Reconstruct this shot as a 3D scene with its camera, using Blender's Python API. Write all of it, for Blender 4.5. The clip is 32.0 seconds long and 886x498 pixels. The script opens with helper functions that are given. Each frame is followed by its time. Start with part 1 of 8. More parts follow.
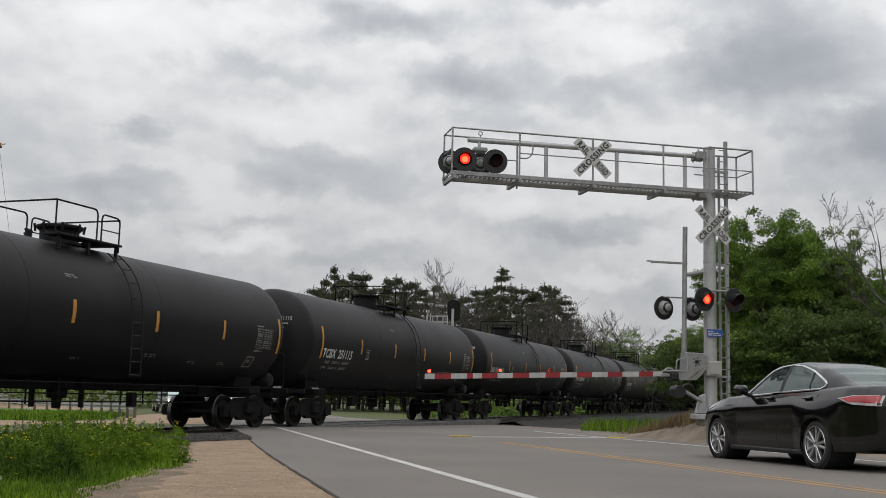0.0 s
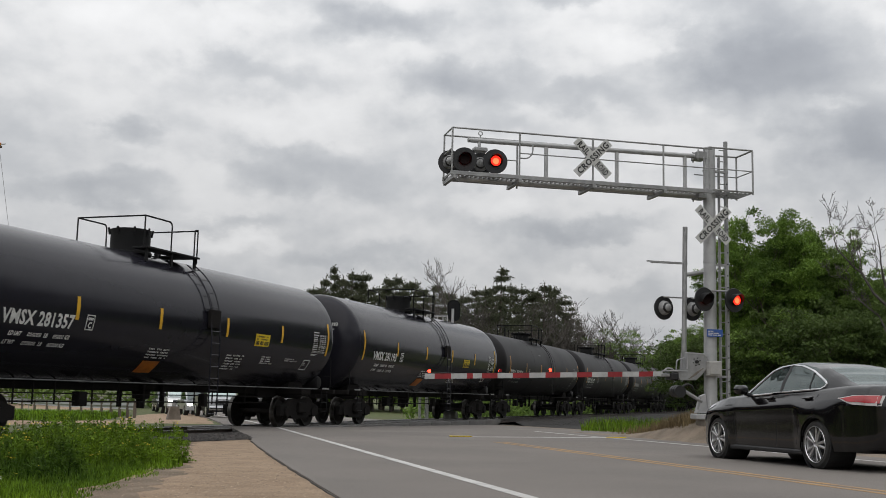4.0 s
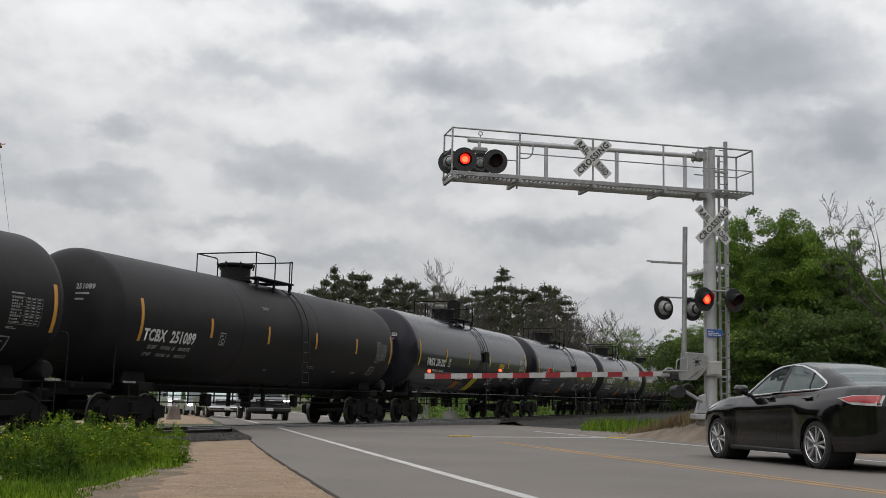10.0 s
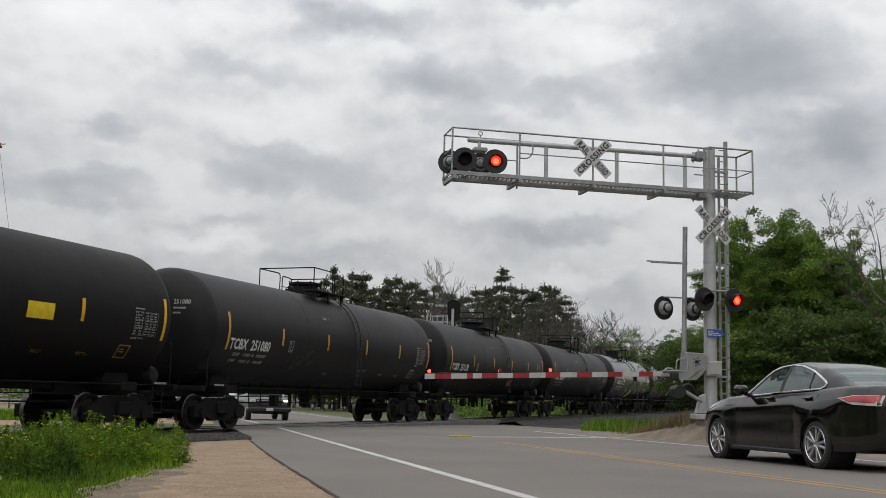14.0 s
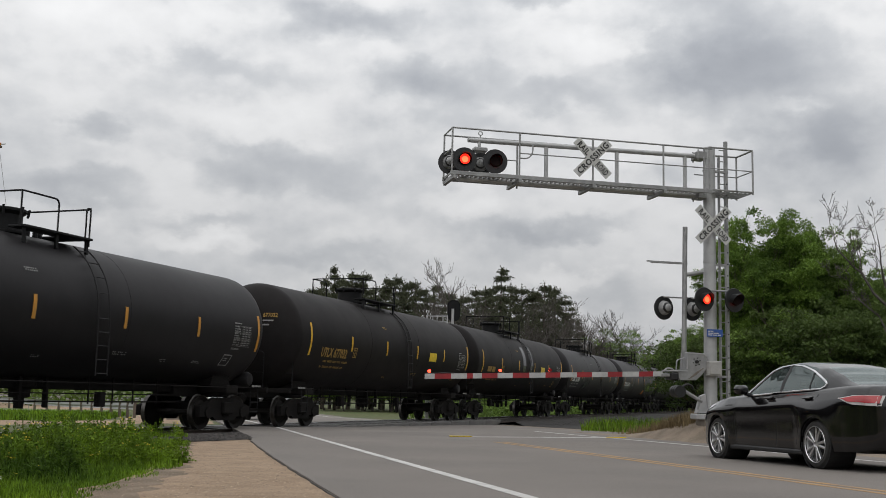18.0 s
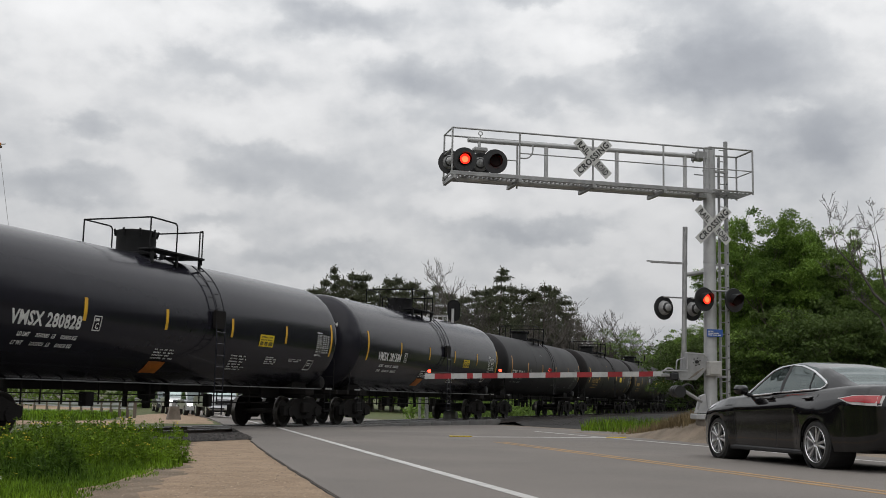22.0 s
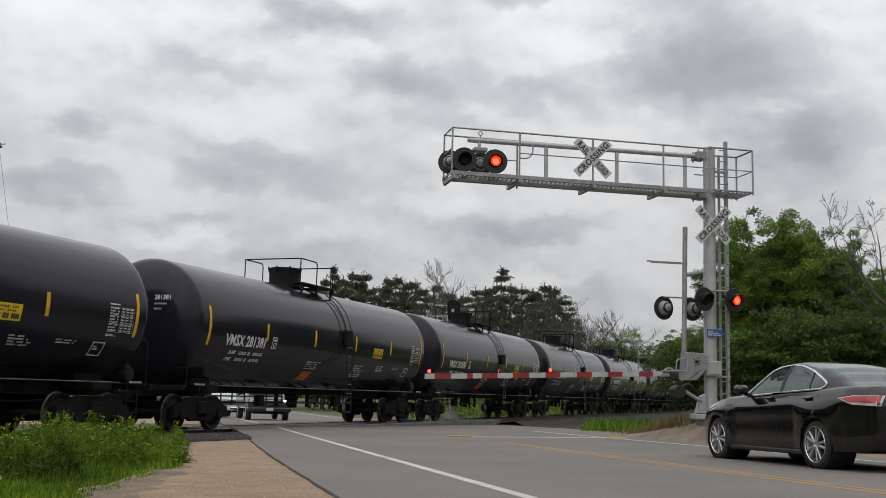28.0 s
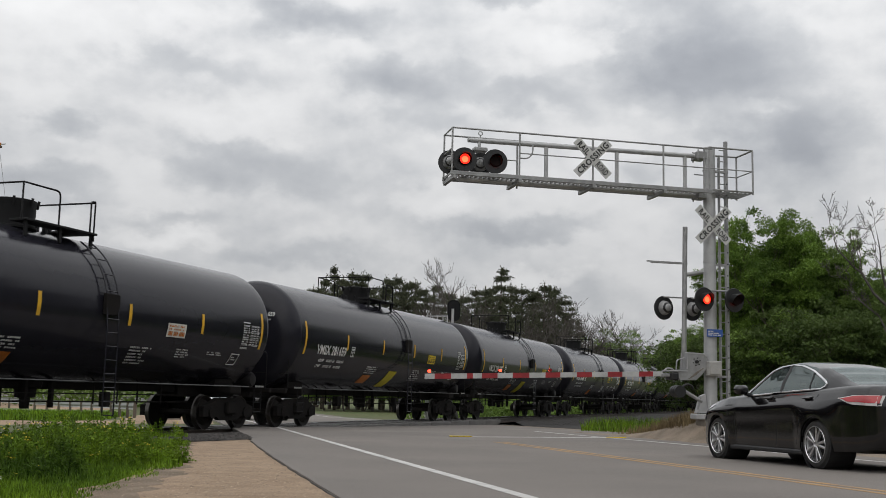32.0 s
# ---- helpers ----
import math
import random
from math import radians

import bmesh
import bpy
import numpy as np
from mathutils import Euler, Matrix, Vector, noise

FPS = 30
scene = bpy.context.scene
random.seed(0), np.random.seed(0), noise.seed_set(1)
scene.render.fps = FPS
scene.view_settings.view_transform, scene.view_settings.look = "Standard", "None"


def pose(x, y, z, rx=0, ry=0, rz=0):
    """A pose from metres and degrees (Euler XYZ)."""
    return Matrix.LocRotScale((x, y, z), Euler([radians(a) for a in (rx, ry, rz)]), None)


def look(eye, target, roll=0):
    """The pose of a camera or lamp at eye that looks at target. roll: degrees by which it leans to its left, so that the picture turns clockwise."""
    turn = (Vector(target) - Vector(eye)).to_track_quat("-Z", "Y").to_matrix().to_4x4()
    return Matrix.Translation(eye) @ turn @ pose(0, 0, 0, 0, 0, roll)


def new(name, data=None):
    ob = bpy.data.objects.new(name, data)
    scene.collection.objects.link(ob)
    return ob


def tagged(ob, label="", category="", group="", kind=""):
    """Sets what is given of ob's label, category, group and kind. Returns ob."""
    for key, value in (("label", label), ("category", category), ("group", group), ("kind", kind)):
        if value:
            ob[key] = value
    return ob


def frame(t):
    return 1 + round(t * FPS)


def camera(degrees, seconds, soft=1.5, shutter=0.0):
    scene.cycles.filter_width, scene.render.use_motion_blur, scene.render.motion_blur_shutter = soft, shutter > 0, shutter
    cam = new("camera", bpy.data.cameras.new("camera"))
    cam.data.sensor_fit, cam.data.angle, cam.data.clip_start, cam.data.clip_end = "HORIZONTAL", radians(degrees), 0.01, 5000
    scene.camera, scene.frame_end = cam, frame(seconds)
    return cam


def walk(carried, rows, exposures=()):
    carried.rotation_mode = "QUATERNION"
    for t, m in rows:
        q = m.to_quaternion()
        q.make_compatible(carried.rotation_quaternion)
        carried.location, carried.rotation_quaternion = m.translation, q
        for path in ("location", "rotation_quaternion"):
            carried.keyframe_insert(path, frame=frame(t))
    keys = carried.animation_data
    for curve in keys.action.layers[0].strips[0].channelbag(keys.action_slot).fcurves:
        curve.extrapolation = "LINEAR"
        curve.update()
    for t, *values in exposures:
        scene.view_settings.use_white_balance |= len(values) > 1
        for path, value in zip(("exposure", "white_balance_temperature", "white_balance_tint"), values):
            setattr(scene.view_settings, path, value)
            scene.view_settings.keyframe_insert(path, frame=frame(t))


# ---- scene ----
# The camera stands still on its tripod beside the road; metres, rail head at z = 0.
EYE = (0.0, 0.0, 1.035)
PITCH, ROLL, FOV = 7.8, 1.393, 44.75
cam = camera(FOV, 32.0, soft=0.7, shutter=0.06)
_p = radians(PITCH)
STAND = look(EYE, (0.0, math.cos(_p), 1.035 + math.sin(_p)), ROLL)
walk(cam, [(0.0, STAND), (32.0, STAND)], exposures=[(0.0, 0.0), (32.0, 0.0)])

# ---- the plan in numbers ----
PSI = radians(19.98)                       # bearing of the track
U = Vector((math.sin(PSI), math.cos(PSI), 0))      # along the track, the way the train goes
N = Vector((-math.cos(PSI), math.sin(PSI), 0))     # across it, away from the camera
TRACK_D = 16.764                           # camera to the track's centre line
TRACK_RZ = 90 - 19.98
TA = radians(-13.4)                        # bearing of the road
RD = Vector((math.sin(TA), math.cos(TA), 0))
RR = Vector((math.cos(TA), -math.sin(TA), 0))      # to the road's right
ROAD_RZ = 13.4


def track(s, off, z):
    """s along the track, off towards the camera."""
    return U * s + N * (TRACK_D - off) + Vector((0, 0, z))


def road_z(a):
    """height of the road's surface at a metres along it"""
    if a < 33:
        return 0.009 * (33 - max(a, -20))
    return -0.014 * min(a - 33, 45)


def road(a, l, dz=0.0):
    """a point of the road: a along it, l to the right of the camera's line; beyond the crossing it bends left"""
    p = RD * a + RR * (l - 0.0000105 * max(0, a - 40) ** 3)
    return Vector((p.x, p.y, road_z(a) + dz))


def smooth(e0, e1, x):
    t = min(1, max(0, (x - e0) / (e1 - e0)))
    return t * t * (3 - 2 * t)


def ground_z(x, y):
    a = RD.x * x + RD.y * y
    l = RR.x * x + RR.y * y
    s = U.x * x + U.y * y
    off = TRACK_D - (N.x * x + N.y * y)
    z = road_z(a) - 0.05
    on_road = smooth(-3.0, -0.7, l) * (1 - smooth(11.5, 14.5, l))
    # verges lie a little lower than the road
    z -= 0.10 * (1 - on_road) * smooth(6, 16, a)
    # the ballast's shoulder
    ridge = 1 - smooth(1.9, 3.8, abs(off))
    z = z * (1 - ridge) + (-0.26) * ridge
    # mound round the mast
    d2 = (a - 25.6) ** 2 / 7.0 + (l - 13.6) ** 2 / 2.2
    z += 0.62 * math.exp(-d2) * smooth(12.0, 12.8, l)
    # a bank behind the mast
    if l > 13:
        z += 0.5 * smooth(13.5, 18, l) * smooth(30, 18, a)
    n = noise.noise(Vector((x * 0.35, y * 0.35, 0.3)))
    z += 0.05 * n * (1 - on_road) * (1 - ridge)
    return z


# ---- sky, sun and exposure ----
def math_node(nt, op, a, b=None, clamp=False):
    n = nt.nodes.new("ShaderNodeMath")
    n.operation, n.use_clamp = op, clamp
    for i, v in enumerate((a, b)):
        if v is None:
            continue
        if isinstance(v, (int, float)):
            n.inputs[i].default_value = v
        else:
            nt.links.new(v, n.inputs[i])
    return n.outputs[0]


def ramp_node(nt, fac, stops):
    n = nt.nodes.new("ShaderNodeValToRGB")
    el = n.color_ramp.elements
    while len(el) < len(stops):
        el.new(0.5)
    for e, (p, c) in zip(el, stops):
        e.position = p
        e.color = (*c, 1) if len(c) == 3 else c
    nt.links.new(fac, n.inputs[0])
    return n.outputs[0]


def noise_node(nt, vec, scale, detail=4.0, rough=0.55, distortion=0.0):
    n = nt.nodes.new("ShaderNodeTexNoise")
    n.inputs["Scale"].default_value, n.inputs["Detail"].default_value = scale, detail
    n.inputs["Roughness"].default_value, n.inputs["Distortion"].default_value = rough, distortion
    if vec is not None:
        nt.links.new(vec, n.inputs["Vector"])
    return n.outputs["Fac"]


# dark cloud banks: bearing, elevation, half width, half height in degrees, weight
BANKS = [(-16.3, 13.2, 1.8, 1.0, 0.55), (-6.6, 11.9, 5.2, 1.5, 0.62), (1.8, 16.6, 4.4, 1.5, 0.75), (8.2, 16.2, 3.2, 1.0, 0.5),
         (-3.4, 19.6, 3.4, 1.1, 0.7), (18.0, 17.4, 5.4, 2.8, 1.0), (22.0, 13.5, 3.8, 2.6, 0.8), (-15.5, 18.6, 6.0, 2.2, -0.45), (2.8, 14.4, 4.6, 1.1, 0.35), (16.5, 20.5, 4.0, 1.6, 0.4), (7.5, 9.2, 5.2, 0.8, 0.55),
         (-17.5, 10.0, 4.6, 0.9, 0.5), (-11.0, 9.0, 4.4, 0.6, 0.35), (-20.5, 20.4, 3.0, 0.8, 0.5), (7.0, 20.8, 2.4, 0.7, 0.55),
         (-4.0, 7.2, 5.0, 0.7, 0.3), (13.5, 12.4, 3.2, 0.9, 0.3), (-9.5, 16.8, 4.5, 0.8, 0.25),
         (-10.5, 7.9, 2.6, 0.5, -0.4), (3.0, 10.6, 2.4, 0.9, -0.35), (9.0, 6.6, 3.4, 0.7, -0.4), (20.6, 15.2, 1.6, 0.6, -0.45), (-9.0, 14.4, 5.0, 1.2, -0.3), (10.5, 18.8, 3.4, 1.0, -0.35)]


def cloud_colour(nt, vec):
    """Overcast sky by direction: torn stratocumulus, whiter gaps, darker flat bases."""
    sep = nt.nodes.new("ShaderNodeSeparateXYZ")
    nt.links.new(vec, sep.inputs[0])
    x, y, z = sep.outputs
    az = math_node(nt, "MULTIPLY", math_node(nt, "ARCTAN2", x, y), 57.2958)
    el = math_node(nt, "MULTIPLY", math_node(nt, "ARCSINE", z), 57.2958)
    comb = nt.nodes.new("ShaderNodeCombineXYZ")
    nt.links.new(az, comb.inputs[0])
    nt.links.new(math_node(nt, "MULTIPLY", el, 1.4), comb.inputs[1])
    p = comb.outputs[0]
    # torn outlines
    warp = nt.nodes.new("ShaderNodeTexNoise")
    warp.inputs["Scale"].default_value, warp.inputs["Detail"].default_value, warp.inputs["Roughness"].default_value = 0.20, 8.0, 0.56
    nt.links.new(p, warp.inputs["Vector"])
    ws = nt.nodes.new("ShaderNodeSeparateXYZ")
    nt.links.new(warp.outputs["Color"], ws.inputs[0])
    azw = math_node(nt, "ADD", az, math_node(nt, "MULTIPLY", math_node(nt, "SUBTRACT", ws.outputs[0], 0.5), 8.0))
    elw = math_node(nt, "ADD", el, math_node(nt, "MULTIPLY", math_node(nt, "SUBTRACT", ws.outputs[1], 0.5), 4.6))
    big = noise_node(nt, p, 0.10, 7.0, 0.5, 0.0)
    fine = noise_node(nt, p, 0.30, 8.0, 0.58, 0.0)
    dark = math_node(nt, "ADD", math_node(nt, "MULTIPLY", math_node(nt, "SUBTRACT", big, 0.5), 1.25),
                     math_node(nt, "MULTIPLY", math_node(nt, "SUBTRACT", fine, 0.5), 0.32))
    # lit upper rims and shaded bases of the heaps
    up = nt.nodes.new("ShaderNodeVectorMath")
    up.operation = "ADD"
    up.inputs[1].default_value = (0.25, 0.9, 0.0)
    nt.links.new(p, up.inputs[0])
    relief = math_node(nt, "SUBTRACT", noise_node(nt, up.outputs[0], 0.16, 8.0, 0.5, 0.0), noise_node(nt, p, 0.16, 8.0, 0.5, 0.0))
    dark = math_node(nt, "ADD", dark, math_node(nt, "MULTIPLY", relief, 1.25))
    for b, e, w, hgt, k in BANKS:
        dx = math_node(nt, "DIVIDE", math_node(nt, "SUBTRACT", azw, b), w)
        dy = math_node(nt, "DIVIDE", math_node(nt, "SUBTRACT", elw, e), hgt)
        r2 = math_node(nt, "ADD", math_node(nt, "MULTIPLY", dx, dx), math_node(nt, "MULTIPLY", dy, dy))
        g = math_node(nt, "SUBTRACT", 1.0, math_node(nt, "MULTIPLY", r2, 0.62), True)
        g = math_node(nt, "MULTIPLY", math_node(nt, "MULTIPLY", g, g), k)
        dark = math_node(nt, "ADD", dark, g)
    dark = math_node(nt, "ADD", math_node(nt, "MULTIPLY", dark, 0.55), 0.285, True)
    tone = ramp_node(nt, dark, [(0.0, (0.88, 0.885, 0.895)), (0.22, (0.775, 0.782, 0.795)), (0.40, (0.60, 0.618, 0.644)),
                                (0.72, (0.43, 0.452, 0.49)), (1.0, (0.34, 0.36, 0.40))])
    # an overcast sky is brighter towards the zenith
    low = math_node(nt, "MINIMUM", math_node(nt, "ADD", 0.66, math_node(nt, "MULTIPLY", z, 1.25)), 1.13)
    lift = math_node(nt, "ADD", math_node(nt, "ADD", low, math_node(nt, "MULTIPLY", math_node(nt, "SUBTRACT", z, 0.38, True), 0.42)),
                     math_node(nt, "MULTIPLY", math_node(nt, "SUBTRACT", z, 0.40, True), 0.8))
    mul = nt.nodes.new("ShaderNodeVectorMath")
    mul.operation = "SCALE"
    nt.links.new(tone, mul.inputs[0])
    nt.links.new(lift, mul.inputs[3])
    return mul.outputs[0]


world = bpy.data.worlds.new("overcast")
scene.world = world
world.use_nodes = True
wt = world.node_tree
wt.nodes.clear()
w_out = wt.nodes.new("ShaderNodeOutputWorld")
w_bg = wt.nodes.new("ShaderNodeBackground")
w_sky = wt.nodes.new("ShaderNodeTexSky")
w_sky.sky_type, w_sky.sun_disc = "NISHITA", False
SUN_EL, SUN_ROT = 52.0, 205.0
w_sky.sun_elevation, w_sky.sun_rotation = radians(SUN_EL), radians(SUN_ROT)
w_co = wt.nodes.new("ShaderNodeTexCoord")
w_mul = wt.nodes.new("ShaderNodeVectorMath")
w_mul.operation = "SCALE"
w_mul.inputs[3].default_value = 0.06
wt.links.new(w_sky.outputs[0], w_mul.inputs[0])
w_mix = wt.nodes.new("ShaderNodeMixRGB")
w_mix.inputs[0].default_value = 0.93
wt.links.new(w_mul.outputs[0], w_mix.inputs[1])
wt.links.new(cloud_colour(wt, w_co.outputs["Generated"]), w_mix.inputs[2])
wt.links.new(w_mix.outputs[0], w_bg.inputs[0])
w_bg.inputs[1].default_value = 1.0
wt.links.new(w_bg.outputs[0], w_out.inputs[0])

sun = new("sun", bpy.data.lights.new("sun", "SUN"))
sun.data.energy, sun.data.angle, sun.data.color = 0.6, radians(80), (1.0, 0.96, 0.9)
_e, _r = radians(SUN_EL), radians(SUN_ROT)
sun_from = Vector((math.sin(_r) * math.cos(_e), math.cos(_r) * math.cos(_e), math.sin(_e)))
sun.matrix_world = look(sun_from * 100, (0, 0, 0))


# ---- materials ----
MATS = {}


def material(name, colour, rough=0.6, metal=0.0, second=None, scale=3.0, fine=40.0, grain=0.12, bump=0.0, bump_scale=60.0,
             emit=0.0, coat=0.0, spec=0.5, island=0.0, stops=(0.35, 0.68), detail=5.0, rough_var=0.0, stretch=None):
    """Principled surface with variation at two scales, in world-size object coordinates."""
    if name in MATS:
        return MATS[name]
    m = bpy.data.materials.new(name)
    m.use_nodes = True
    nt = m.node_tree
    b = nt.nodes["Principled BSDF"]
    co = nt.nodes.new("ShaderNodeTexCoord").outputs["Object"]
    if stretch:
        mp = nt.nodes.new("ShaderNodeMapping")
        mp.inputs["Scale"].default_value = stretch
        nt.links.new(co, mp.inputs[0])
        co = mp.outputs[0]
    second = second or tuple(c * 0.7 for c in colour)
    large = noise_node(nt, co, scale, detail)
    col = ramp_node(nt, large, [(stops[0], second), (stops[1], colour)])
    small = noise_node(nt, co, fine, 3.0, 0.6)
    val = math_node(nt, "ADD", 1.0 - grain, math_node(nt, "MULTIPLY", small, 2 * grain))
    if island:
        info = nt.nodes.new("ShaderNodeNewGeometry").outputs["Random Per Island"]
        ob = nt.nodes.new("ShaderNodeObjectInfo").outputs["Random"]
        both = math_node(nt, "FRACT", math_node(nt, "ADD", info, ob))
        val = math_node(nt, "MULTIPLY", val, math_node(nt, "ADD", 1 - island, math_node(nt, "MULTIPLY", both, 2 * island)))
    sc = nt.nodes.new("ShaderNodeVectorMath")
    sc.operation = "SCALE"
    nt.links.new(col, sc.inputs[0])
    nt.links.new(val, sc.inputs[3])
    nt.links.new(sc.outputs[0], b.inputs["Base Color"])
    b.inputs["Metallic"].default_value = metal
    b.inputs["Specular IOR Level"].default_value = spec
    b.inputs["Coat Weight"].default_value = coat
    b.inputs["Coat Roughness"].default_value = 0.06
    if rough_var:
        rv = math_node(nt, "ADD", rough - rough_var, math_node(nt, "MULTIPLY", large, 2 * rough_var))
        nt.links.new(rv, b.inputs["Roughness"])
    else:
        b.inputs["Roughness"].default_value = rough
    if bump:
        bn = nt.nodes.new("ShaderNodeBump")
        bn.inputs["Strength"].default_value, bn.inputs["Distance"].default_value = bump, 0.02
        nt.links.new(noise_node(nt, co, bump_scale, 4.0, 0.6), bn.inputs["Height"])
        nt.links.new(bn.outputs[0], b.inputs["Normal"])
    if emit:
        nt.links.new(sc.outputs[0], b.inputs["Emission Color"])
        b.inputs["Emission Strength"].default_value = emit
    MATS[name] = m
    return m


def leaf_material(name, light, dark, spread=0.35, scale=0.5, stops=(0.35, 0.68)):
    if name in MATS:
        return MATS[name]
    m = material(name, light, 0.62, second=dark, scale=scale, fine=8.0, grain=0.15, island=spread, spec=0.12, stops=stops)
    nt = m.node_tree
    b = nt.nodes["Principled BSDF"]
    tr = nt.nodes.new("ShaderNodeBsdfTranslucent")
    nt.links.new(b.inputs["Base Color"].links[0].from_socket, tr.inputs[0])
    mx = nt.nodes.new("ShaderNodeMixShader")
    mx.inputs[0].default_value = 0.3
    out = nt.nodes["Material Output"]
    nt.links.new(b.outputs[0], mx.inputs[1])
    nt.links.new(tr.outputs[0], mx.inputs[2])
    nt.links.new(mx.outputs[0], out.inputs[0])
    return m


M_ASPHALT = material("asphalt", (0.180, 0.160, 0.143), 0.9, second=(0.138, 0.123, 0.110), scale=0.3, fine=55, grain=0.2, bump=0.3, bump_scale=140, rough_var=0.06)
M_ASPHALT_EDGE = material("asphalt_edge", (0.085, 0.078, 0.072), 0.95, scale=3, fine=40, grain=0.25, bump=0.5)
M_GRAVEL = material("gravel", (0.345, 0.247, 0.164), 0.95, second=(0.25, 0.175, 0.112), scale=2.6, fine=42, grain=0.55, detail=9.0, bump=1.0, bump_scale=55)
M_SOIL = material("bare_soil", (0.22, 0.168, 0.118), 0.95, second=(0.12, 0.088, 0.058), scale=2.2, fine=34, grain=0.4, bump=1.0, bump_scale=34)
M_SAND = material("sand", (0.27, 0.215, 0.16), 0.95, second=(0.16, 0.125, 0.092), scale=1.6, fine=34, grain=0.34, bump=0.9, bump_scale=45)
M_PEBBLE = material("pebble", (0.36, 0.28, 0.205), 0.9, second=(0.26, 0.195, 0.14), scale=8, fine=60, grain=0.1, island=0.42)
M_BALLAST = material("ballast", (0.042, 0.038, 0.036), 0.95, second=(0.02, 0.0185, 0.017), scale=2.0, fine=20, grain=0.35, bump=1.0, bump_scale=22)
M_BALLAST_STONE = material("ballast_stone", (0.058, 0.051, 0.047), 0.9, second=(0.028, 0.025, 0.023), scale=6, fine=40, grain=0.15, island=0.45)
M_RAIL = material("rail_steel", (0.05, 0.036, 0.029), 0.6, 0.4, second=(0.03, 0.022, 0.018), scale=3, fine=30)
M_RAILTOP = material("rail_top", (0.5, 0.5, 0.5), 0.3, 1.0, scale=3, fine=30)
M_TIE = material("tie_wood", (0.07, 0.055, 0.045), 0.9, second=(0.04, 0.03, 0.026), scale=4, fine=30, bump=0.5, stretch=(1, 8, 8))
M_CROSSPANEL = material("crossing_panel", (0.16, 0.155, 0.15), 0.9, second=(0.11, 0.105, 0.1), scale=1.2, fine=40, bump=0.3)
M_WHITELINE = material("white_line_paint", (0.50, 0.49, 0.47), 0.85, second=(0.33, 0.32, 0.305), scale=2.2, fine=24, grain=0.16, stops=(0.3, 0.58), bump=0.2)
M_YELLOWLINE = material("yellow_line_paint", (0.40, 0.235, 0.085), 0.85, second=(0.26, 0.18, 0.11), scale=1.6, fine=24, grain=0.2, stops=(0.35, 0.65), bump=0.2)
M_GRASSGROUND = material("grass_ground", (0.055, 0.085, 0.018), 0.95, second=(0.085, 0.085, 0.03), scale=0.35, fine=12, grain=0.35, bump=1.0, bump_scale=14)
M_LAWN = material("lawn", (0.15, 0.20, 0.055), 0.95, second=(0.105, 0.15, 0.035), scale=0.5, fine=6, grain=0.3, bump=0.8, bump_scale=9)
M_GRASS = leaf_material("grass_blade", (0.155, 0.255, 0.016), (0.060, 0.112, 0.013), 0.5, 0.9, (0.38, 0.62))
M_WEED = leaf_material("weed_leaf", (0.150, 0.238, 0.018), (0.054, 0.100, 0.013), 0.5, 0.9, (0.38, 0.62))
M_STRAW = leaf_material("dry_grass", (0.26, 0.20, 0.11), (0.15, 0.11, 0.06), 0.35, 0.9)
M_FLOWER = material("yellow_petal", (0.75, 0.62, 0.04), 0.6, second=(0.6, 0.48, 0.03), scale=8, fine=60, island=0.2)
M_CLOVER = material("white_petal", (0.6, 0.58, 0.5), 0.7, scale=8, fine=60, island=0.2)
M_LEAF = leaf_material("broad_leaf", (0.158, 0.252, 0.044), (0.074, 0.126, 0.027), 0.3, 0.5, (0.38, 0.62))
M_LEAFD = leaf_material("dark_leaf", (0.165, 0.25, 0.054), (0.080, 0.125, 0.032), 0.3, 0.5, (0.38, 0.62))
M_NEEDLE = leaf_material("conifer_needle", (0.112, 0.122, 0.072), (0.062, 0.070, 0.045), 0.35, 0.3)
# shade below the grove's crowns, put into the leaf colour
M_LEAF_SHADE = leaf_material("canopy_shade_leaf", (0.105, 0.150, 0.042), (0.052, 0.080, 0.026), 0.3, 0.5)
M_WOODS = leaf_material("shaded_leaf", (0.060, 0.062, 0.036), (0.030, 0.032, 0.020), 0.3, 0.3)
M_BARK = material("bark", (0.13, 0.105, 0.085), 0.95, second=(0.06, 0.048, 0.04), scale=3, fine=25, bump=0.9, bump_scale=18)
M_BAREBARK = material("bare_bark", (0.12, 0.106, 0.094), 0.95, second=(0.065, 0.057, 0.05), scale=3, fine=25, bump=0.6)
# rail cars
M_TANK = material("tank_gloss_black", (0.0182, 0.0178, 0.0238), 0.17, second=(0.0145, 0.0142, 0.0192), scale=0.35, fine=2.5, grain=0.2, rough_var=0.04, spec=0.24, bump=0.02, bump_scale=2)
M_TANK_DULL = material("tank_dull_black", (0.0205, 0.0192, 0.0205), 0.5, second=(0.0165, 0.0154, 0.0165), scale=0.5, fine=3, grain=0.25, rough_var=0.1, spec=0.16, bump=0.04, bump_scale=3)
M_TANK_RUST = material("tank_worn_black", (0.0150, 0.0134, 0.0135), 0.55, second=(0.0165, 0.0140, 0.0132), scale=0.7, fine=3, grain=0.3, rough_var=0.1, spec=0.10, stops=(0.3, 0.55))
M_UNDER = material("underframe_black", (0.0150, 0.0142, 0.0142), 0.8, second=(0.0175, 0.0158, 0.0148), scale=2.5, fine=20, grain=0.25, bump=0.3, spec=0.06)
M_RAILING = material("railing_black", (0.011, 0.011, 0.0118), 0.65, scale=4, fine=30, spec=0.2)
M_WHEEL = material("wheel_steel", (0.0135, 0.0122, 0.0115), 0.65, 0.1, second=(0.012, 0.0095, 0.0078), scale=5, fine=30, spec=0.2)
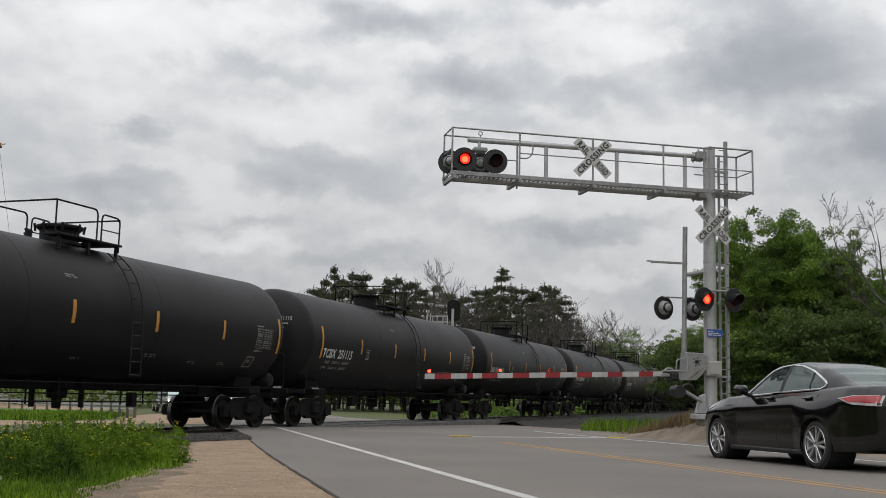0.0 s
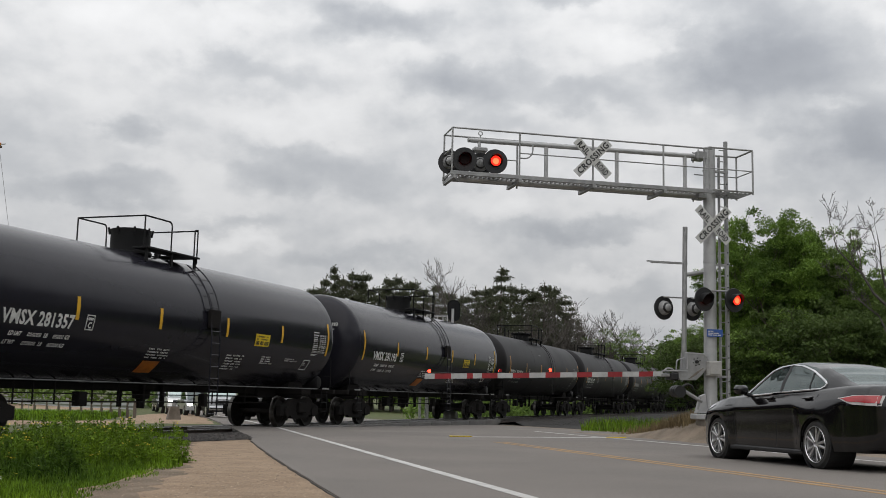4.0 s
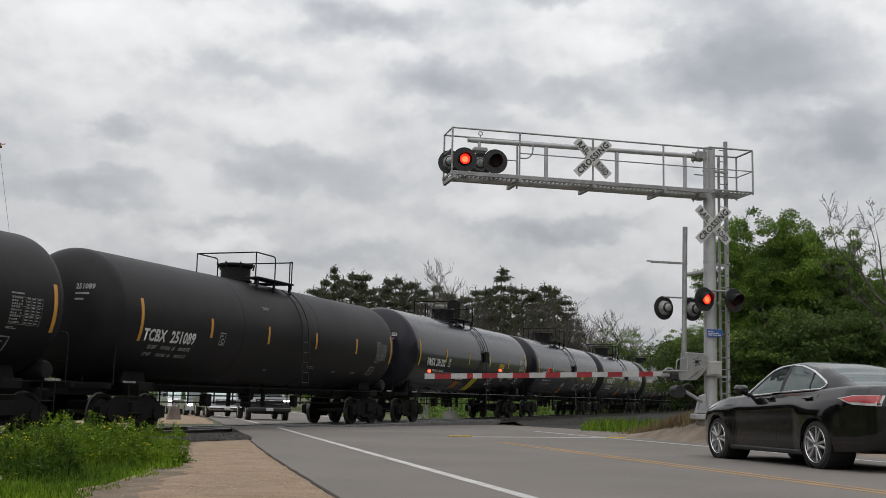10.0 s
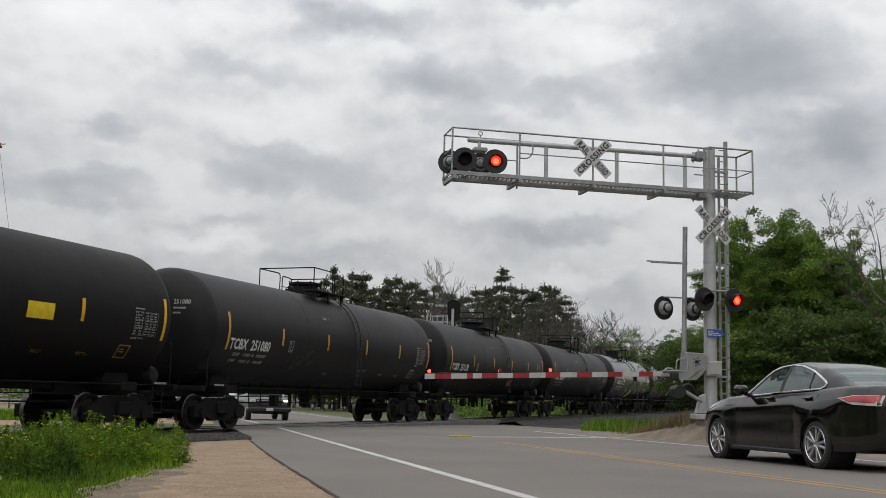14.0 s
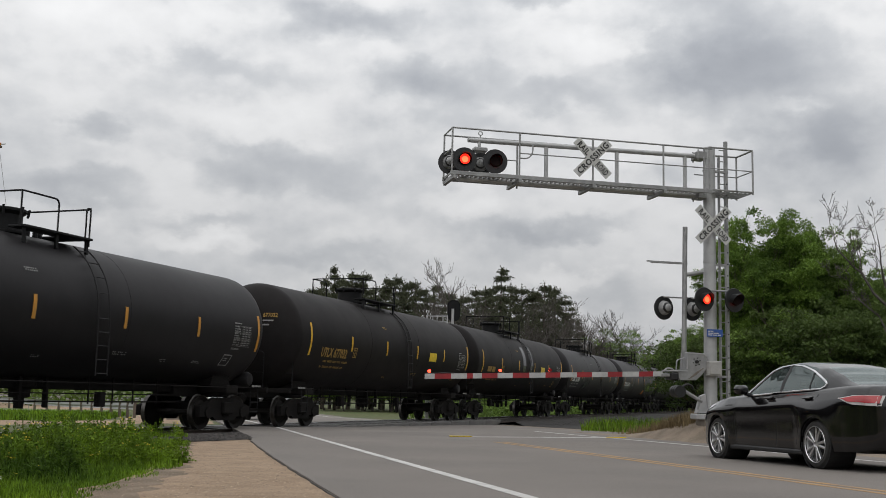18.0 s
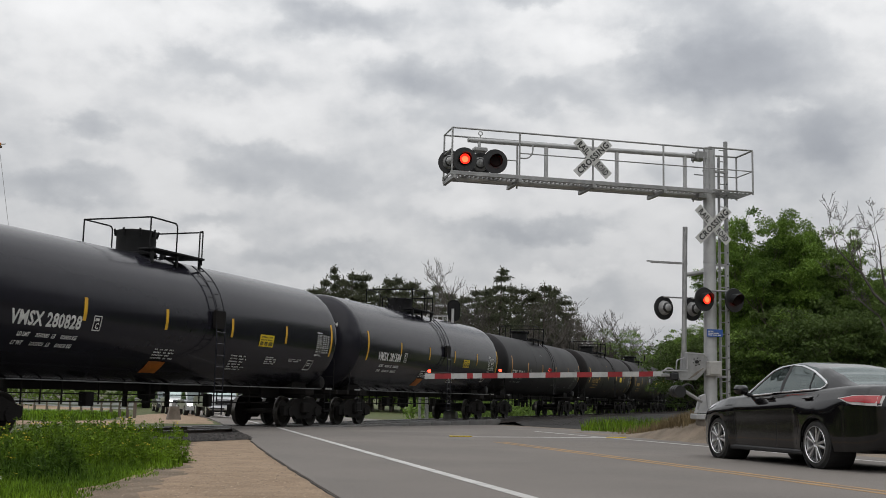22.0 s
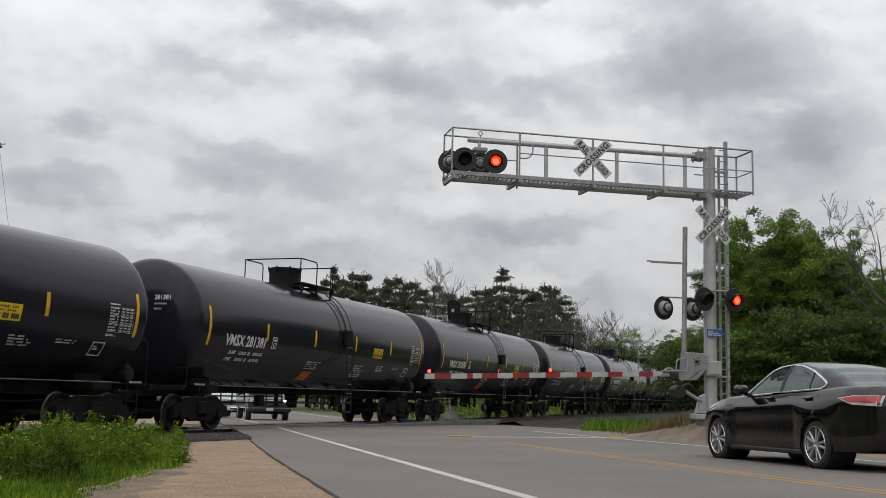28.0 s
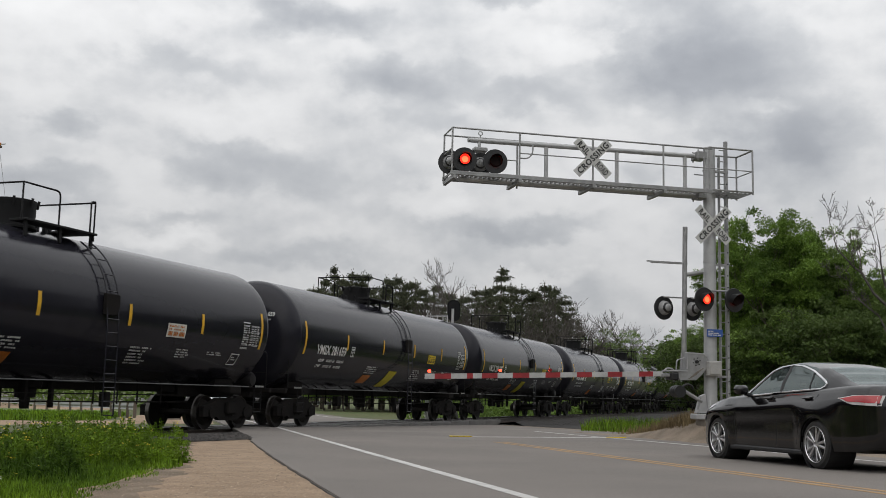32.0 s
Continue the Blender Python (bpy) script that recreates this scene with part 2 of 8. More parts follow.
M_HANDRAIL = material("handrail_worn", (0.12, 0.12, 0.12), 0.45, second=(0.06, 0.06, 0.06), scale=3, fine=30, spec=0.4)
M_WHEELRIM = material("wheel_tread", (0.13, 0.125, 0.12), 0.42, 0.9, second=(0.06, 0.055, 0.05), scale=5, fine=30)
M_LETTER = material("letter_white", (0.72, 0.72, 0.70), 0.6, second=(0.5, 0.5, 0.48), scale=6, fine=40, grain=0.08)
M_LETTER_DIM = material("letter_worn_white", (0.36, 0.36, 0.35), 0.7, second=(0.2, 0.2, 0.195), scale=9, fine=40, grain=0.15)
M_LETTER_YEL = material("letter_worn_yellow", (0.42, 0.26, 0.05), 0.7, second=(0.25, 0.15, 0.04), scale=9, fine=40, grain=0.15)
M_STRIPE = material("stripe_yellow", (0.72, 0.41, 0.012), 0.5, second=(0.55, 0.30, 0.012), scale=4, fine=40)
M_STRIPE_OR = material("stripe_worn_orange", (0.62, 0.27, 0.02), 0.55, second=(0.42, 0.22, 0.05), scale=4, fine=40)
M_PLACARD = material("placard_orange", (0.55, 0.17, 0.012), 0.55, second=(0.4, 0.12, 0.012), scale=6, fine=40)
M_SIGNYEL = material("decal_yellow", (0.78, 0.58, 0.012), 0.5, second=(0.65, 0.45, 0.012), scale=6, fine=40)
M_SIGNINK = material("decal_ink", (0.03, 0.025, 0.02), 0.6, scale=6, fine=40)
M_DECALWHITE = material("decal_white", (0.7, 0.68, 0.62), 0.5, scale=6, fine=40)
M_GRAFFITI = material("graffiti_yellow", (0.62, 0.55, 0.03), 0.6, second=(0.5, 0.4, 0.02), scale=3, fine=30)
M_SCRAWL = material("scrawl_grey_green", (0.045, 0.055, 0.045), 0.7, scale=3, fine=30)
M_GRAFFITI_B = material("graffiti_blue", (0.12, 0.2, 0.24), 0.6, second=(0.2, 0.28, 0.3), scale=3, fine=30)
# signals
M_GALV = material("galvanised_steel", (0.33, 0.33, 0.325), 0.5, 0.4, second=(0.23, 0.23, 0.23), scale=5, fine=35, grain=0.1, rough_var=0.1)
M_ALU = material("aluminium_mast", (0.44, 0.44, 0.44), 0.5, 0.35, second=(0.35, 0.35, 0.35), scale=3, fine=30, grain=0.08, rough_var=0.1)
M_SIGNWHITE = material("sign_white", (0.56, 0.56, 0.54), 0.5, second=(0.44, 0.44, 0.425), scale=4, fine=30, grain=0.08)
M_SIGNBLACK = material("sign_black", (0.015, 0.015, 0.015), 0.5, scale=4, fine=30)
M_SIGNBLUE = material("sign_blue", (0.03, 0.10, 0.36), 0.5, scale=4, fine=30)
M_LAMPBLACK = material("lamp_black", (0.012, 0.012, 0.013), 0.45, scale=5, fine=40)
M_LENS_OFF = material("lens_dark_red", (0.010, 0.003, 0.003), 0.6, scale=8, fine=60, spec=0.12)
M_LENS_ON = material("lens_glowing_red", (1.0, 0.028, 0.012), 0.3, second=(0.9, 0.02, 0.01), scale=3, fine=60, emit=1.5)
M_LENS_HOT = material("lens_hot_centre", (1.0, 0.12, 0.04), 0.3, second=(1.0, 0.09, 0.03), scale=3, fine=60, emit=2.6)
M_GATELAMP_ON = material("gate_lamp_glow", (1.0, 0.05, 0.02), 0.3, second=(1.0, 0.04, 0.02), scale=3, fine=60, emit=5.0)
M_GATELAMP_OFF = material("gate_lamp_red", (0.25, 0.012, 0.012), 0.25, scale=8, fine=60)
M_GATERED = material("gate_red", (0.30, 0.02, 0.024), 0.45, second=(0.22, 0.016, 0.02), scale=5, fine=40)
M_GATEWHITE = material("gate_white", (0.46, 0.46, 0.45), 0.45, second=(0.35, 0.35, 0.34), scale=5, fine=40)
M_CONCRETE = material("concrete", (0.42, 0.41, 0.39), 0.9, second=(0.3, 0.29, 0.275), scale=2, fine=30, bump=0.4)
M_DIRTYCONC = material("soiled_concrete", (0.22, 0.195, 0.165), 0.95, second=(0.13, 0.11, 0.09), scale=3, fine=30, bump=0.5)
M_POLEWOOD = material("pole_wood", (0.14, 0.115, 0.09), 0.9, second=(0.09, 0.07, 0.055), scale=3, fine=20, bump=0.5, stretch=(6, 6, 0.6))
# vehicles
M_CARBLACK = material("car_paint_black", (0.0062, 0.0058, 0.0063), 0.10, second=(0.0045, 0.0042, 0.0046), scale=2, fine=9, grain=0.1, spec=0.5, coat=0.25)
M_TYRE = material("tyre_rubber", (0.018, 0.018, 0.018), 0.85, second=(0.028, 0.027, 0.025), scale=6, fine=40, bump=0.2)
M_ALLOY = material("alloy_silver", (0.62, 0.62, 0.63), 0.3, 0.85, second=(0.5, 0.5, 0.51), scale=6, fine=40)
M_CHROME = material("chrome", (0.75, 0.75, 0.76), 0.12, 1.0, scale=4, fine=40, grain=0.05)
M_DARKPLASTIC = material("dark_plastic", (0.014, 0.014, 0.015), 0.6, scale=4, fine=40)
M_INTERIOR = material("car_interior", (0.03, 0.03, 0.032), 0.8, scale=4, fine=30)
M_TAILRED = material("tail_lamp_red", (0.42, 0.015, 0.02), 0.15, second=(0.3, 0.012, 0.015), scale=10, fine=50, coat=0.6)
M_TAILCLEAR = material("tail_lamp_clear", (0.6, 0.58, 0.57), 0.12, second=(0.45, 0.43, 0.42), scale=12, fine=60, coat=0.6)
M_HEADLAMP = material("head_lamp", (0.5, 0.52, 0.54), 0.12, second=(0.35, 0.36, 0.38), scale=12, fine=60, coat=0.6)
M_HEADGLOW = material("head_lamp_glow", (1.0, 0.95, 0.85), 0.2, second=(1.0, 0.93, 0.8), scale=12, fine=60, emit=4.0)
M_SILVER = material("car_paint_silver", (0.42, 0.43, 0.44), 0.3, 0.4, scale=2, fine=30, coat=0.8)
M_WHITECAR = material("car_paint_white", (0.7, 0.7, 0.7), 0.3, scale=2, fine=30, coat=0.8)
M_DARKCAR = material("car_paint_charcoal", (0.02, 0.021, 0.023), 0.3, scale=2, fine=30, coat=0.8)


def glass_material(name, tint, mix):
    m = bpy.data.materials.new(name)
    m.use_nodes = True
    nt = m.node_tree
    b = nt.nodes["Principled BSDF"]
    b.inputs["Base Color"].default_value = (0.03, 0.045, 0.044, 1)
    b.inputs["Roughness"].default_value = 0.05
    tr = nt.nodes.new("ShaderNodeBsdfTransparent")
    tr.inputs[0].default_value = (*tint, 1)
    fr = nt.nodes.new("ShaderNodeFresnel")
    fr.inputs[0].default_value = 2.1
    gl = nt.nodes.new("ShaderNodeBsdfGlossy")
    gl.inputs["Roughness"].default_value = 0.03
    gl.inputs[0].default_value = (0.82, 0.96, 0.94, 1)
    a = nt.nodes.new("ShaderNodeMixShader")
    nt.links.new(fr.outputs[0], a.inputs[0])
    nt.links.new(tr.outputs[0], a.inputs[1])
    nt.links.new(gl.outputs[0], a.inputs[2])
    c = nt.nodes.new("ShaderNodeMixShader")
    c.inputs[0].default_value = mix
    nt.links.new(a.outputs[0], c.inputs[1])
    nt.links.new(b.outputs[0], c.inputs[2])
    nt.links.new(c.outputs[0], nt.nodes["Material Output"].inputs[0])
    return m


M_GLASS = glass_material("window_glass", (0.40, 0.52, 0.50), 0.55)


# ---- mesh helpers ----
def part(name, bm, mat, parent=None, label="", at=None, smooth_angle=None):
    """One mesh object out of a bmesh, under a thing or under a part."""
    me = bpy.data.meshes.new(name)
    bm.to_mesh(me)
    bm.free()
    return mesh_part(name, me, mat, parent, label, at, smooth_angle)


def mesh_part(name, me, mat, parent=None, label="", at=None, smooth_angle=None):
    if mat is not None and not me.materials:
        me.materials.append(mat)
    if smooth_angle is not None and not me.get("shaded"):
        me.shade_smooth()
        me.set_sharp_from_angle(angle=radians(smooth_angle))
        me["shaded"] = 1
    ob = new(name, me)
    if parent is not None:
        ob.parent = parent
    if at is not None:
        ob.matrix_basis = at
    if label:
        ob["label"] = label
    return ob


def thing(name, m=None, label="", category="", group="", kind=""):
    ob = new(name)
    ob.empty_display_size = 0.2
    if m is not None:
        ob.matrix_basis = m
    return tagged(ob, label, category, group, kind)


def box(bm, lo, hi, m=None, bevel=0.0):
    """An axis box from lo to hi, its edges bevelled, moved by m."""
    r = bmesh.ops.create_cube(bm, size=1.0)
    vs = r["verts"]
    c = [(a + b) / 2 for a, b in zip(lo, hi)]
    d = [b - a for a, b in zip(lo, hi)]
    for v in vs:
        v.co = Vector((c[0] + v.co.x * d[0], c[1] + v.co.y * d[1], c[2] + v.co.z * d[2]))
    if bevel:
        es = list({e for v in vs for e in v.link_edges})
        rb = bmesh.ops.bevel(bm, geom=es, offset=bevel, segments=1, affect="EDGES")
        vs = list({v for f in rb["faces"] for v in f.verts} | {v for v in vs if v.is_valid})
    if m is not None:
        bmesh.ops.transform(bm, matrix=m, verts=[v for v in vs if v.is_valid])
    return bm


def ring_frame(d):
    d = d.normalized()
    a = Vector((0, 0, 1)) if abs(d.z) < 0.9 else Vector((1, 0, 0))
    x = d.cross(a).normalized()
    return x, d.cross(x).normalized()


def rod(bm, p0, p1, r0, r1=None, n=8, caps=True):
    p0, p1 = Vector(p0), Vector(p1)
    r1 = r0 if r1 is None else r1
    x, y = ring_frame(p1 - p0)
    rings = []
    for p, r in ((p0, r0), (p1, r1)):
        rings.append([bm.verts.new(p + (x * math.cos(2 * math.pi * i / n) + y * math.sin(2 * math.pi * i / n)) * r) for i in range(n)])
    for i in range(n):
        bm.faces.new((rings[0][i], rings[0][(i + 1) % n], rings[1][(i + 1) % n], rings[1][i]))
    if caps:
        bm.faces.new(rings[0][::-1])
        bm.faces.new(rings[1])
    return bm


def pipe(bm, pts, r, n=6):
    """A bent tube along points."""
    pts = [Vector(p) for p in pts]
    rings = []
    for i, p in enumerate(pts):
        d = (pts[min(i + 1, len(pts) - 1)] - pts[max(i - 1, 0)])
        x, y = ring_frame(d)
        if rings:
            px = rings[-1][1]
            x = (px - d.normalized() * px.dot(d.normalized())).normalized()
            y = d.normalized().cross(x)
        rings.append(([bm.verts.new(p + (x * math.cos(2 * math.pi * k / n) + y * math.sin(2 * math.pi * k / n)) * r) for k in range(n)], x))
    for (a, _), (b, _) in zip(rings, rings[1:]):
        for k in range(n):
            bm.faces.new((a[k], a[(k + 1) % n], b[(k + 1) % n], b[k]))
    bm.faces.new(rings[0][0][::-1])
    bm.faces.new(rings[-1][0])
    return bm


def arc_pts(points, radius=0.12, n=4):
    """Rounds the inner corners of a polyline."""
    pts = [Vector(p) for p in points]
    out = [pts[0]]
    for a, b, c in zip(pts, pts[1:], pts[2:]):
        r = min(radius, (a - b).length / 2, (c - b).length / 2)
        p, q = b + (a - b).normalized() * r, b + (c - b).normalized() * r
        for i in range(n + 1):
            t = i / n
            out.append(p * (1 - t) ** 2 + b * 2 * t * (1 - t) + q * t * t)
    out.append(pts[-1])
    return out


def lathe(bm, profile, n=32, m=None):
    """Revolves (x, r) pairs about the x axis."""
    rings = []
    for x, r in profile:
        if r < 1e-5:
            rings.append([bm.verts.new((x, 0, 0))])
        else:
            rings.append([bm.verts.new((x, r * math.cos(2 * math.pi * i / n), r * math.sin(2 * math.pi * i / n))) for i in range(n)])
    for a, b in zip(rings, rings[1:]):
        for i in range(n):
            j = (i + 1) % n
            if len(a) == 1 and len(b) == 1:
                continue
            if len(a) == 1:
                bm.faces.new((a[0], b[j], b[i]))
            elif len(b) == 1:
                bm.faces.new((a[i], a[j], b[0]))
            else:
                bm.faces.new((a[i], a[j], b[j], b[i]))
    if m is not None:
        bmesh.ops.transform(bm, matrix=m, verts=[v for r in rings for v in r])
    return bm


def prism(bm, outline, y0, y1, m=None):
    """Extrudes an (x, z) outline from y0 to y1."""
    a = [bm.verts.new((x, y0, z)) for x, z in outline]
    b = [bm.verts.new((x, y1, z)) for x, z in outline]
    k = len(a)
    for i in range(k):
        bm.faces.new((a[i], a[(i + 1) % k], b[(i + 1) % k], b[i]))
    bm.faces.new(a[::-1])
    bm.faces.new(b)
    if m is not None:
        bmesh.ops.transform(bm, matrix=m, verts=a + b)
    return bm


def text_mesh(body, height, spacing=1.0, squeeze=1.0, bold=0.0):
    """Flat lettering in the x-y plane with its origin at the lower left corner."""
    cu = bpy.data.curves.new("lettering", "FONT")
    cu.body, cu.size, cu.space_character, cu.offset = body, height / 0.70, spacing, bold
    cu.resolution_u = 2
    ob = new("lettering", cu)
    bpy.context.view_layer.update()
    me = bpy.data.meshes.new_from_object(ob.evaluated_get(bpy.context.evaluated_depsgraph_get()))
    bpy.data.objects.remove(ob)
    bpy.data.curves.remove(cu)
    for v in me.vertices:
        v.co.x *= squeeze
    me.materials.clear()
    return me


def bars(bm, x, y, w, h, rows, rnd, gap=0.5, slant=0.0, words=(2, 5)):
    """Lines of unreadable writing as short bars in the x-y plane."""
    step = h / rows
    for i in range(rows):
        cx, end = x, x + w * (1 if rows == 1 else rnd.uniform(0.72, 1.0))
        yy = y + h - (i + 1) * step
        sl = slant * (h - (i + 1) * step)
        for k in range(rnd.randint(*words)):
            ln = w * rnd.uniform(0.12, 0.34)
            if cx + ln > end:
                ln = end - cx
            if ln < w * 0.04:
                break
            z = bm.verts
            hh = step * (1 - gap)
            q = [z.new((cx + sl, yy, 0)), z.new((cx + ln + sl, yy, 0)), z.new((cx + ln + sl + slant * hh, yy + hh, 0)), z.new((cx + sl + slant * hh, yy + hh, 0))]
            bm.faces.new(q)
            cx += ln + w * 0.045
    return bm


# ---- ground, road, track ----
def graded(lo, hi, near_lo, near_hi, step):
    """Positions along one axis: even inside the near stretch, growing outside."""
    v = list(np.arange(near_lo, near_hi + step / 2, step))
    d, p = step, near_hi
    while p < hi:
        d *= 1.35
        p += d
        v.append(min(p, hi))
    d, p = step, near_lo
    while p > lo:
        d *= 1.35
        p -= d
        v.insert(0, max(p, lo))
    return v


gx, gy = graded(-2600, 2600, -40, 40, 0.8), graded(-2600, 2600, -4, 75, 0.8)
def sheet_z(x, y):
    """the grass sheet dips under the mound's sand"""
    a, l = RD.x * x + RD.y * y, RR.x * x + RR.y * y
    return ground_z(x, y) - (0.35 if 13.4 < a < 33.0 and 12.1 < l < 15.6 else 0.0)


verts = [(x, y, sheet_z(x, y) if abs(x) < 130 and -60 < y < 250 else -0.68) for y in gy for x in gx]
w = len(gx)
faces = [(j * w + i, j * w + i + 1, (j + 1) * w + i + 1, (j + 1) * w + i) for j in range(len(gy) - 1) for i in range(w - 1)]
me = bpy.data.meshes.new("ground")
me.from_pydata(verts, [], faces)
tagged(mesh_part("ground", me, M_GRASSGROUND, smooth_angle=180), "rough green grassland around the road and track", "ground", kind="structure")


def strip(name, inner, outer, a0, a1, dz, mat, label, category, kind="structure", step=1.0, thick=0.06, parent=None):
    """A sheet that follows the road between two offsets (numbers or functions of the distance)."""
    bm = bmesh.new()
    rows = []
    k = max(1, int((a1 - a0) / step))
    for i in range(k + 1):
        a = a0 + (a1 - a0) * i / k
        l0 = inner(a) if callable(inner) else inner
        l1 = outer(a) if callable(outer) else outer
        rows.append([bm.verts.new(road(a, l0, dz - thick)), bm.verts.new(road(a, l0, dz)), bm.verts.new(road(a, l1, dz)), bm.verts.new(road(a, l1, dz - thick))])
    for p, q in zip(rows, rows[1:]):
        for c in range(3):
            bm.faces.new((p[c], p[c + 1], q[c + 1], q[c]))
    bm.faces.new(rows[0][::-1])
    bm.faces.new(rows[-1])
    bmesh.ops.recalc_face_normals(bm, faces=bm.faces)
    ob = part(name, bm, mat, parent)
    return tagged(ob, label, category, kind=kind) if parent is None else ob


road_left = lambda a: 1.28 + 0.10 * smooth(14, 28, a) * 2 + 0.05 * noise.noise(Vector((a * 1.7, 3.1, 0)))
road_right = lambda a: 12.35 + 1.9 * smooth(27, 34, a) * (1 - smooth(52, 60, a)) + 0.10 * noise.noise(Vector((a * 1.1, 8.0, 0)))
strip("road", road_left, road_right, -25, 120, 0.0, M_ASPHALT, "grey worn asphalt two-lane road", "road", step=0.5)
strip("road_edge", lambda a: road_left(a) - 0.012 + 0.02 * noise.noise(Vector((a * 3.3, 1, 0))), lambda a: road_left(a) + 0.01, -5, 29.5, -0.012, M_ASPHALT_EDGE, "dark crumbled asphalt edge beside the gravel", "road", step=0.25)
strip("shoulder_left", lambda a: -0.30 - 1.3 * smooth(12.5, 6.5, a) + 0.28 * noise.noise(Vector((a * 0.7, 0.2, 0))), lambda a: road_left(a) + 0.02, -5, 22.6, -0.022, M_GRAVEL,
      "tan gravel shoulder beside the asphalt", "shoulder", step=0.4)
VERGE = [(6.0, -1.05), (9.0, -0.66), (10.5, -0.42), (11.0, -0.28), (12.2, -0.10), (14.5, 0.02), (17.0, 0.06), (20.0, 0.10), (23.3, 0.20), (30.0, 0.3)]


def verge_edge(a):
    """where the weeds end beside the gravel"""
    for (a0, l0), (a1, l1) in zip(VERGE, VERGE[1:]):
        if a <= a1:
            return l0 + (l1 - l0) * max(0, a - a0) / (a1 - a0) + 0.06 * noise.noise(Vector((a * 1.6, 4.4, 0)))
    return 0.3


strip("soil_edge", lambda a: verge_edge(a) - 0.12, lambda a: verge_edge(a) + 0.12 + 0.30 * smooth(13, 8.5, a) + 0.20 * noise.noise(Vector((a * 2.6, 2.2, 0))), 6, 20.5, -0.0200, M_SOIL,
      "bare brown soil where the weeds meet the gravel", "soil", step=0.06, thick=0.001)
strip("shoulder_right", lambda a: road_right(a) - 0.02, lambda a: road_right(a) + 1.2 + 1.6 * smooth(31, 26, a) * smooth(14, 22, a) + 0.3 * noise.noise(Vector((a * 0.5, 5, 0))), 2, 60, -0.018, M_SAND,
      "sandy gravel shoulder beyond the edge line", "shoulder", step=0.4)


def ground_patch(name, a0, a1, l0, l1, mat, lift, label, category, step=0.35, edge=0.25):
    """A patch of soil that follows the ground, with a ragged outline."""
    na, nl = int((a1 - a0) / step), int((l1 - l0) / step)
    vs, fs = [], []
    for i in range(na + 1):
        for k in range(nl + 1):
            a, l = a0 + (a1 - a0) * i / na, l0 + (l1 - l0) * k / nl
            if i in (0, na):
                a += edge * noise.noise(Vector((l * 1.3, a, 2)))
            if k in (0, nl):
                l += edge * noise.noise(Vector((a * 1.1, l, 7)))
            p = RD * a + RR * l
            rim = i in (0, na) or k in (0, nl)
            vs.append((p.x, p.y, ground_z(p.x, p.y) + (lift if not rim else -0.03)))
    for i in range(na):
        for k in range(nl):
            q = i * (nl + 1) + k
            fs.append((q, q + 1, q + nl + 2, q + nl + 1))
    me_ = bpy.data.meshes.new(name)
    me_.from_pydata(vs, [], fs)
    return tagged(mesh_part(name, me_, mat, smooth_angle=180), label, category, kind="structure")


ground_patch("mound", 13.0, 33.5, 11.9, 16.2, M_SAND, 0.09, "bare sandy mound round the mast's foot", "soil", edge=0.5)


def track_patch(name, s0, s1, o0, o1, mat, lift, label, step=0.5, keep=None):
    ns, no = int((s1 - s0) / step), int((o1 - o0) / step)
    vs, fs = [], []
    for i in range(ns + 1):
        for k in range(no + 1):
            p = track(s0 + (s1 - s0) * i / ns, o0 + (o1 - o0) * k / no + (0.3 * noise.noise(Vector((i * 0.6, k, 3))) if k == no else 0), 0)
            rim = k == no or i == 0
            vs.append((p.x, p.y, ground_z(p.x, p.y) + (lift if not rim else -0.04)))
    for i in range(ns):
        for k in range(no):
            q = i * (no + 1) + k
            # none on the asphalt
            if keep is None or all(keep(RR.dot(Vector(vs[c]))) for c in (q, q + 1, q + no + 1, q + no + 2)):
                fs.append((q, q + 1, q + no + 2, q + no + 1))
    me_ = bpy.data.meshes.new(name)
    me_.from_pydata(vs, [], fs)
    return tagged(mesh_part(name, me_, mat, smooth_angle=180), label, "soil", kind="structure")


track_patch("track_verge", 8, 27.6, 1.6, 5.7, M_BALLAST, 0.06, "dark cinder strip beside the track", 0.25, lambda l: l < 1.6)
track_patch("track_verge", 50, 120, 1.6, 7.2, M_BALLAST, 0.03, "dark cinder strip beside the track")
track_patch("gravel_apron", 8, 38.0, -12.2, -9.0, M_GRAVEL, 0.05, "pale gravel strip beyond the track")
ground_patch("lawn", 47, 93, -34, -3.4, M_LAWN, 0.05, "mown yellow-green grass beyond the track", "grass", 1.0, 0.6)
ground_patch("far_gravel_road", 95, 130, -60, -5.5, M_GRAVEL, 0.06, "pale gravel road beyond the lawn", "road", 1.5, 0.5)
ground_patch("gravel_yard", 39.5, 80, -3.0, 1.6, M_GRAVEL, 0.06, "pale gravel yard beside the far road", "soil", 0.8, 0.5)
# painted lines
strip("edge_line", 2.80, 2.93, -5, 32.6, 0.004, M_WHITELINE, "white edge line on asphalt", "road line", step=1.0, thick=0.003)
strip("edge_line", 11.02, 11.16, -5, 33.2, 0.004, M_WHITELINE, "white edge line on asphalt", "road line", step=1.0, thick=0.003)
strip("edge_line", 2.80, 2.93, 40.0, 100, 0.004, M_WHITELINE, "white edge line on asphalt", "road line", step=1.0, thick=0.003)
strip("edge_line", 11.02, 11.16, 47.0, 100, 0.004, M_WHITELINE, "white edge line on asphalt", "road line", step=1.0, thick=0.003)
strip("centre_line", 6.54, 6.64, -5, 22.5, 0.004, M_YELLOWLINE, "yellow centre line on asphalt", "road line", step=1.0, thick=0.003)
strip("centre_line", 6.76, 6.86, -5, 22.5, 0.004, M_YELLOWLINE, "yellow centre line on asphalt", "road line", step=1.0, thick=0.003)
bm = bmesh.new()
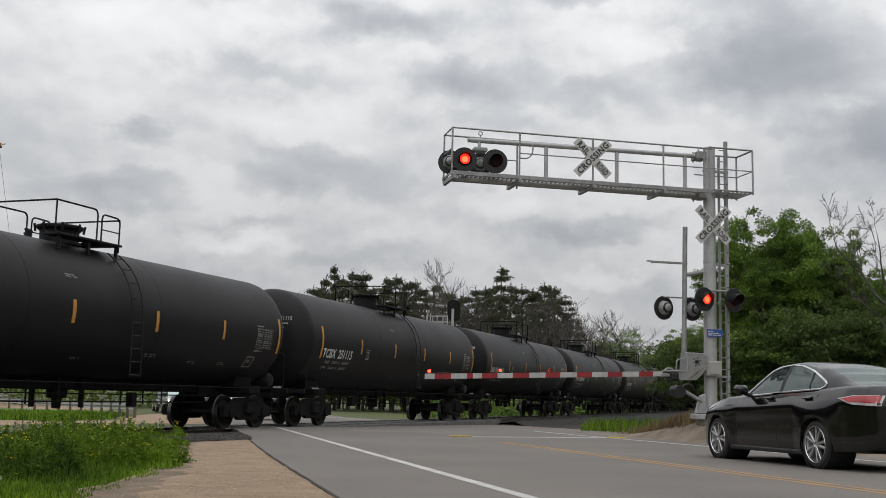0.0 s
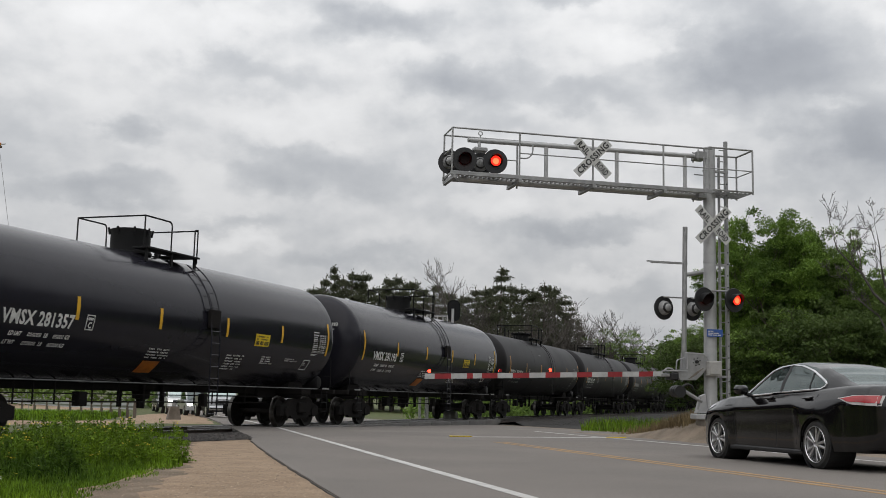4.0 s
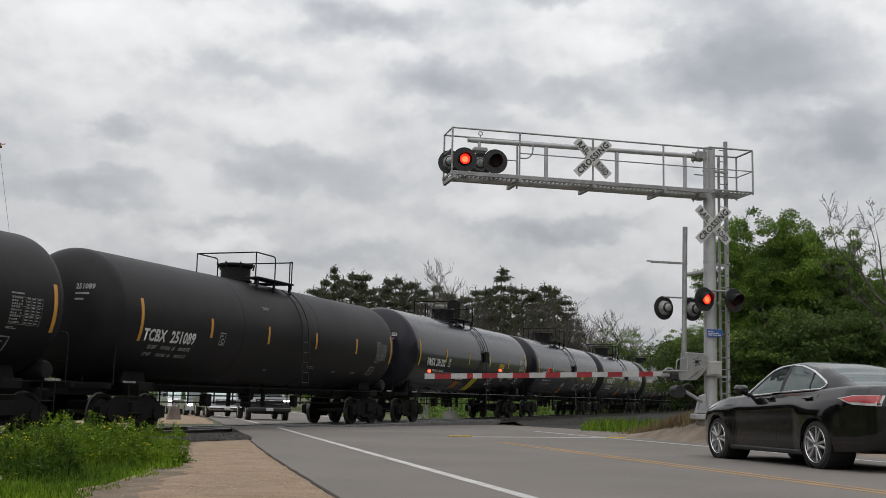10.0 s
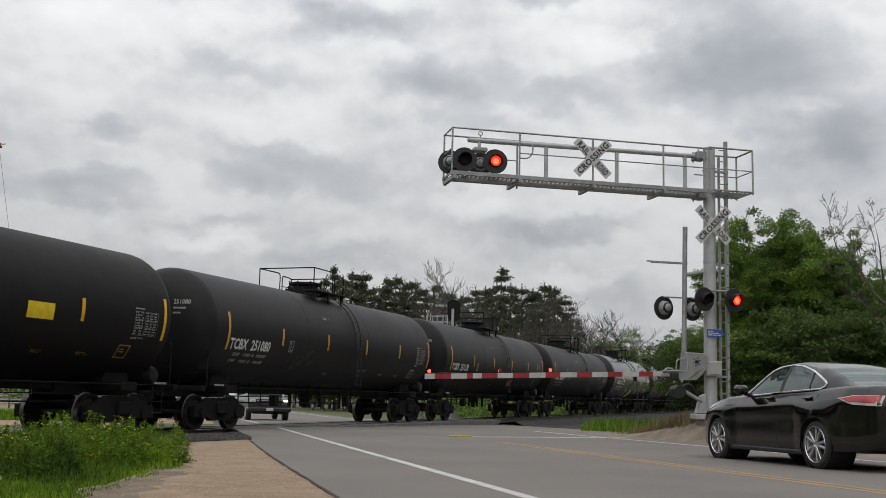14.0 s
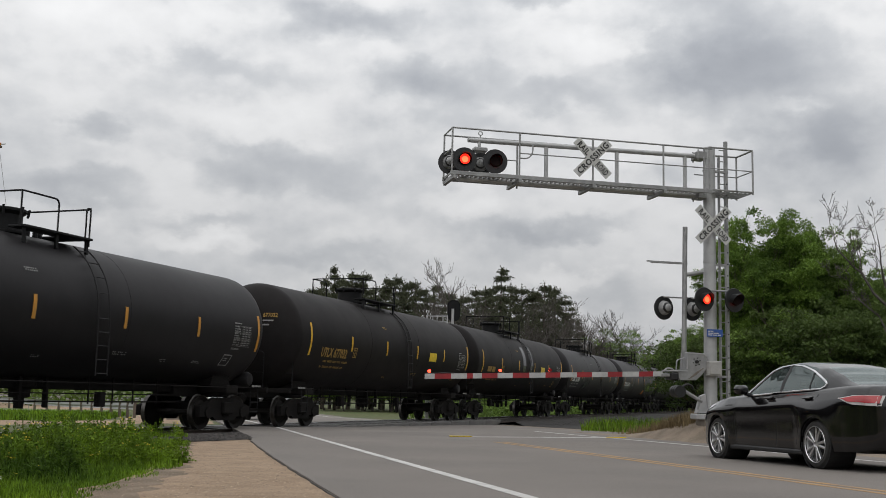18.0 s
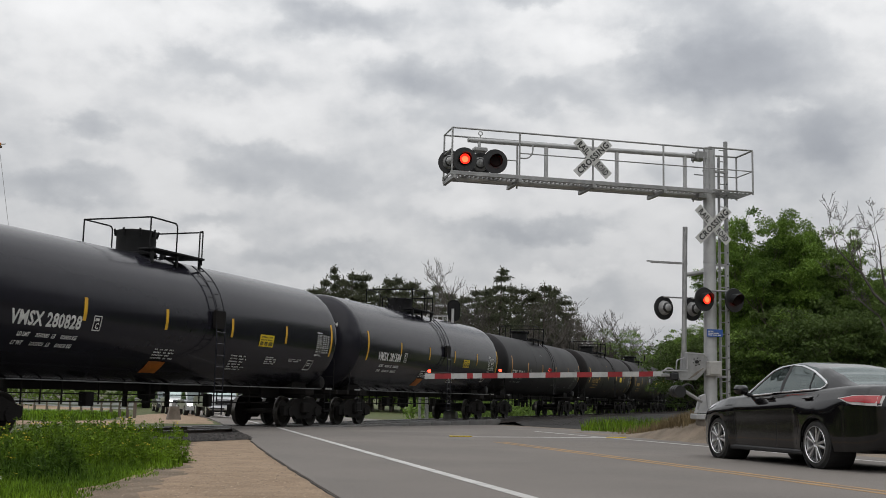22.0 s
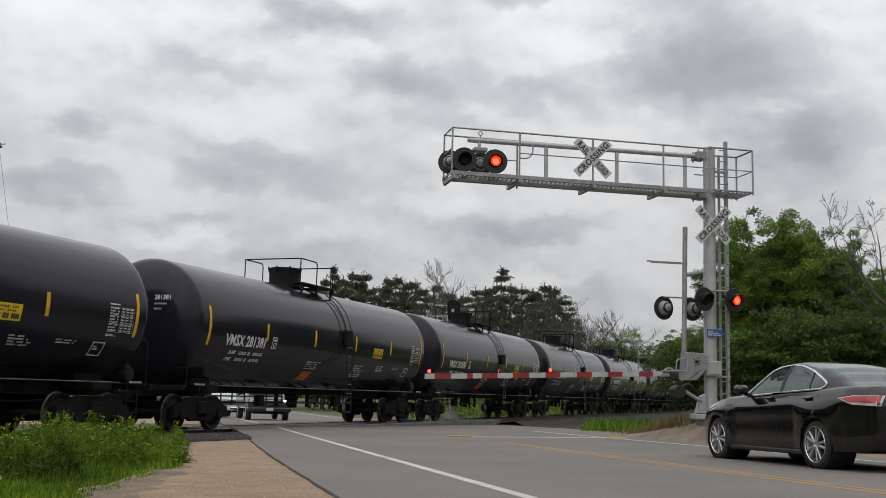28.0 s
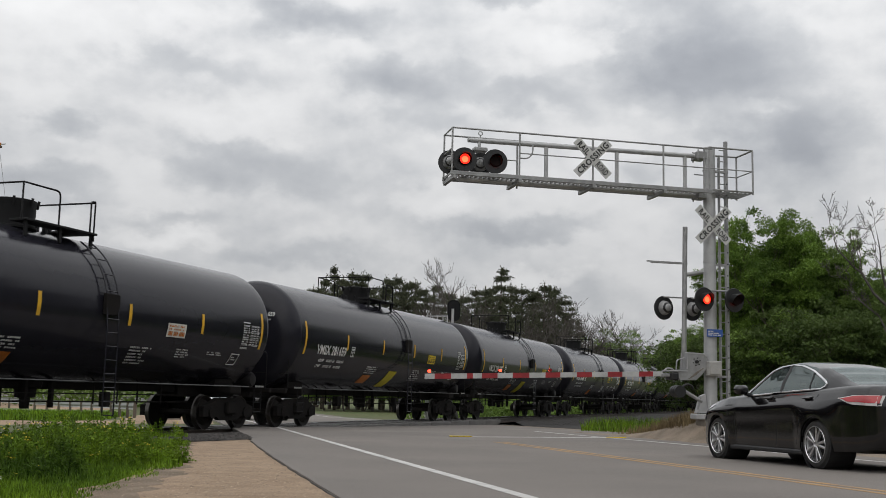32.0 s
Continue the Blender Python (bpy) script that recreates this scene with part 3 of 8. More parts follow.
q = [bm.verts.new(road(a, l, 0.005)) for a, l in ((25.75, 7.05), (26.95, 11.2), (27.35, 11.2), (26.15, 7.05))]
bm.faces.new(q)
tagged(part("stop_line", bm, M_WHITELINE), "white stop line across the lane", "road line", kind="structure")
for a, l in ((26.0, 6.75), (27.2, 11.35)):
    bm = bmesh.new()
    box(bm, (-0.28, -0.06, 0), (0.28, 0.06, 0.02), pose(*road(a, l, 0.004), 0, 0, ROAD_RZ + 8), 0.006)
    tagged(part("pavement_marker", bm, M_SIGNYEL), "flat yellow marker stuck on the asphalt", "road marker")

# ballast bed, sleepers, rails
def bed(s0, s1, name):
    bm = bmesh.new()
    prof = [(-3.4, -0.62), (-2.2, -0.14), (2.2, -0.11), (3.4, -0.55)]
    rows = []
    for i in range(int((s1 - s0) / 1.5) + 1):
        s = min(s1, s0 + 1.5 * i)
        row = [track(s, o + 0.15 * noise.noise(Vector((s, o, 1))), z + 0.03 * noise.noise(Vector((s * 0.8, o * 2, 4)))) for o, z in prof]
        # the bed dips under the asphalt where the road crosses
        rows.append([bm.verts.new(p - Vector((0, 0, 0.4 if 1.0 < RR.dot(p) < 14.6 else 0.0))) for p in row])
    for p, q in zip(rows, rows[1:]):
        for c in range(3):
            bm.faces.new((p[c], p[c + 1], q[c + 1], q[c]))
    tagged(part(name, bm, M_BALLAST, smooth_angle=60), "dark grey crushed-stone ballast bed", "ballast", kind="structure")


bed(-60, 26.3, "ballast")
bed(50.6, 520, "ballast")


def rail_mesh(s0, s1, off):
    bm = bmesh.new()
    prof = [(-0.07, -0.17), (0.07, -0.17), (0.07, -0.155), (0.012, -0.13), (0.012, -0.045), (0.037, -0.035), (0.037, 0.0), (-0.037, 0.0), (-0.037, -0.035), (-0.012, -0.045), (-0.012, -0.13), (-0.07, -0.155)]
    a = [bm.verts.new(track(s0, off + o, z)) for o, z in prof]
    b = [bm.verts.new(track(s1, off + o, z)) for o, z in prof]
    n = len(a)
    fs = [bm.faces.new((a[i], a[(i + 1) % n], b[(i + 1) % n], b[i])) for i in range(n)]
    bm.faces.new(a[::-1])
    bm.faces.new(b)
    bmesh.ops.recalc_face_normals(bm, faces=bm.faces)
    fs[6].material_index = 1
    return bm


for off in (-0.7545, 0.7545):
    ob = part("rail", rail_mesh(-60, 520, off), M_RAIL)
    ob.data.materials.append(M_RAILTOP)
    tagged(ob, "rusty steel rail with a polished running surface", "rail", "rails of the track", kind="structure")

bm = bmesh.new()
box(bm, (-0.11, -1.28, -0.34), (0.11, 1.28, -0.168), None, 0.012)
tie_me = bpy.data.meshes.new("sleeper")
bm.to_mesh(tie_me)
bm.free()
ties = thing("sleepers", None, "dark creosoted timber sleepers in the ballast", "sleeper", kind="structure")
s = -6.0
while s < 120:
    if not 26.5 < s < 51.2:
        p = track(s, 0, 0)
        mesh_part("sleeper", tie_me, M_TIE, ties, at=pose(p.x, p.y, 0, 0, 0, TRACK_RZ))
    s += 0.53

# crossing surface between and beside the rails
cross = thing("crossing_surface", None, "grey concrete and rubber crossing panels between the rails", "crossing surface", kind="structure")
bm = bmesh.new()
box(bm, (-1.19, -0.62, -0.3), (1.19, 0.62, -0.02), None, 0.012)
mid_me = bpy.data.meshes.new("crossing_panel")
bm.to_mesh(mid_me)
bm.free()
bm = bmesh.new()
box(bm, (-1.19, -0.30, -0.3), (1.19, 0.30, -0.015), None, 0.012)
out_me = bpy.data.meshes.new("crossing_panel")
bm.to_mesh(out_me)
bm.free()
for i in range(10):
    s = 28.0 + 2.42 * i
    for me_, off in ((mid_me, 0.0), (out_me, 1.14), (out_me, -1.14)):
        p = track(s, off, 0)
        mesh_part("crossing_panel", me_, M_CROSSPANEL, cross, at=pose(p.x, p.y, 0.006 - 0.004 * (i % 2), 0, 0, TRACK_RZ))

# loose ballast stones and pebbles that can be told apart
def stones(name, spots, mat, size, seed, label, category):
    rnd = random.Random(seed)
    vs, fs = [], []
    for x, y, z in spots:
        r = size * rnd.uniform(0.5, 1.3)
        b = len(vs)
        a0 = rnd.uniform(0, 6.28)
        for k in range(4):
            a = a0 + k * 1.5708 + rnd.uniform(-0.3, 0.3)
            vs.append((x + r * math.cos(a), y + r * math.sin(a), z + r * rnd.uniform(-0.1, 0.25)))
        vs.append((x + r * rnd.uniform(-0.3, 0.3), y + r * rnd.uniform(-0.3, 0.3), z + r * rnd.uniform(0.55, 0.9)))
        for k in range(4):
            fs.append((b + k, b + (k + 1) % 4, b + 4))
    me_ = bpy.data.meshes.new(name)
    me_.from_pydata(vs, [], fs)
    return tagged(mesh_part(name, me_, mat), label, category, kind="stuff")


rnd = random.Random(3)
spots = []
for i in range(9000):
    s = rnd.uniform(16, 26.5) if i < 5000 else rnd.uniform(53, 90)
    o = rnd.uniform(-1.0, 3.5)
    p = track(s, o, -0.12 - 0.40 * max(0, (o - 2.2) / 1.2))
    spots.append(tuple(p))
for i in range(5200):
    p = track(rnd.uniform(17, 27.4), rnd.uniform(2.4, 5.75), 0)
    if RR.dot(p) < 1.45:
        spots.append((p.x, p.y, ground_z(p.x, p.y) + 0.055))
stones("ballast_stones", spots, M_BALLAST_STONE, 0.045, 4, "dark angular ballast stones beside the rails", "ballast")
spots = []
for i in range(6500):
    a = 7.2 + 15 * rnd.random() ** 1.7
    l = rnd.uniform(verge_edge(a) - 0.1, 1.27)
    spots.append(tuple(road(a, l, -0.024)))
stones("gravel_stones", spots, M_PEBBLE, 0.010, 5, "small tan gravel stones on the shoulder", "gravel")

# ---- the sky's moving cloud sheet ----
m = bpy.data.materials.new("cloud_sheet")
m.use_nodes = True
nt = m.node_tree
nt.nodes.clear()
o_ = nt.nodes.new("ShaderNodeOutputMaterial")
e_ = nt.nodes.new("ShaderNodeEmission")
c_ = nt.nodes.new("ShaderNodeTexCoord")
nv = nt.nodes.new("ShaderNodeVectorMath")
nv.operation = "NORMALIZE"
nt.links.new(c_.outputs["Object"], nv.inputs[0])
nt.links.new(cloud_colour(nt, nv.outputs[0]), e_.inputs[0])
nt.links.new(e_.outputs[0], o_.inputs[0])
vs, fs = [], []
NA, NE = 60, 24
for j in range(NE + 1):
    el = radians(-3 + 43 * j / NE)
    for i in range(NA + 1):
        az = radians(-48 + 96 * i / NA)
        vs.append((3200 * math.sin(az) * math.cos(el), 3200 * math.cos(az) * math.cos(el), 3200 * math.sin(el)))
for j in range(NE):
    for i in range(NA):
        k = j * (NA + 1) + i
        fs.append((k, k + 1, k + NA + 2, k + NA + 1))
me = bpy.data.meshes.new("cloud_backdrop")
me.from_pydata(vs, [], fs)
clouds = mesh_part("cloud_backdrop", me, m, at=pose(0, 0, 1.0), smooth_angle=180)
tagged(clouds, "slowly drifting grey overcast cloud layer", "sky", kind="structure")


# ---- the train of tank cars ----
# Car space: x along the track (the way it goes), y away from the camera's side, z up from the rail head.
RT, ZC, HALF = 1.60, 2.842, 7.70
SIZES = {"gloss": (1.66, 2.79), "dull": (1.555, 2.755), "worn": (1.615, 2.775)}
ARC_UP = 0.055
REAR = {"gloss": 8.08, "dull": 8.18, "worn": 8.18}
MESH = {}


def once(key, make):
    """A mesh that alike parts share."""
    if key not in MESH:
        bm = bmesh.new()
        make(bm)
        bmesh.ops.recalc_face_normals(bm, faces=bm.faces)
        me_ = bpy.data.meshes.new(key)
        bm.to_mesh(me_)
        bm.free()
        MESH[key] = me_
    return MESH[key]


def wrap(me_, x0, arc0, lift=0.008, side=-1):
    """Bends flat work (x along, y up) round the tank's flank; arc0 is its height above the tank's centre along the curve."""
    for v in me_.vertices:
        th = (arc0 + ARC_UP + v.co.y) / RT
        r = RT + lift + v.co.z
        v.co = Vector((x0 + v.co.x * (1 if side < 0 else -1), side * r * math.cos(th), ZC + r * math.sin(th)))
    return me_


def flat_mesh(name, make):
    bm = bmesh.new()
    make(bm)
    me_ = bpy.data.meshes.new(name)
    bm.to_mesh(me_)
    bm.free()
    return me_


def quad_grid(bm, x, y, w, h, nx=1, ny=4, slant=0.0):
    vs = [[bm.verts.new((x + w * i / nx + slant * h * j / ny, y + h * j / ny, 0)) for i in range(nx + 1)] for j in range(ny + 1)]
    for j in range(ny):
        for i in range(nx):
            bm.faces.new((vs[j][i], vs[j][i + 1], vs[j + 1][i + 1], vs[j + 1][i]))


def outline_rect(bm, x, y, w, h, t, slant=0.0):
    quad_grid(bm, x, y, w, t, 1, 1, slant)
    quad_grid(bm, x + slant * (h - t), y + h - t, w, t, 1, 1, slant)
    quad_grid(bm, x, y, t, h, 1, 3, slant)
    quad_grid(bm, x + w - t, y, t, h, 1, 3, slant)


def tank_profile(bm):
    head = [(0.64, 0.0)]
    for i in range(1, 15):
        a = math.pi / 2 * i / 14
        head.append((0.64 * math.cos(a), RT * math.sin(a) ** 0.68))
    pr = [(-REAR_X - x, r) for x, r in head]
    pr += [(x, RT) for x in (-7.4, -5.2, -2.6, 0.0, 2.6, 5.2, 7.4)]
    pr += [(HALF + x, r) for x, r in head[::-1]]
    lathe(bm, pr, 64, pose(0, 0, ZC))


def weld_band(bm):
    lathe(bm, [(-0.022, RT - 0.01), (-0.014, RT + 0.005), (0.014, RT + 0.005), (0.022, RT - 0.01)], 48, pose(0, 0, ZC))


def bogie_frame(bm):
    side = [(-1.28, 0.34), (-1.28, 0.62), (-1.02, 0.68), (-0.55, 0.86), (0.55, 0.86), (1.02, 0.68), (1.28, 0.62), (1.28, 0.34), (0.62, 0.34), (0.45, 0.24), (-0.45, 0.24), (-0.62, 0.34)]
    for y in (-1.0, 0.86):
        prism(bm, side, y, y + 0.14)
        for x in (-0.89, 0.89):
            rod(bm, (x, y - 0.05, 0.457), (x, y + 0.2, 0.457), 0.16, n=12)
    box(bm, (-0.24, -1.12, 0.42), (0.24, 1.12, 0.74), None, 0.03)


def wheelset(bm):
    for sgn in (-1, 1):
        mm = pose(0, 0, 0, 0, 0, 90 * sgn)
        # plate, hub, tread and flange, revolved about the axle
        lathe(bm, [(0.60, 0.0), (0.62, 0.10), (0.80, 0.12), (0.80, 0.14), (0.74, 0.34), (0.78, 0.38), (0.80, 0.45), (0.80, 0.457), (0.69, 0.462), (0.675, 0.487), (0.66, 0.487), (0.66, 0.38), (0.70, 0.33), (0.64, 0.12), (0.60, 0.0)], 28, mm)
    for f in bm.faces:
        c = f.calc_center_median()
        if math.hypot(c.x, c.z) > 0.44:
            f.material_index = 1
    rod(bm, (0, -0.7, 0), (0, 0.7, 0), 0.075, n=10)


def spring_pack(bm):
    for x in (-0.13, 0.0, 0.13):
        for k in range(5):
            lathe(bm, [(0, 0.045), (0.014, 0.062), (0.028, 0.045)], 8, Matrix.Translation((x, 0, 0.36 + 0.045 * k)) @ pose(0, 0, 0, 0, -90, 0))


def sill(bm):
    box(bm, (5.4, -0.33, 0.86), (8.72, 0.33, 1.18), None, 0.02)
    box(bm, (6.55, -1.25, 0.98), (7.15, 1.25, 1.20), None, 0.02)
    # saddle between bolster and tank
    prism(bm, [(6.35, 1.18), (7.35, 1.18), (7.15, 1.72), (6.55, 1.72)], -0.85, 0.85)
    box(bm, (8.42, -1.42, 1.02), (8.56, 1.42, 1.16), None, 0.015)


def coupler(bm):
    box(bm, (8.55, -0.075, 0.78), (8.86, 0.075, 0.92), None, 0.02)
    box(bm, (8.82, -0.15, 0.68), (9.03, 0.10, 1.0), None, 0.04)


def end_rail(bm):
    pipe(bm, arc_pts([(8.3, -1.36, 1.12), (8.3, -1.36, 2.2), (8.3, -0.5, 2.2), (8.3, -0.5, 1.12)], 0.12), 0.018)
    pipe(bm, [(8.3, -1.36, 1.6), (8.3, -0.5, 1.6)], 0.014)


def end_ladder(bm):
    for x in (7.45, 7.85):
        pipe(bm, [(x, -1.47, 0.45), (x, -1.47, 1.12)], 0.016)
    for z in (0.48, 0.75):
        pipe(bm, [(7.45, -1.47, z), (7.85, -1.47, z)], 0.014)


def handrail(x0, x1, z=1.14):
    def make(bm):
        pipe(bm, [(x0, -1.44, z), (x1, -1.44, z)], 0.015)
        n = max(1, int((x1 - x0) / 3.4))
        for i in range(n + 1):
            x = x0 + 0.05 + (x1 - x0 - 0.1) * i / n
            pipe(bm, [(x, -1.44, z), (x, -0.6, 1.16)], 0.014)
    return make


# dark bar added for the blackness under the tank; no part of such cars
def under_filler(bm):
    box(bm, (-6.3, -0.24, 0.98), (6.3, 0.24, 1.25), None, 0.03)


def brake_rigging(bm):
    pipe(bm, [(-5.6, -0.5, 0.72), (5.6, -0.5, 0.72)], 0.02)
    pipe(bm, [(-5.6, -0.5, 0.90), (5.6, -0.5, 0.90)], 0.016)
    for x in (-5.2, -4.6, -3.9, -2.6, -1.6, 1.7, 2.6, 3.4, 4.4):
        pipe(bm, [(x, -0.5, 0.66), (x, -0.5, 1.36)], 0.022)
    box(bm, (-3.2, -0.62, 0.62), (-2.9, -0.4, 0.95), None, 0.02)
    box(bm, (2.0, -0.62, 0.60), (2.2, -0.42, 0.95), None, 0.02)


def outlet_valve(bm):
    lathe(bm, [(0.55, 0.0), (0.55, 0.10), (0.78, 0.12), (0.80, 0.22), (0.98, 0.24), (1.02, 0.34), (1.40, 0.42)], 16, pose(0, 0, 0, 0, -90, 0))
    for x in (-0.42, 0.42):
        box(bm, (x - 0.05, -0.4, 0.58), (x + 0.05, -0.3, 1.4), None, 0.01)
        box(bm, (x - 0.05, 0.3, 0.58), (x + 0.05, 0.4, 1.4), None, 0.01)


def brake_tank(bm):
    lathe(bm, [(-0.55, 0.0), (-0.53, 0.17), (-0.45, 0.22), (0.45, 0.22), (0.53, 0.17), (0.55, 0.0)], 16, pose(8.05, -0.55, 1.38, 0, 0, 90))


def dome(flare, h=0.62, r=0.48):
    def make(bm):
        pr = [(0, 0.0), (0, r + 0.05), (0.05, r + 0.05), (0.06, r), (h - 0.12, r), (h - 0.05, r + flare), (h, r + flare), (h + 0.02, r + flare - 0.05), (h + 0.03, 0.0)]
        lathe(bm, pr, 24, pose(0, 0, ZC + RT - 0.04, 0, -90, 0))
        for k in range(8):
            a = k * math.pi / 4
            rod(bm, ((r + flare) * math.cos(a), (r + flare) * math.sin(a), ZC + RT + h - 0.18), ((r + flare + 0.03) * math.cos(a), (r + flare + 0.03) * math.sin(a), ZC + RT + h), 0.03, n=6)
    return make


def grating(x0, x1):
    def make(bm):
        z = ZC + RT + 0.02
        for y0, y1 in ((-1.05, -0.6), (0.6, 1.05)):
            box(bm, (x0, y0, z), (x1, y1, z + 0.05), None, 0.008)
        box(bm, (x1 - 0.55, -0.6, z + 0.003), (x1, 0.6, z + 0.053), None, 0.008)
        for x in (x0 + 0.1, (x0 + x1) / 2, x1 - 0.1):
            for y in (-0.95, 0.95):
                box(bm, (x - 0.04, y - 0.03, z - 0.32), (x + 0.04, y + 0.03, z), None, 0.005)
    return make


def rear_railing(x, ret):
    z0, z1 = ZC + RT + 0.02, ZC + RT + (0.81 if RT > 1.63 else 0.77)

    def make(bm):
        for y in (-1.0, 1.0):
            pipe(bm, arc_pts([(x, y, z1), (x + ret, y, z1), (x + ret, y, z0)], 0.14), 0.021)
            pipe(bm, [(x, y, z0), (x, y, z1)], 0.021)
        pipe(bm, [(x, -1.0, z1), (x, 1.0, z1)], 0.021)
    return make


def front_railing(x):
    z0, z1 = ZC + RT - 0.02, ZC + RT + (0.77 if RT > 1.63 else 0.73)

    def make(bm):
        for y in (-1.0, 1.0):
            pipe(bm, arc_pts([(x - 0.14, y, z0), (x - 0.14, y, z1), (x, y, z1 + 0.02)], 0.05), 0.021)
            pipe(bm, [(x, y, z0 - 0.1), (x, y, z1)], 0.021)
        pipe(bm, [(x, -1.0, z1), (x, 1.0, z1)], 0.021)
    return make


def front_hoop(x):
    """A rounded hoop on each side of the platform's front end."""
    z0, z1 = ZC + RT - 0.02, ZC + RT + 0.70

    def make(bm):
        for y in (-1.0, 1.0):
            pipe(bm, arc_pts([(x - 0.66, y, z0), (x - 0.66, y, z1), (x, y, z1 - 0.02), (x, y, z0 - 0.1)], 0.13), 0.021)
            pipe(bm, [(x - 0.66, y, z0 + 0.36), (x, y, z0 + 0.36)], 0.015)
        pipe(bm, [(x, -1.0, z1 - 0.05), (x, 1.0, z1 - 0.05)], 0.021)
    return make


def valve_gear(bm):
    z = ZC + RT
    rod(bm, (0, 0, z - 0.04), (0, 0, z + 0.16), 0.06, n=8)
    rod(bm, (-0.09, 0, z + 0.16), (0.09, 0, z + 0.16), 0.025, n=6)


def ladder(x, lower):
    """Down the flank from the platform, hugging the tank above and hanging straight below."""
    def make(bm):
        path = []
        for i in range(9):
            th = radians(58 - 52 * i / 8)
            path.append((math.cos(th) * (RT + 0.10), ZC + math.sin(th) * (RT + 0.10)))
        path += [(RT + 0.14, ZC - 0.4), (RT + 0.14, lower)]
        for dx in (-0.2, 0.2):
            pipe(bm, [(x + dx, -y, z) for y, z in path], 0.018)
        zs = [0.45, 0.75, 1.05, 1.35, 1.65, 1.95, 2.25, 2.55]
        for z in zs:
            if z > lower:
                pipe(bm, [(x - 0.2, -RT - 0.14, z), (x + 0.2, -RT - 0.14, z)], 0.014)
        for y, z in path[1:9:2]:
            pipe(bm, [(x - 0.2, -y, z), (x + 0.2, -y, z)], 0.014)
    return make


def ladder_plate(x):
    def make(bm):
        # dark landing plate behind the lower rungs
        box(bm, (x - 0.24, -RT - 0.12, ZC - 0.15), (x + 0.24, -RT - 0.02, ZC + 0.32), None, 0.01)
    return make


def ticks(bm, x, y, w_, h_, rnd_):
    """One line of small unreadable writing, a short bar for each character."""
    cx = x
    while cx < x + w_:
        for _ in range(rnd_.randint(2, 7)):
            if cx > x + w_:
                break
            quad_grid(bm, cx, y, 0.036, h_, 1, 1)
            if rnd_.random() < 0.5:
                quad_grid(bm, cx + 0.036, y + rnd_.choice((0.0, 0.5)) * h_, 0.016, h_ * 0.4, 1, 1)
            cx += 0.064
        cx += 0.075


def data_table(bm, rnd_):
    quad_grid(bm, 0.0, 0.86, 0.36, 0.04)
    for k in range(9):
        y = 0.80 - k * 0.075
        ticks(bm, 0.02, y - 0.05, 0.30, 0.042, rnd_)
        for c in range(3):
            quad_grid(bm, 0.45 + 0.16 * c, y - 0.045, 0.09, 0.03, 1, 1)
    for k in range(4):
        quad_grid(bm, 0.0, 0.12 + 0.225 * k, 0.92, 0.008, 1, 1)
    for c in range(4):
        quad_grid(bm, 0.42 + 0.165 * c, 0.12, 0.007, 0.68, 1, 4)
    bars(bm, 0.0, 0.0, 0.5, 0.07, 2, rnd_, 0.4)


CARS = []


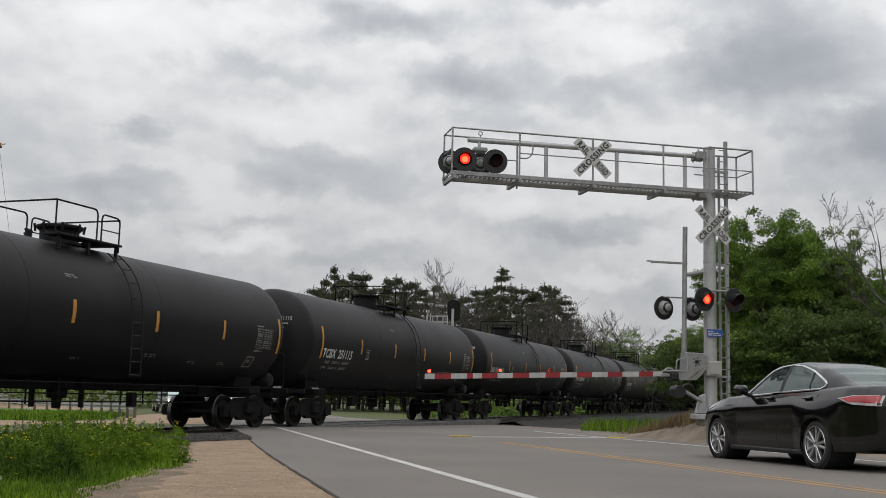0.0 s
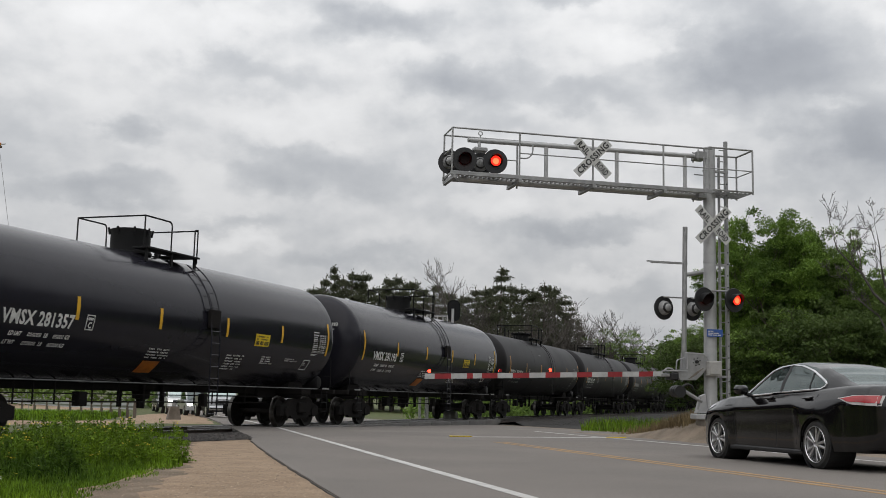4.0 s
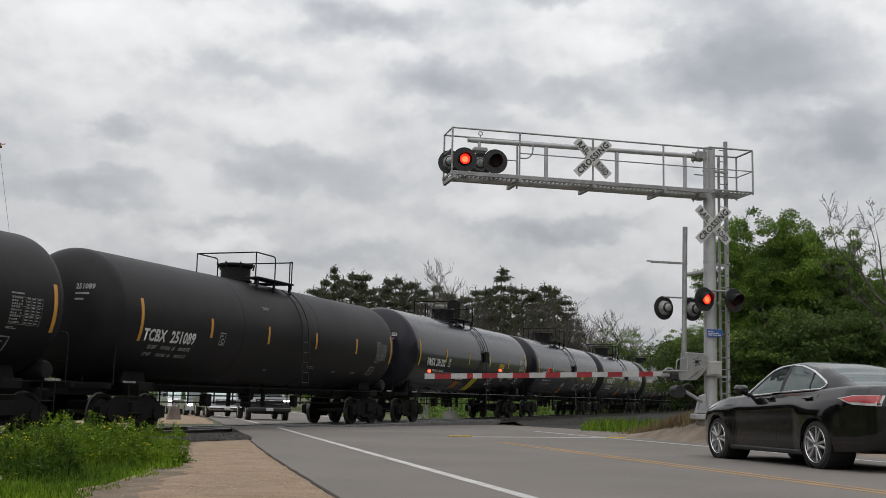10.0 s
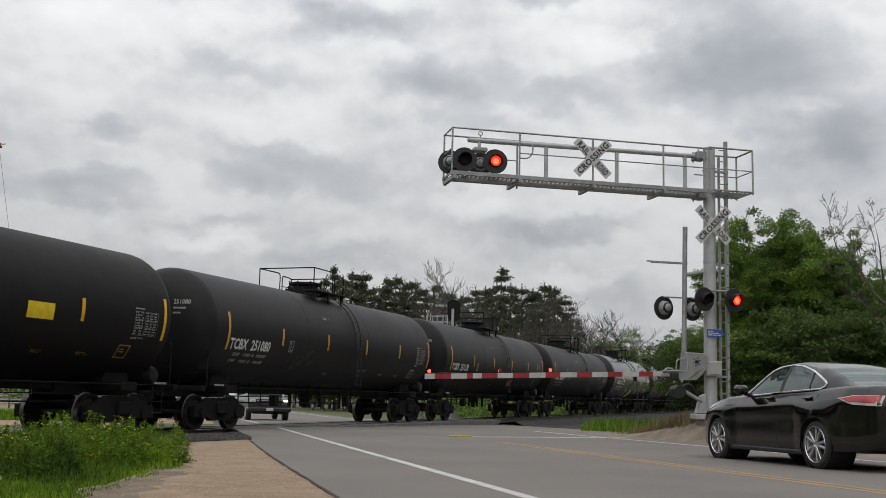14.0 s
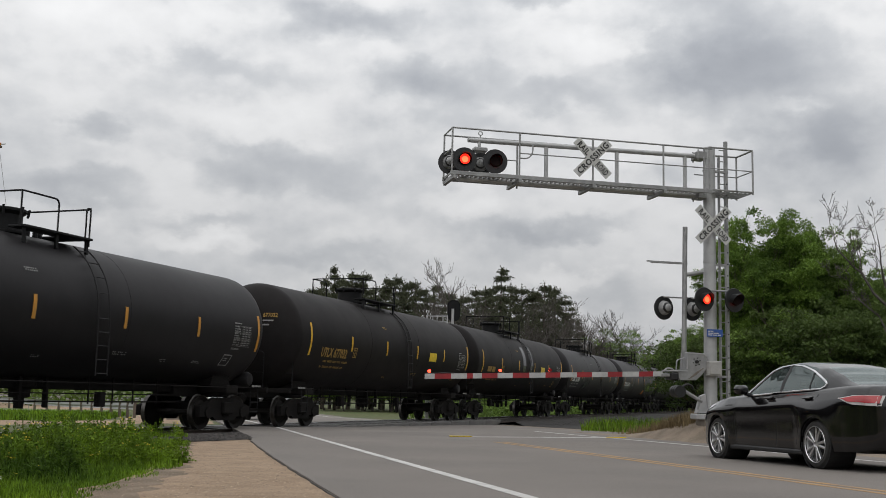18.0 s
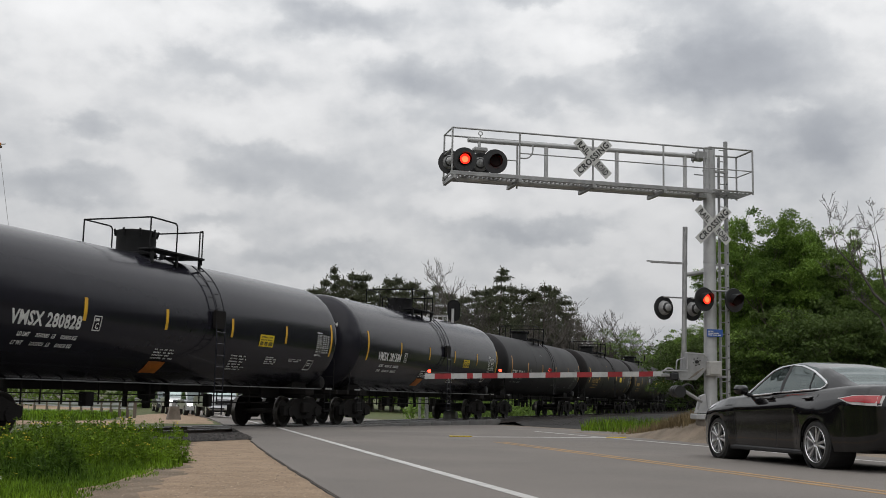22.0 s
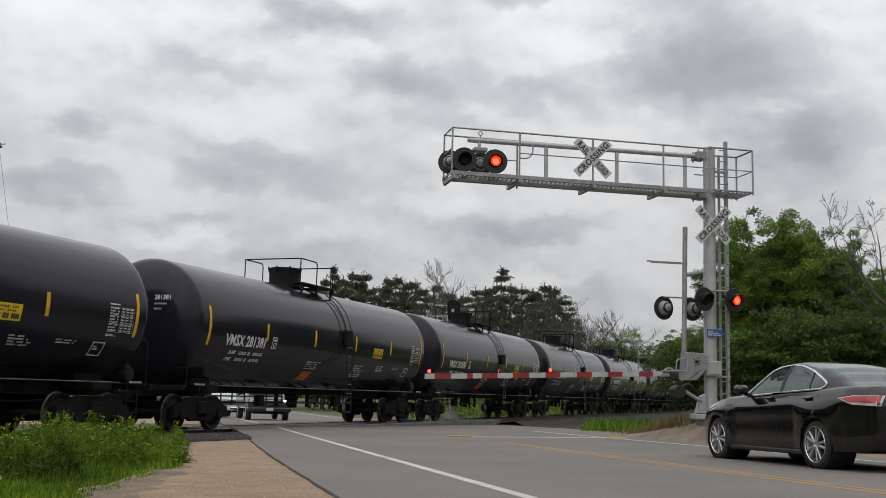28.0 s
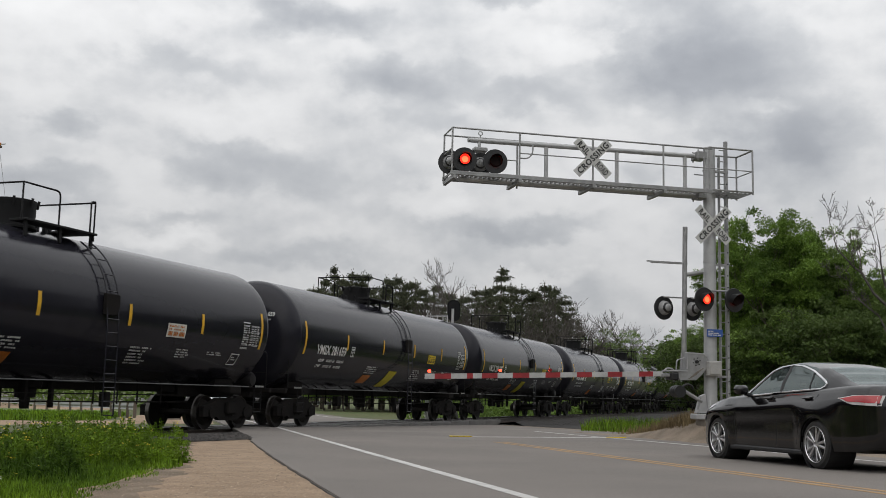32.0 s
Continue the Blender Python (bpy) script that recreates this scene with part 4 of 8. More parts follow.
def tank_car(style, number, centre, extras=(), label="", seed=0):
    global RT, ZC, REAR_X
    RT, ZC = SIZES[style]
    REAR_X = REAR[style]
    rnd_ = random.Random(seed * 7 + 5)
    shell = {"gloss": M_TANK, "dull": M_TANK_DULL, "worn": M_TANK_RUST}[style]
    car = thing("tank_car", None, label, "tank car", "tank cars of the train")
    # tank and its fittings
    mesh_part("tank_body", MESH[style + "_tank"] if style + "_tank" in MESH else once(style + "_tank", tank_profile), shell, car, smooth_angle=40)
    for x in (() if style == "gloss" else (-2.9, 1.7)):
        mesh_part("weld_seam", once(style + "_weld", weld_band), shell, car, at=Matrix.Translation((x, 0, 0)), smooth_angle=60)
    plat = {"gloss": (-1.66, 0.68, -0.84), "dull": (-1.5, 0.72, -0.95), "worn": (-2.5, 0.48, -1.45)}[style]
    rx, fx, dx = plat
    if "split" in extras:
        rx, fx, dx = rx - 0.15, fx - 0.15, dx - 0.15
    split = "split" in extras
    form = style + ("_split" if split else "")
    dx += (0.36 if style == "gloss" else 0.80) if split else 0.0
    mesh_part("dome", once("dome_" + form, dome(0.02 if style == "gloss" else 0.09, (0.56 if style == "gloss" else 0.44) if split else (0.62 if style == "gloss" else 0.52), 0.5 if style == "gloss" else 0.44)), M_RAILING, car, "black cylindrical hatch housing", Matrix.Translation((dx, 0, 0)), 35)
    for vx, vy, vz in ((0.75, -0.28, 0.0), (0.93, 0.1, 0.04), (0.70, 0.32, -0.02), (1.1, -0.1, -0.03)):
        mesh_part("valve", once("valve_gear_" + style, valve_gear), M_RAILING, car, at=Matrix.Translation((dx + (vx if not split else -vx), vy, vz)))
    mesh_part("platform", once("grating_" + form, grating(rx + 0.1, fx + 0.08)), M_RAILING, car)
    mesh_part("railing", once("rear_railing_" + form, rear_railing(rx, 1.4 if split else 1.15)), M_RAILING, car, "black pipe guard rail")
    mesh_part("railing", once("front_railing_" + form, front_hoop(fx) if split else front_railing(fx)), M_RAILING, car, "black pipe guard rail")
    if style == "gloss":
        mesh_part("ladder", once("ladder_g", ladder(0.54, 0.42)), M_TANK, car)
        mesh_part("ladder_plate", once("ladder_plate_g", ladder_plate(0.54)), M_UNDER, car)
        mesh_part("handrail", once("handrail_a", handrail(-6.75, 0.30, 1.175)), M_HANDRAIL, car)
        mesh_part("handrail", once("handrail_b", handrail(0.80, 7.2, 1.175)), M_HANDRAIL, car)
    else:
        mesh_part("ladder", once("ladder_d", ladder(0.55, 1.3)), M_TANK_DULL, car)
        mesh_part("handrail", once("handrail_c", handrail(-6.75, 7.2)), M_UNDER, car)
    mesh_part("belly_plate", once("under_filler", under_filler), M_UNDER, car)
    mesh_part("brake_rigging", once("brake_rigging", brake_rigging), M_UNDER, car)
    mesh_part("outlet_valve", once("outlet_valve", outlet_valve), M_UNDER, car)
    half_turn = pose(0, 0, 0, 0, 0, 180)
    for at in (None, half_turn):
        mesh_part("stub_sill", once("sill", sill), M_UNDER, car, at=at)
        mesh_part("coupler", once("coupler", coupler), M_UNDER, car, at=at)
        mesh_part("end_railing", once("end_rail", end_rail), M_RAILING, car, at=at)
        mesh_part("end_railing", once("end_rail", end_rail), M_RAILING, car, at=(at or Matrix.Identity(4)) @ Matrix.Translation((0, 1.86, 0)))
        mesh_part("step", once("end_ladder", end_ladder), M_RAILING, car, at=at)
    mesh_part("step", once("end_ladder", end_ladder), M_RAILING, car, at=Matrix.Translation((-15.3, 0, 0)))
    for sx in (-8.05, 7.55):
        mesh_part("sill_mark", once("sill_mark", lambda bm: [box(bm, (0.07 * k, -1.455, 1.165), (0.07 * k + 0.05, -1.447, 1.215)) for k in range(7)]), M_LETTER_DIM, car, "small white sill lettering", Matrix.Translation((sx, 0, 0)))
    mesh_part("brake_reservoir", once("brake_tank", brake_tank), M_TANK_DULL, car, smooth_angle=40)
    # bogies
    axles = []
    for bx in (-6.95, 6.95):
        bg = mesh_part("bogie", once("bogie_frame", bogie_frame), M_UNDER, car, "black cast-steel bogie frame", Matrix.Translation((bx, 0, 0)))
        for y in (-0.98, 0.94):
            mesh_part("spring_pack", once("spring_pack", spring_pack), M_WHEEL, bg, at=Matrix.Translation((0, y + 0.02 * (1 if y > 0 else -1), 0)))
        for ax in (-0.89, 0.89):
            ws = mesh_part("wheelset", once("wheelset", wheelset), M_WHEEL, bg, "worn steel wheels on an axle", Matrix.Translation((ax, 0, 0.457)), 35)
            if len(ws.data.materials) < 2:
                ws.data.materials.append(M_WHEELRIM)
            axles.append((ws, ax))
    # stripes
    smat = M_STRIPE if style != "dull" else M_STRIPE_OR
    off = 0.0 if style != "dull" else -0.03
    for k in range(6):
        x = -7.60 + 3.04 * k - (0.18 if style == "gloss" else 0.0) + (0.33 if "late" in extras else 0.0)
        tall = k in (0, 5)
        h = 1.02 if tall else 0.5
        kk = ("stripe_tall_" if tall else "stripe_short_") + style
        if kk not in MESH:
            MESH[kk] = wrap(flat_mesh(kk, lambda bm: quad_grid(bm, -0.055, -h / 2, 0.11, h, 1, 8)), 0, -0.13)
        mesh_part("stripe", MESH[kk], smat, car, "reflective stripe", Matrix.Translation((x, 0, off)))
    # reporting marks
    lmat = {"gloss": M_LETTER, "dull": M_LETTER, "worn": M_LETTER_YEL}[style]
    small = {"gloss": M_LETTER, "dull": M_LETTER_DIM, "worn": M_LETTER_YEL}[style]
    x0 = {"gloss": -6.92, "dull": -7.45, "worn": -6.78}[style]
    if "late" in extras:
        x0 += 0.45
    if number:
        words = number.split()
        inks = [text_mesh(word, 0.285, 1.04, 0.80, 0.013) for word in words]
        whole = text_mesh(number, 0.285, 1.04, 0.80, 0.013)
        k = (2.2 if style == "dull" else (2.12 if style == "gloss" else 1.9)) / max(v.co.x for v in whole.vertices)
        far = max(v.co.x for v in inks[1].vertices)
        for word, me_ in zip(("reporting_mark", "car_number"), inks):
            for v in me_.vertices:
                v.co.x = (v.co.x if word == "reporting_mark" else v.co.x - far) * k
            mesh_part(word, wrap(me_, x0 if word == "reporting_mark" else x0 + (2.2 if style == "dull" else (2.12 if style == "gloss" else 1.9)), -0.58 if style == "gloss" else -0.63, 0.01), lmat, car, "white car lettering" if style != "worn" else "faded yellow car lettering")
    else:
        bm = bmesh.new()
        bars(bm, 0, 0, 2.2, 0.25, 1, rnd_, 0.0)
        mesh_part("lettering", wrap(flat_mesh_from(bm), x0, -0.58, 0.01), small, car)
    ink = {"gloss": M_LETTER, "dull": M_LETTER_DIM, "worn": small}[style]
    for dx0, y, lead, w_ in ((0.32, -0.84, "LD LMT", 1.8), (0.27, -1.04, "LT WT", 1.75)):
        if style == "worn":
            bm = bmesh.new()
            ticks(bm, x0 + dx0, y + 0.02, w_, 0.072, rnd_)
            mesh_part("lettering", wrap(flat_mesh_from(bm), 0, 0, 0.01), ink, car, "small worn lettering")["kind"] = "stuff"
            continue
        for word, at_x in ((lead, 0.0), ("LB", 1.02), ("KG", 1.66)):
            me_ = text_mesh(word, 0.092, 1.0, 0.80, 0.006)
            for v in me_.vertices:
                v.co.x += 0.12 * v.co.y
            mesh_part("lettering", wrap(me_, x0 + dx0 + at_x, y + 0.01, 0.01), ink, car)
        bm = bmesh.new()
        for at_x, n in ((0.54, 6), (1.30, 5)):
            for k in range(n):
                outline_rect(bm, x0 + dx0 + at_x + 0.068 * k, y + 0.01, 0.052, 0.085, 0.017, 0.12)
        mesh_part("lettering", wrap(flat_mesh_from(bm), 0, 0, 0.01), ink, car, "small worn lettering")["kind"] = "stuff"
    # class box with the letter C
    bm = bmesh.new()
    bx = (-4.42 if style == "gloss" else (-4.12 if style == "dull" else -4.4)) + (0.38 if "late" in extras else 0.0)
    outline_rect(bm, bx, -0.58, 0.27, 0.34, 0.025)
    bars(bm, bx + 0.05, -0.36, 0.17, 0.06, 1, rnd_, 0.0)
    mesh_part("class_box", wrap(flat_mesh_from(bm), 0, 0, 0.01), small, car)
    me_ = text_mesh("C", 0.13, 1, 0.9, 0.006)
    mesh_part("class_letter", wrap(me_, bx + 0.08, -0.53, 0.01), small, car)
    # data table, boxes, small notices
    bm = bmesh.new()
    data_table(bm, rnd_)
    me_ = flat_mesh_from(bm)
    for v in me_.vertices:
        v.co.x *= 0.98
        v.co.y *= 0.82
    mesh_part("data_table", wrap(me_, 6.40 if style != "dull" else 6.3, -0.66, 0.01), small if style != "worn" else M_LETTER_DIM, car, "white capacity table")
    bm = bmesh.new()
    outline_rect(bm, 6.12, -1.18, 0.42, 0.36, 0.03)
    bars(bm, 6.2, -1.02, 0.22, 0.12, 2, rnd_, 0.4)
    mesh_part("inspection_box", wrap(flat_mesh_from(bm), 0, 0, 0.01), small, car)
    notices = [(1.66, -1.34, 1.0, 0.53, 6), (3.52, -1.06, 0.74, 0.27, 4), (4.91, -0.92, 0.84, 0.12, 2)] if style == "gloss" else [(1.45, -1.07, 0.68, 0.12, 2), (3.4, -1.18, 0.36, 0.10, 2), (4.8, -1.16, 0.4, 0.10, 2), (-1.05, -1.28, 0.32, 0.08, 2), (-1.75, 0.58, 0.46, 0.1, 2)]
    for x, y, w_, h_, r_ in notices:
        bm = bmesh.new()
        for k in range(r_):
            ticks(bm, x + 0.02 * k, y + h_ * (r_ - 1 - k) / r_, w_ * rnd_.uniform(0.6, 0.92), min(0.045, 0.55 * h_ / r_), rnd_)
        tagged(mesh_part("notice", wrap(flat_mesh_from(bm), 0, 0, 0.01), small, car), kind="stuff")
    # end lettering on the tank's rear head
    for k, (w_, h_) in enumerate(((0.50, 0.11), (0.34, 0.045), (0.22, 0.045))):
        if k == 0 and number:
            me_ = text_mesh(number[-6:], 0.12, 1.04, 0.85, 0.005)
        else:
            bm = bmesh.new()
            quad_grid(bm, 0, 0, w_, h_, 4, 1)
            me_ = flat_mesh_from(bm)
        for v in me_.vertices:
            # reads from the track's far side towards the camera's
            y, z = -0.55 - v.co.x + 0.0, ZC + 0.52 - 0.13 * k + v.co.y
            rr = min(0.999, math.hypot(y, z - ZC) / RT)
            v.co = Vector((-REAR_X - 0.64 * math.sqrt(max(0, 1 - rr ** 2.94)) - 0.014, y, z))
        mesh_part("end_lettering", me_, small if k == 0 else M_LETTER_DIM, car)
    px0 = -0.85 if "yellow_patch" in extras or "white_decal" in extras else 0.0
    if style == "gloss":
        bm = bmesh.new()
        for k in range(4):
            ticks(bm, -1.85 + px0, -1.14 + 0.08 * (3 - k), rnd_.uniform(0.7, 0.92), 0.042, rnd_)
        tagged(mesh_part("notice", wrap(flat_mesh_from(bm), 0, 0, 0.01), small, car), kind="stuff")
    if style == "gloss" or "placard" in extras:
        x = -1.80 + px0 if style == "gloss" else 1.75
        bm = bmesh.new()
        quad_grid(bm, x, -1.63 if style == "gloss" else -1.3, 0.68, 0.41, 2, 4)
        mesh_part("placard", wrap(flat_mesh_from(bm), 0, 0, 0.012), M_PLACARD, car, "orange hazard placard")
    if style == "gloss" or "decal" in extras:
        x, y = (2.86 if style == "gloss" else 2.85), (-0.54 if style == "gloss" else -0.42)
        bm = bmesh.new()
        quad_grid(bm, x, y, 0.80, 0.34, 2, 4)
        dec = mesh_part("decal", wrap(flat_mesh_from(bm), 0, 0, 0.010), M_DECALWHITE if "white_decal" in extras else M_SIGNYEL, car, "yellow emergency decal" if "white_decal" not in extras else "faded white and orange emergency decal")
        if style == "gloss":
            bm = bmesh.new()
            ticks(bm, x + 0.06, y + 0.25, 0.62, 0.045, rnd_)
            ticks(bm, x + 0.06, y + 0.18, 0.66, 0.035, rnd_)
            for k in range(12):
                if k not in (3, 7):
                    quad_grid(bm, x + 0.06 + 0.058 * k, y + 0.04, 0.046, 0.105, 1, 1)
            tagged(mesh_part("decal_lettering", wrap(flat_mesh_from(bm), 0, 0, 0.016), M_SIGNINK if "white_decal" not in extras else M_PLACARD, dec), kind="stuff")
    if "yellow_patch" in extras:
        bm = bmesh.new()
        quad_grid(bm, -0.70, -1.80, 0.76, 0.82, 3, 8, 0.12)
        mesh_part("painted_patch", wrap(flat_mesh_from(bm), 0, 0, 0.014), M_GRAFFITI, car, "slanting yellow painted patch")
    if "scrawl" in extras:
        bm = bmesh.new()
        for k in range(4):
            c = [(-3.9 + 0.42 * k + 0.22 * math.cos(t_ * 0.7) + 0.02 * t_, -1.0 + 0.10 * k + 0.24 * math.sin(t_ * 0.7 + k), 0) for t_ in range(12)]
            pipe(bm, c, 0.009, 4)
        mesh_part("scrawl", wrap(flat_mesh_from(bm), 0, 0, 0.012), M_GRAFFITI_B if style == "gloss" else M_SCRAWL, car, "thin dull painted scrawl")
    if "repaint" in extras:
        bm = bmesh.new()
        quad_grid(bm, -0.8, -0.45, 0.55, 1.35, 1, 8)
        quad_grid(bm, 0.45, -0.45, 0.65, 1.5, 1, 8)
        mesh_part("painted_patch", wrap(flat_mesh_from(bm), 0, 0, 0.008), M_TANK, car, "darker repainted panel")
    CARS.append((car, centre, axles))
    return car


def flat_mesh_from(bm):
    me_ = bpy.data.meshes.new("flat")
    bm.to_mesh(me_)
    bm.free()
    return me_


GLOSS = "glossy black tank car with white lettering and yellow stripes"
DULL = "matt black tank car with white lettering and orange stripes"
WORN = "worn black tank car with faded yellow lettering"
SHIFT = {4: -0.1, 5: -0.15, 6: -0.3, 7: -0.3, 8: -0.5, 9: 0.05, 10: -0.25, 11: -0.55, 12: -0.3, 13: -0.2, 14: -0.25, 16: -0.25, 17: -0.14}
TRAIN = [
    (-9, "dull", "", ()), (-8, "dull", "", ()), (-7, "dull", "", ()), (-6, "dull", "", ()), (-5, "dull", "", ()), (-4, "dull", "", ()),
    (-3, "dull", "", ()), (-2, "dull", "", ()), (-1, "dull", "TCBX  251115", ()), (0, "dull", "TCBX  251014", ("split",)),
    (1, "gloss", "VMSX 281193", ()), (2, "gloss", "VMSX 281357", ()), (3, "gloss", "VMSX 281650", ()), (4, "gloss", "VMSX 281221", ("yellow_patch", "split")),
    (5, "dull", "TCBX  251089", ()), (6, "dull", "TCBX  251130", ("placard", "split")), (7, "dull", "TCBX  251080", ("split", "scrawl")),
    (8, "worn", "", ("decal", "repaint")), (9, "worn", "UTLX 677032", ("decal",)), (10, "dull", "TCBX  251011", ()),
    (11, "gloss", "VMSX 281584", ("late", "split")), (12, "gloss", "VMSX 280828", ()), (13, "gloss", "VMSX 280678", ()), (14, "gloss", "VMSX 281830", ()),
    (15, "gloss", "VMSX 281381", ()), (16, "gloss", "VMSX 280785", ("yellow_patch", "split")), (17, "gloss", "VMSX 281659", ("yellow_patch", "split")), (18, "gloss", "", ("white_decal",))]
NOTE = {"yellow_patch": "black tank car with yellow stripes and a slanting yellow patch", "placard": "matt black tank car with an orange placard",
        "scrawl": "black tank car with white lettering, lightly scrawled", "white_decal": "glossy black tank car with a faded decal"}
for k, style, number, extras in TRAIN:
    lab = {"gloss": GLOSS, "dull": DULL, "worn": WORN}[style]
    for word in extras:
        lab = NOTE.get(word, lab)
    tank_car(style, number, 20.43 - 18.082 * k + SHIFT.get(k, 0.0), extras, lab, k + 20)


def train_travel(t):
    return 9.8022 * t + 0.01051 * t * t


# ---- crossing signals ----
FLASHERS = []
MAST = Vector((6.78, 27.4, 0.0))


def mp(name, make, mat, parent, label="", at=None, smooth_angle=None):
    bm = bmesh.new()
    make(bm)
    bmesh.ops.recalc_face_normals(bm, faces=bm.faces)
    return part(name, bm, mat, parent, label, at, smooth_angle)


def lamp_disc(bm):
    lathe(bm, [(0.0, 0.0), (0.0, 0.135), (-0.03, 0.15), (-0.03, 0.30), (-0.02, 0.305), (0.01, 0.305), (0.01, 0.16), (0.16, 0.13), (0.19, 0.07), (0.2, 0.0)], 28, pose(0, 0, 0, 0, 0, 90))


def lamp_visor(bm):
    # open-bottomed hood
    n = 16
    rows = []
    for i in range(n + 1):
        a = radians(-25 + 230 * i / n)
        dep = 0.28 * (0.35 + 0.65 * max(0, math.sin(a * 0.78 + 0.35)))
        rows.append([(0.165 * math.cos(a), -0.02, 0.165 * math.sin(a)), (0.165 * math.cos(a), -dep, 0.165 * math.sin(a) - 0.02), (0.158 * math.cos(a), -dep, 0.158 * math.sin(a) - 0.02), (0.158 * math.cos(a), -0.02, 0.158 * math.sin(a))])
    rows = [[bm.verts.new(p) for p in r] for r in rows]
    for p, q in zip(rows, rows[1:]):
        for c in range(4):
            bm.faces.new((p[c], p[(c + 1) % 4], q[(c + 1) % 4], q[c]))
    bm.faces.new(rows[0])
    bm.faces.new(rows[-1][::-1])


def lens_disc(bm):
    n = 24
    f = [bm.verts.new((0.128 * math.cos(2 * math.pi * i / n), -0.012, 0.128 * math.sin(2 * math.pi * i / n))) for i in range(n)]
    b = [bm.verts.new((0.128 * math.cos(2 * math.pi * i / n), 0.012, 0.128 * math.sin(2 * math.pi * i / n))) for i in range(n)]
    hot = [bm.verts.new((0.078 * math.cos(2 * math.pi * i / n), -0.024, 0.078 * math.sin(2 * math.pi * i / n) - 0.012)) for i in range(n)]
    for i in range(n):
        j = (i + 1) % n
        bm.faces.new((f[i], f[j], b[j], b[i])).material_index = 1
        bm.faces.new((f[j], f[i], hot[i], hot[j])).material_index = 0
    bm.faces.new(b).material_index = 1
    bm.faces.new(hot[::-1]).material_index = 2


def flasher(parent, x, y, z, turn, first, name="lamp"):
    """A red lamp facing -y (turned by turn); first: 0 or 1 flashes in turn, None is dark."""
    at = pose(x, y, z, 0, 0, turn)
    lamp = mesh_part(name, once("lamp_disc", lamp_disc), M_LAMPBLACK, parent, "black round flashing-light unit", at, 40)
    mesh_part("visor", once("lamp_visor", lamp_visor), M_LAMPBLACK, lamp)
    me_ = once("lens_disc", lens_disc)
    if len(me_.materials) == 0:
        for m_ in (M_LENS_ON, M_LENS_OFF, M_LENS_HOT):
            me_.materials.append(m_)
    mesh_part("lens", once("dark_lens", lambda bm: lathe(bm, [(0.03, 0.0), (0.03, 0.132), (0.05, 0.08), (0.056, 0.0)], 24, pose(0, 0, 0, 0, 0, -90))), M_LENS_OFF, lamp, "dark red lens", pose(0, 0.0, 0), 50)
    lens = None
    if first is not None:
        lens = mesh_part("lit_disc", me_, None, lamp, "glowing red disc", pose(0, -0.09, 0))
    mesh_part("rear_cone", once("rear_cone", lambda bm: lathe(bm, [(0.012, 0.0), (0.012, 0.19), (0.1, 0.16), (0.19, 0.09), (0.22, 0.0)], 20, pose(0, 0, 0, 0, 0, 90))), M_GALV, lamp, "grey rear housing", None, 40)
    if first is not None:
        FLASHERS.append((lens, first))
    return lamp


def blade(bm, ang):
    box(bm, (-0.61, -0.012, -0.115), (0.61, 0.0, 0.115), pose(0, 0, 0, 0, ang, 0), 0.003)


def crossbuck(parent, x, y, z):
    sg = mp("crossbuck", lambda bm: blade(bm, 45), M_SIGNWHITE, parent, "white crossbuck sign with black letters", pose(x, y, z))
    mp("crossbuck_blade", lambda bm: (box(bm, (-0.61, -0.026, -0.115), (0.61, -0.014, 0.115), pose(0, 0, 0, 0, -45, 0), 0.003)), M_SIGNWHITE, sg)
    turn = {"RAIL": (45, -0.52, -0.016), "ROAD": (45, 0.17, -0.016), "CROSSING": (-45, -0.54, -0.030)}
    for word, (ang, x0, yy) in turn.items():
        me_ = text_mesh(word, 0.15, 1.12, 0.86, 0.007)
        w_ = max(v.co.x for v in me_.vertices)
        k = (0.37 if word != "CROSSING" else 1.08) / w_
        for v in me_.vertices:
            px, pz = x0 + v.co.x * k, v.co.y - 0.075
            v.co = Vector((px, yy, pz))
        me_.transform(pose(0, 0, 0, 0, ang, 0))
        mesh_part("lettering", me_, M_SIGNBLACK, sg)
    return sg


def wire_rail(parent, pts, r=0.022, name="rail_pipe", mat=None):
    return mp(name, lambda bm: pipe(bm, pts, r), mat or M_GALV, parent)


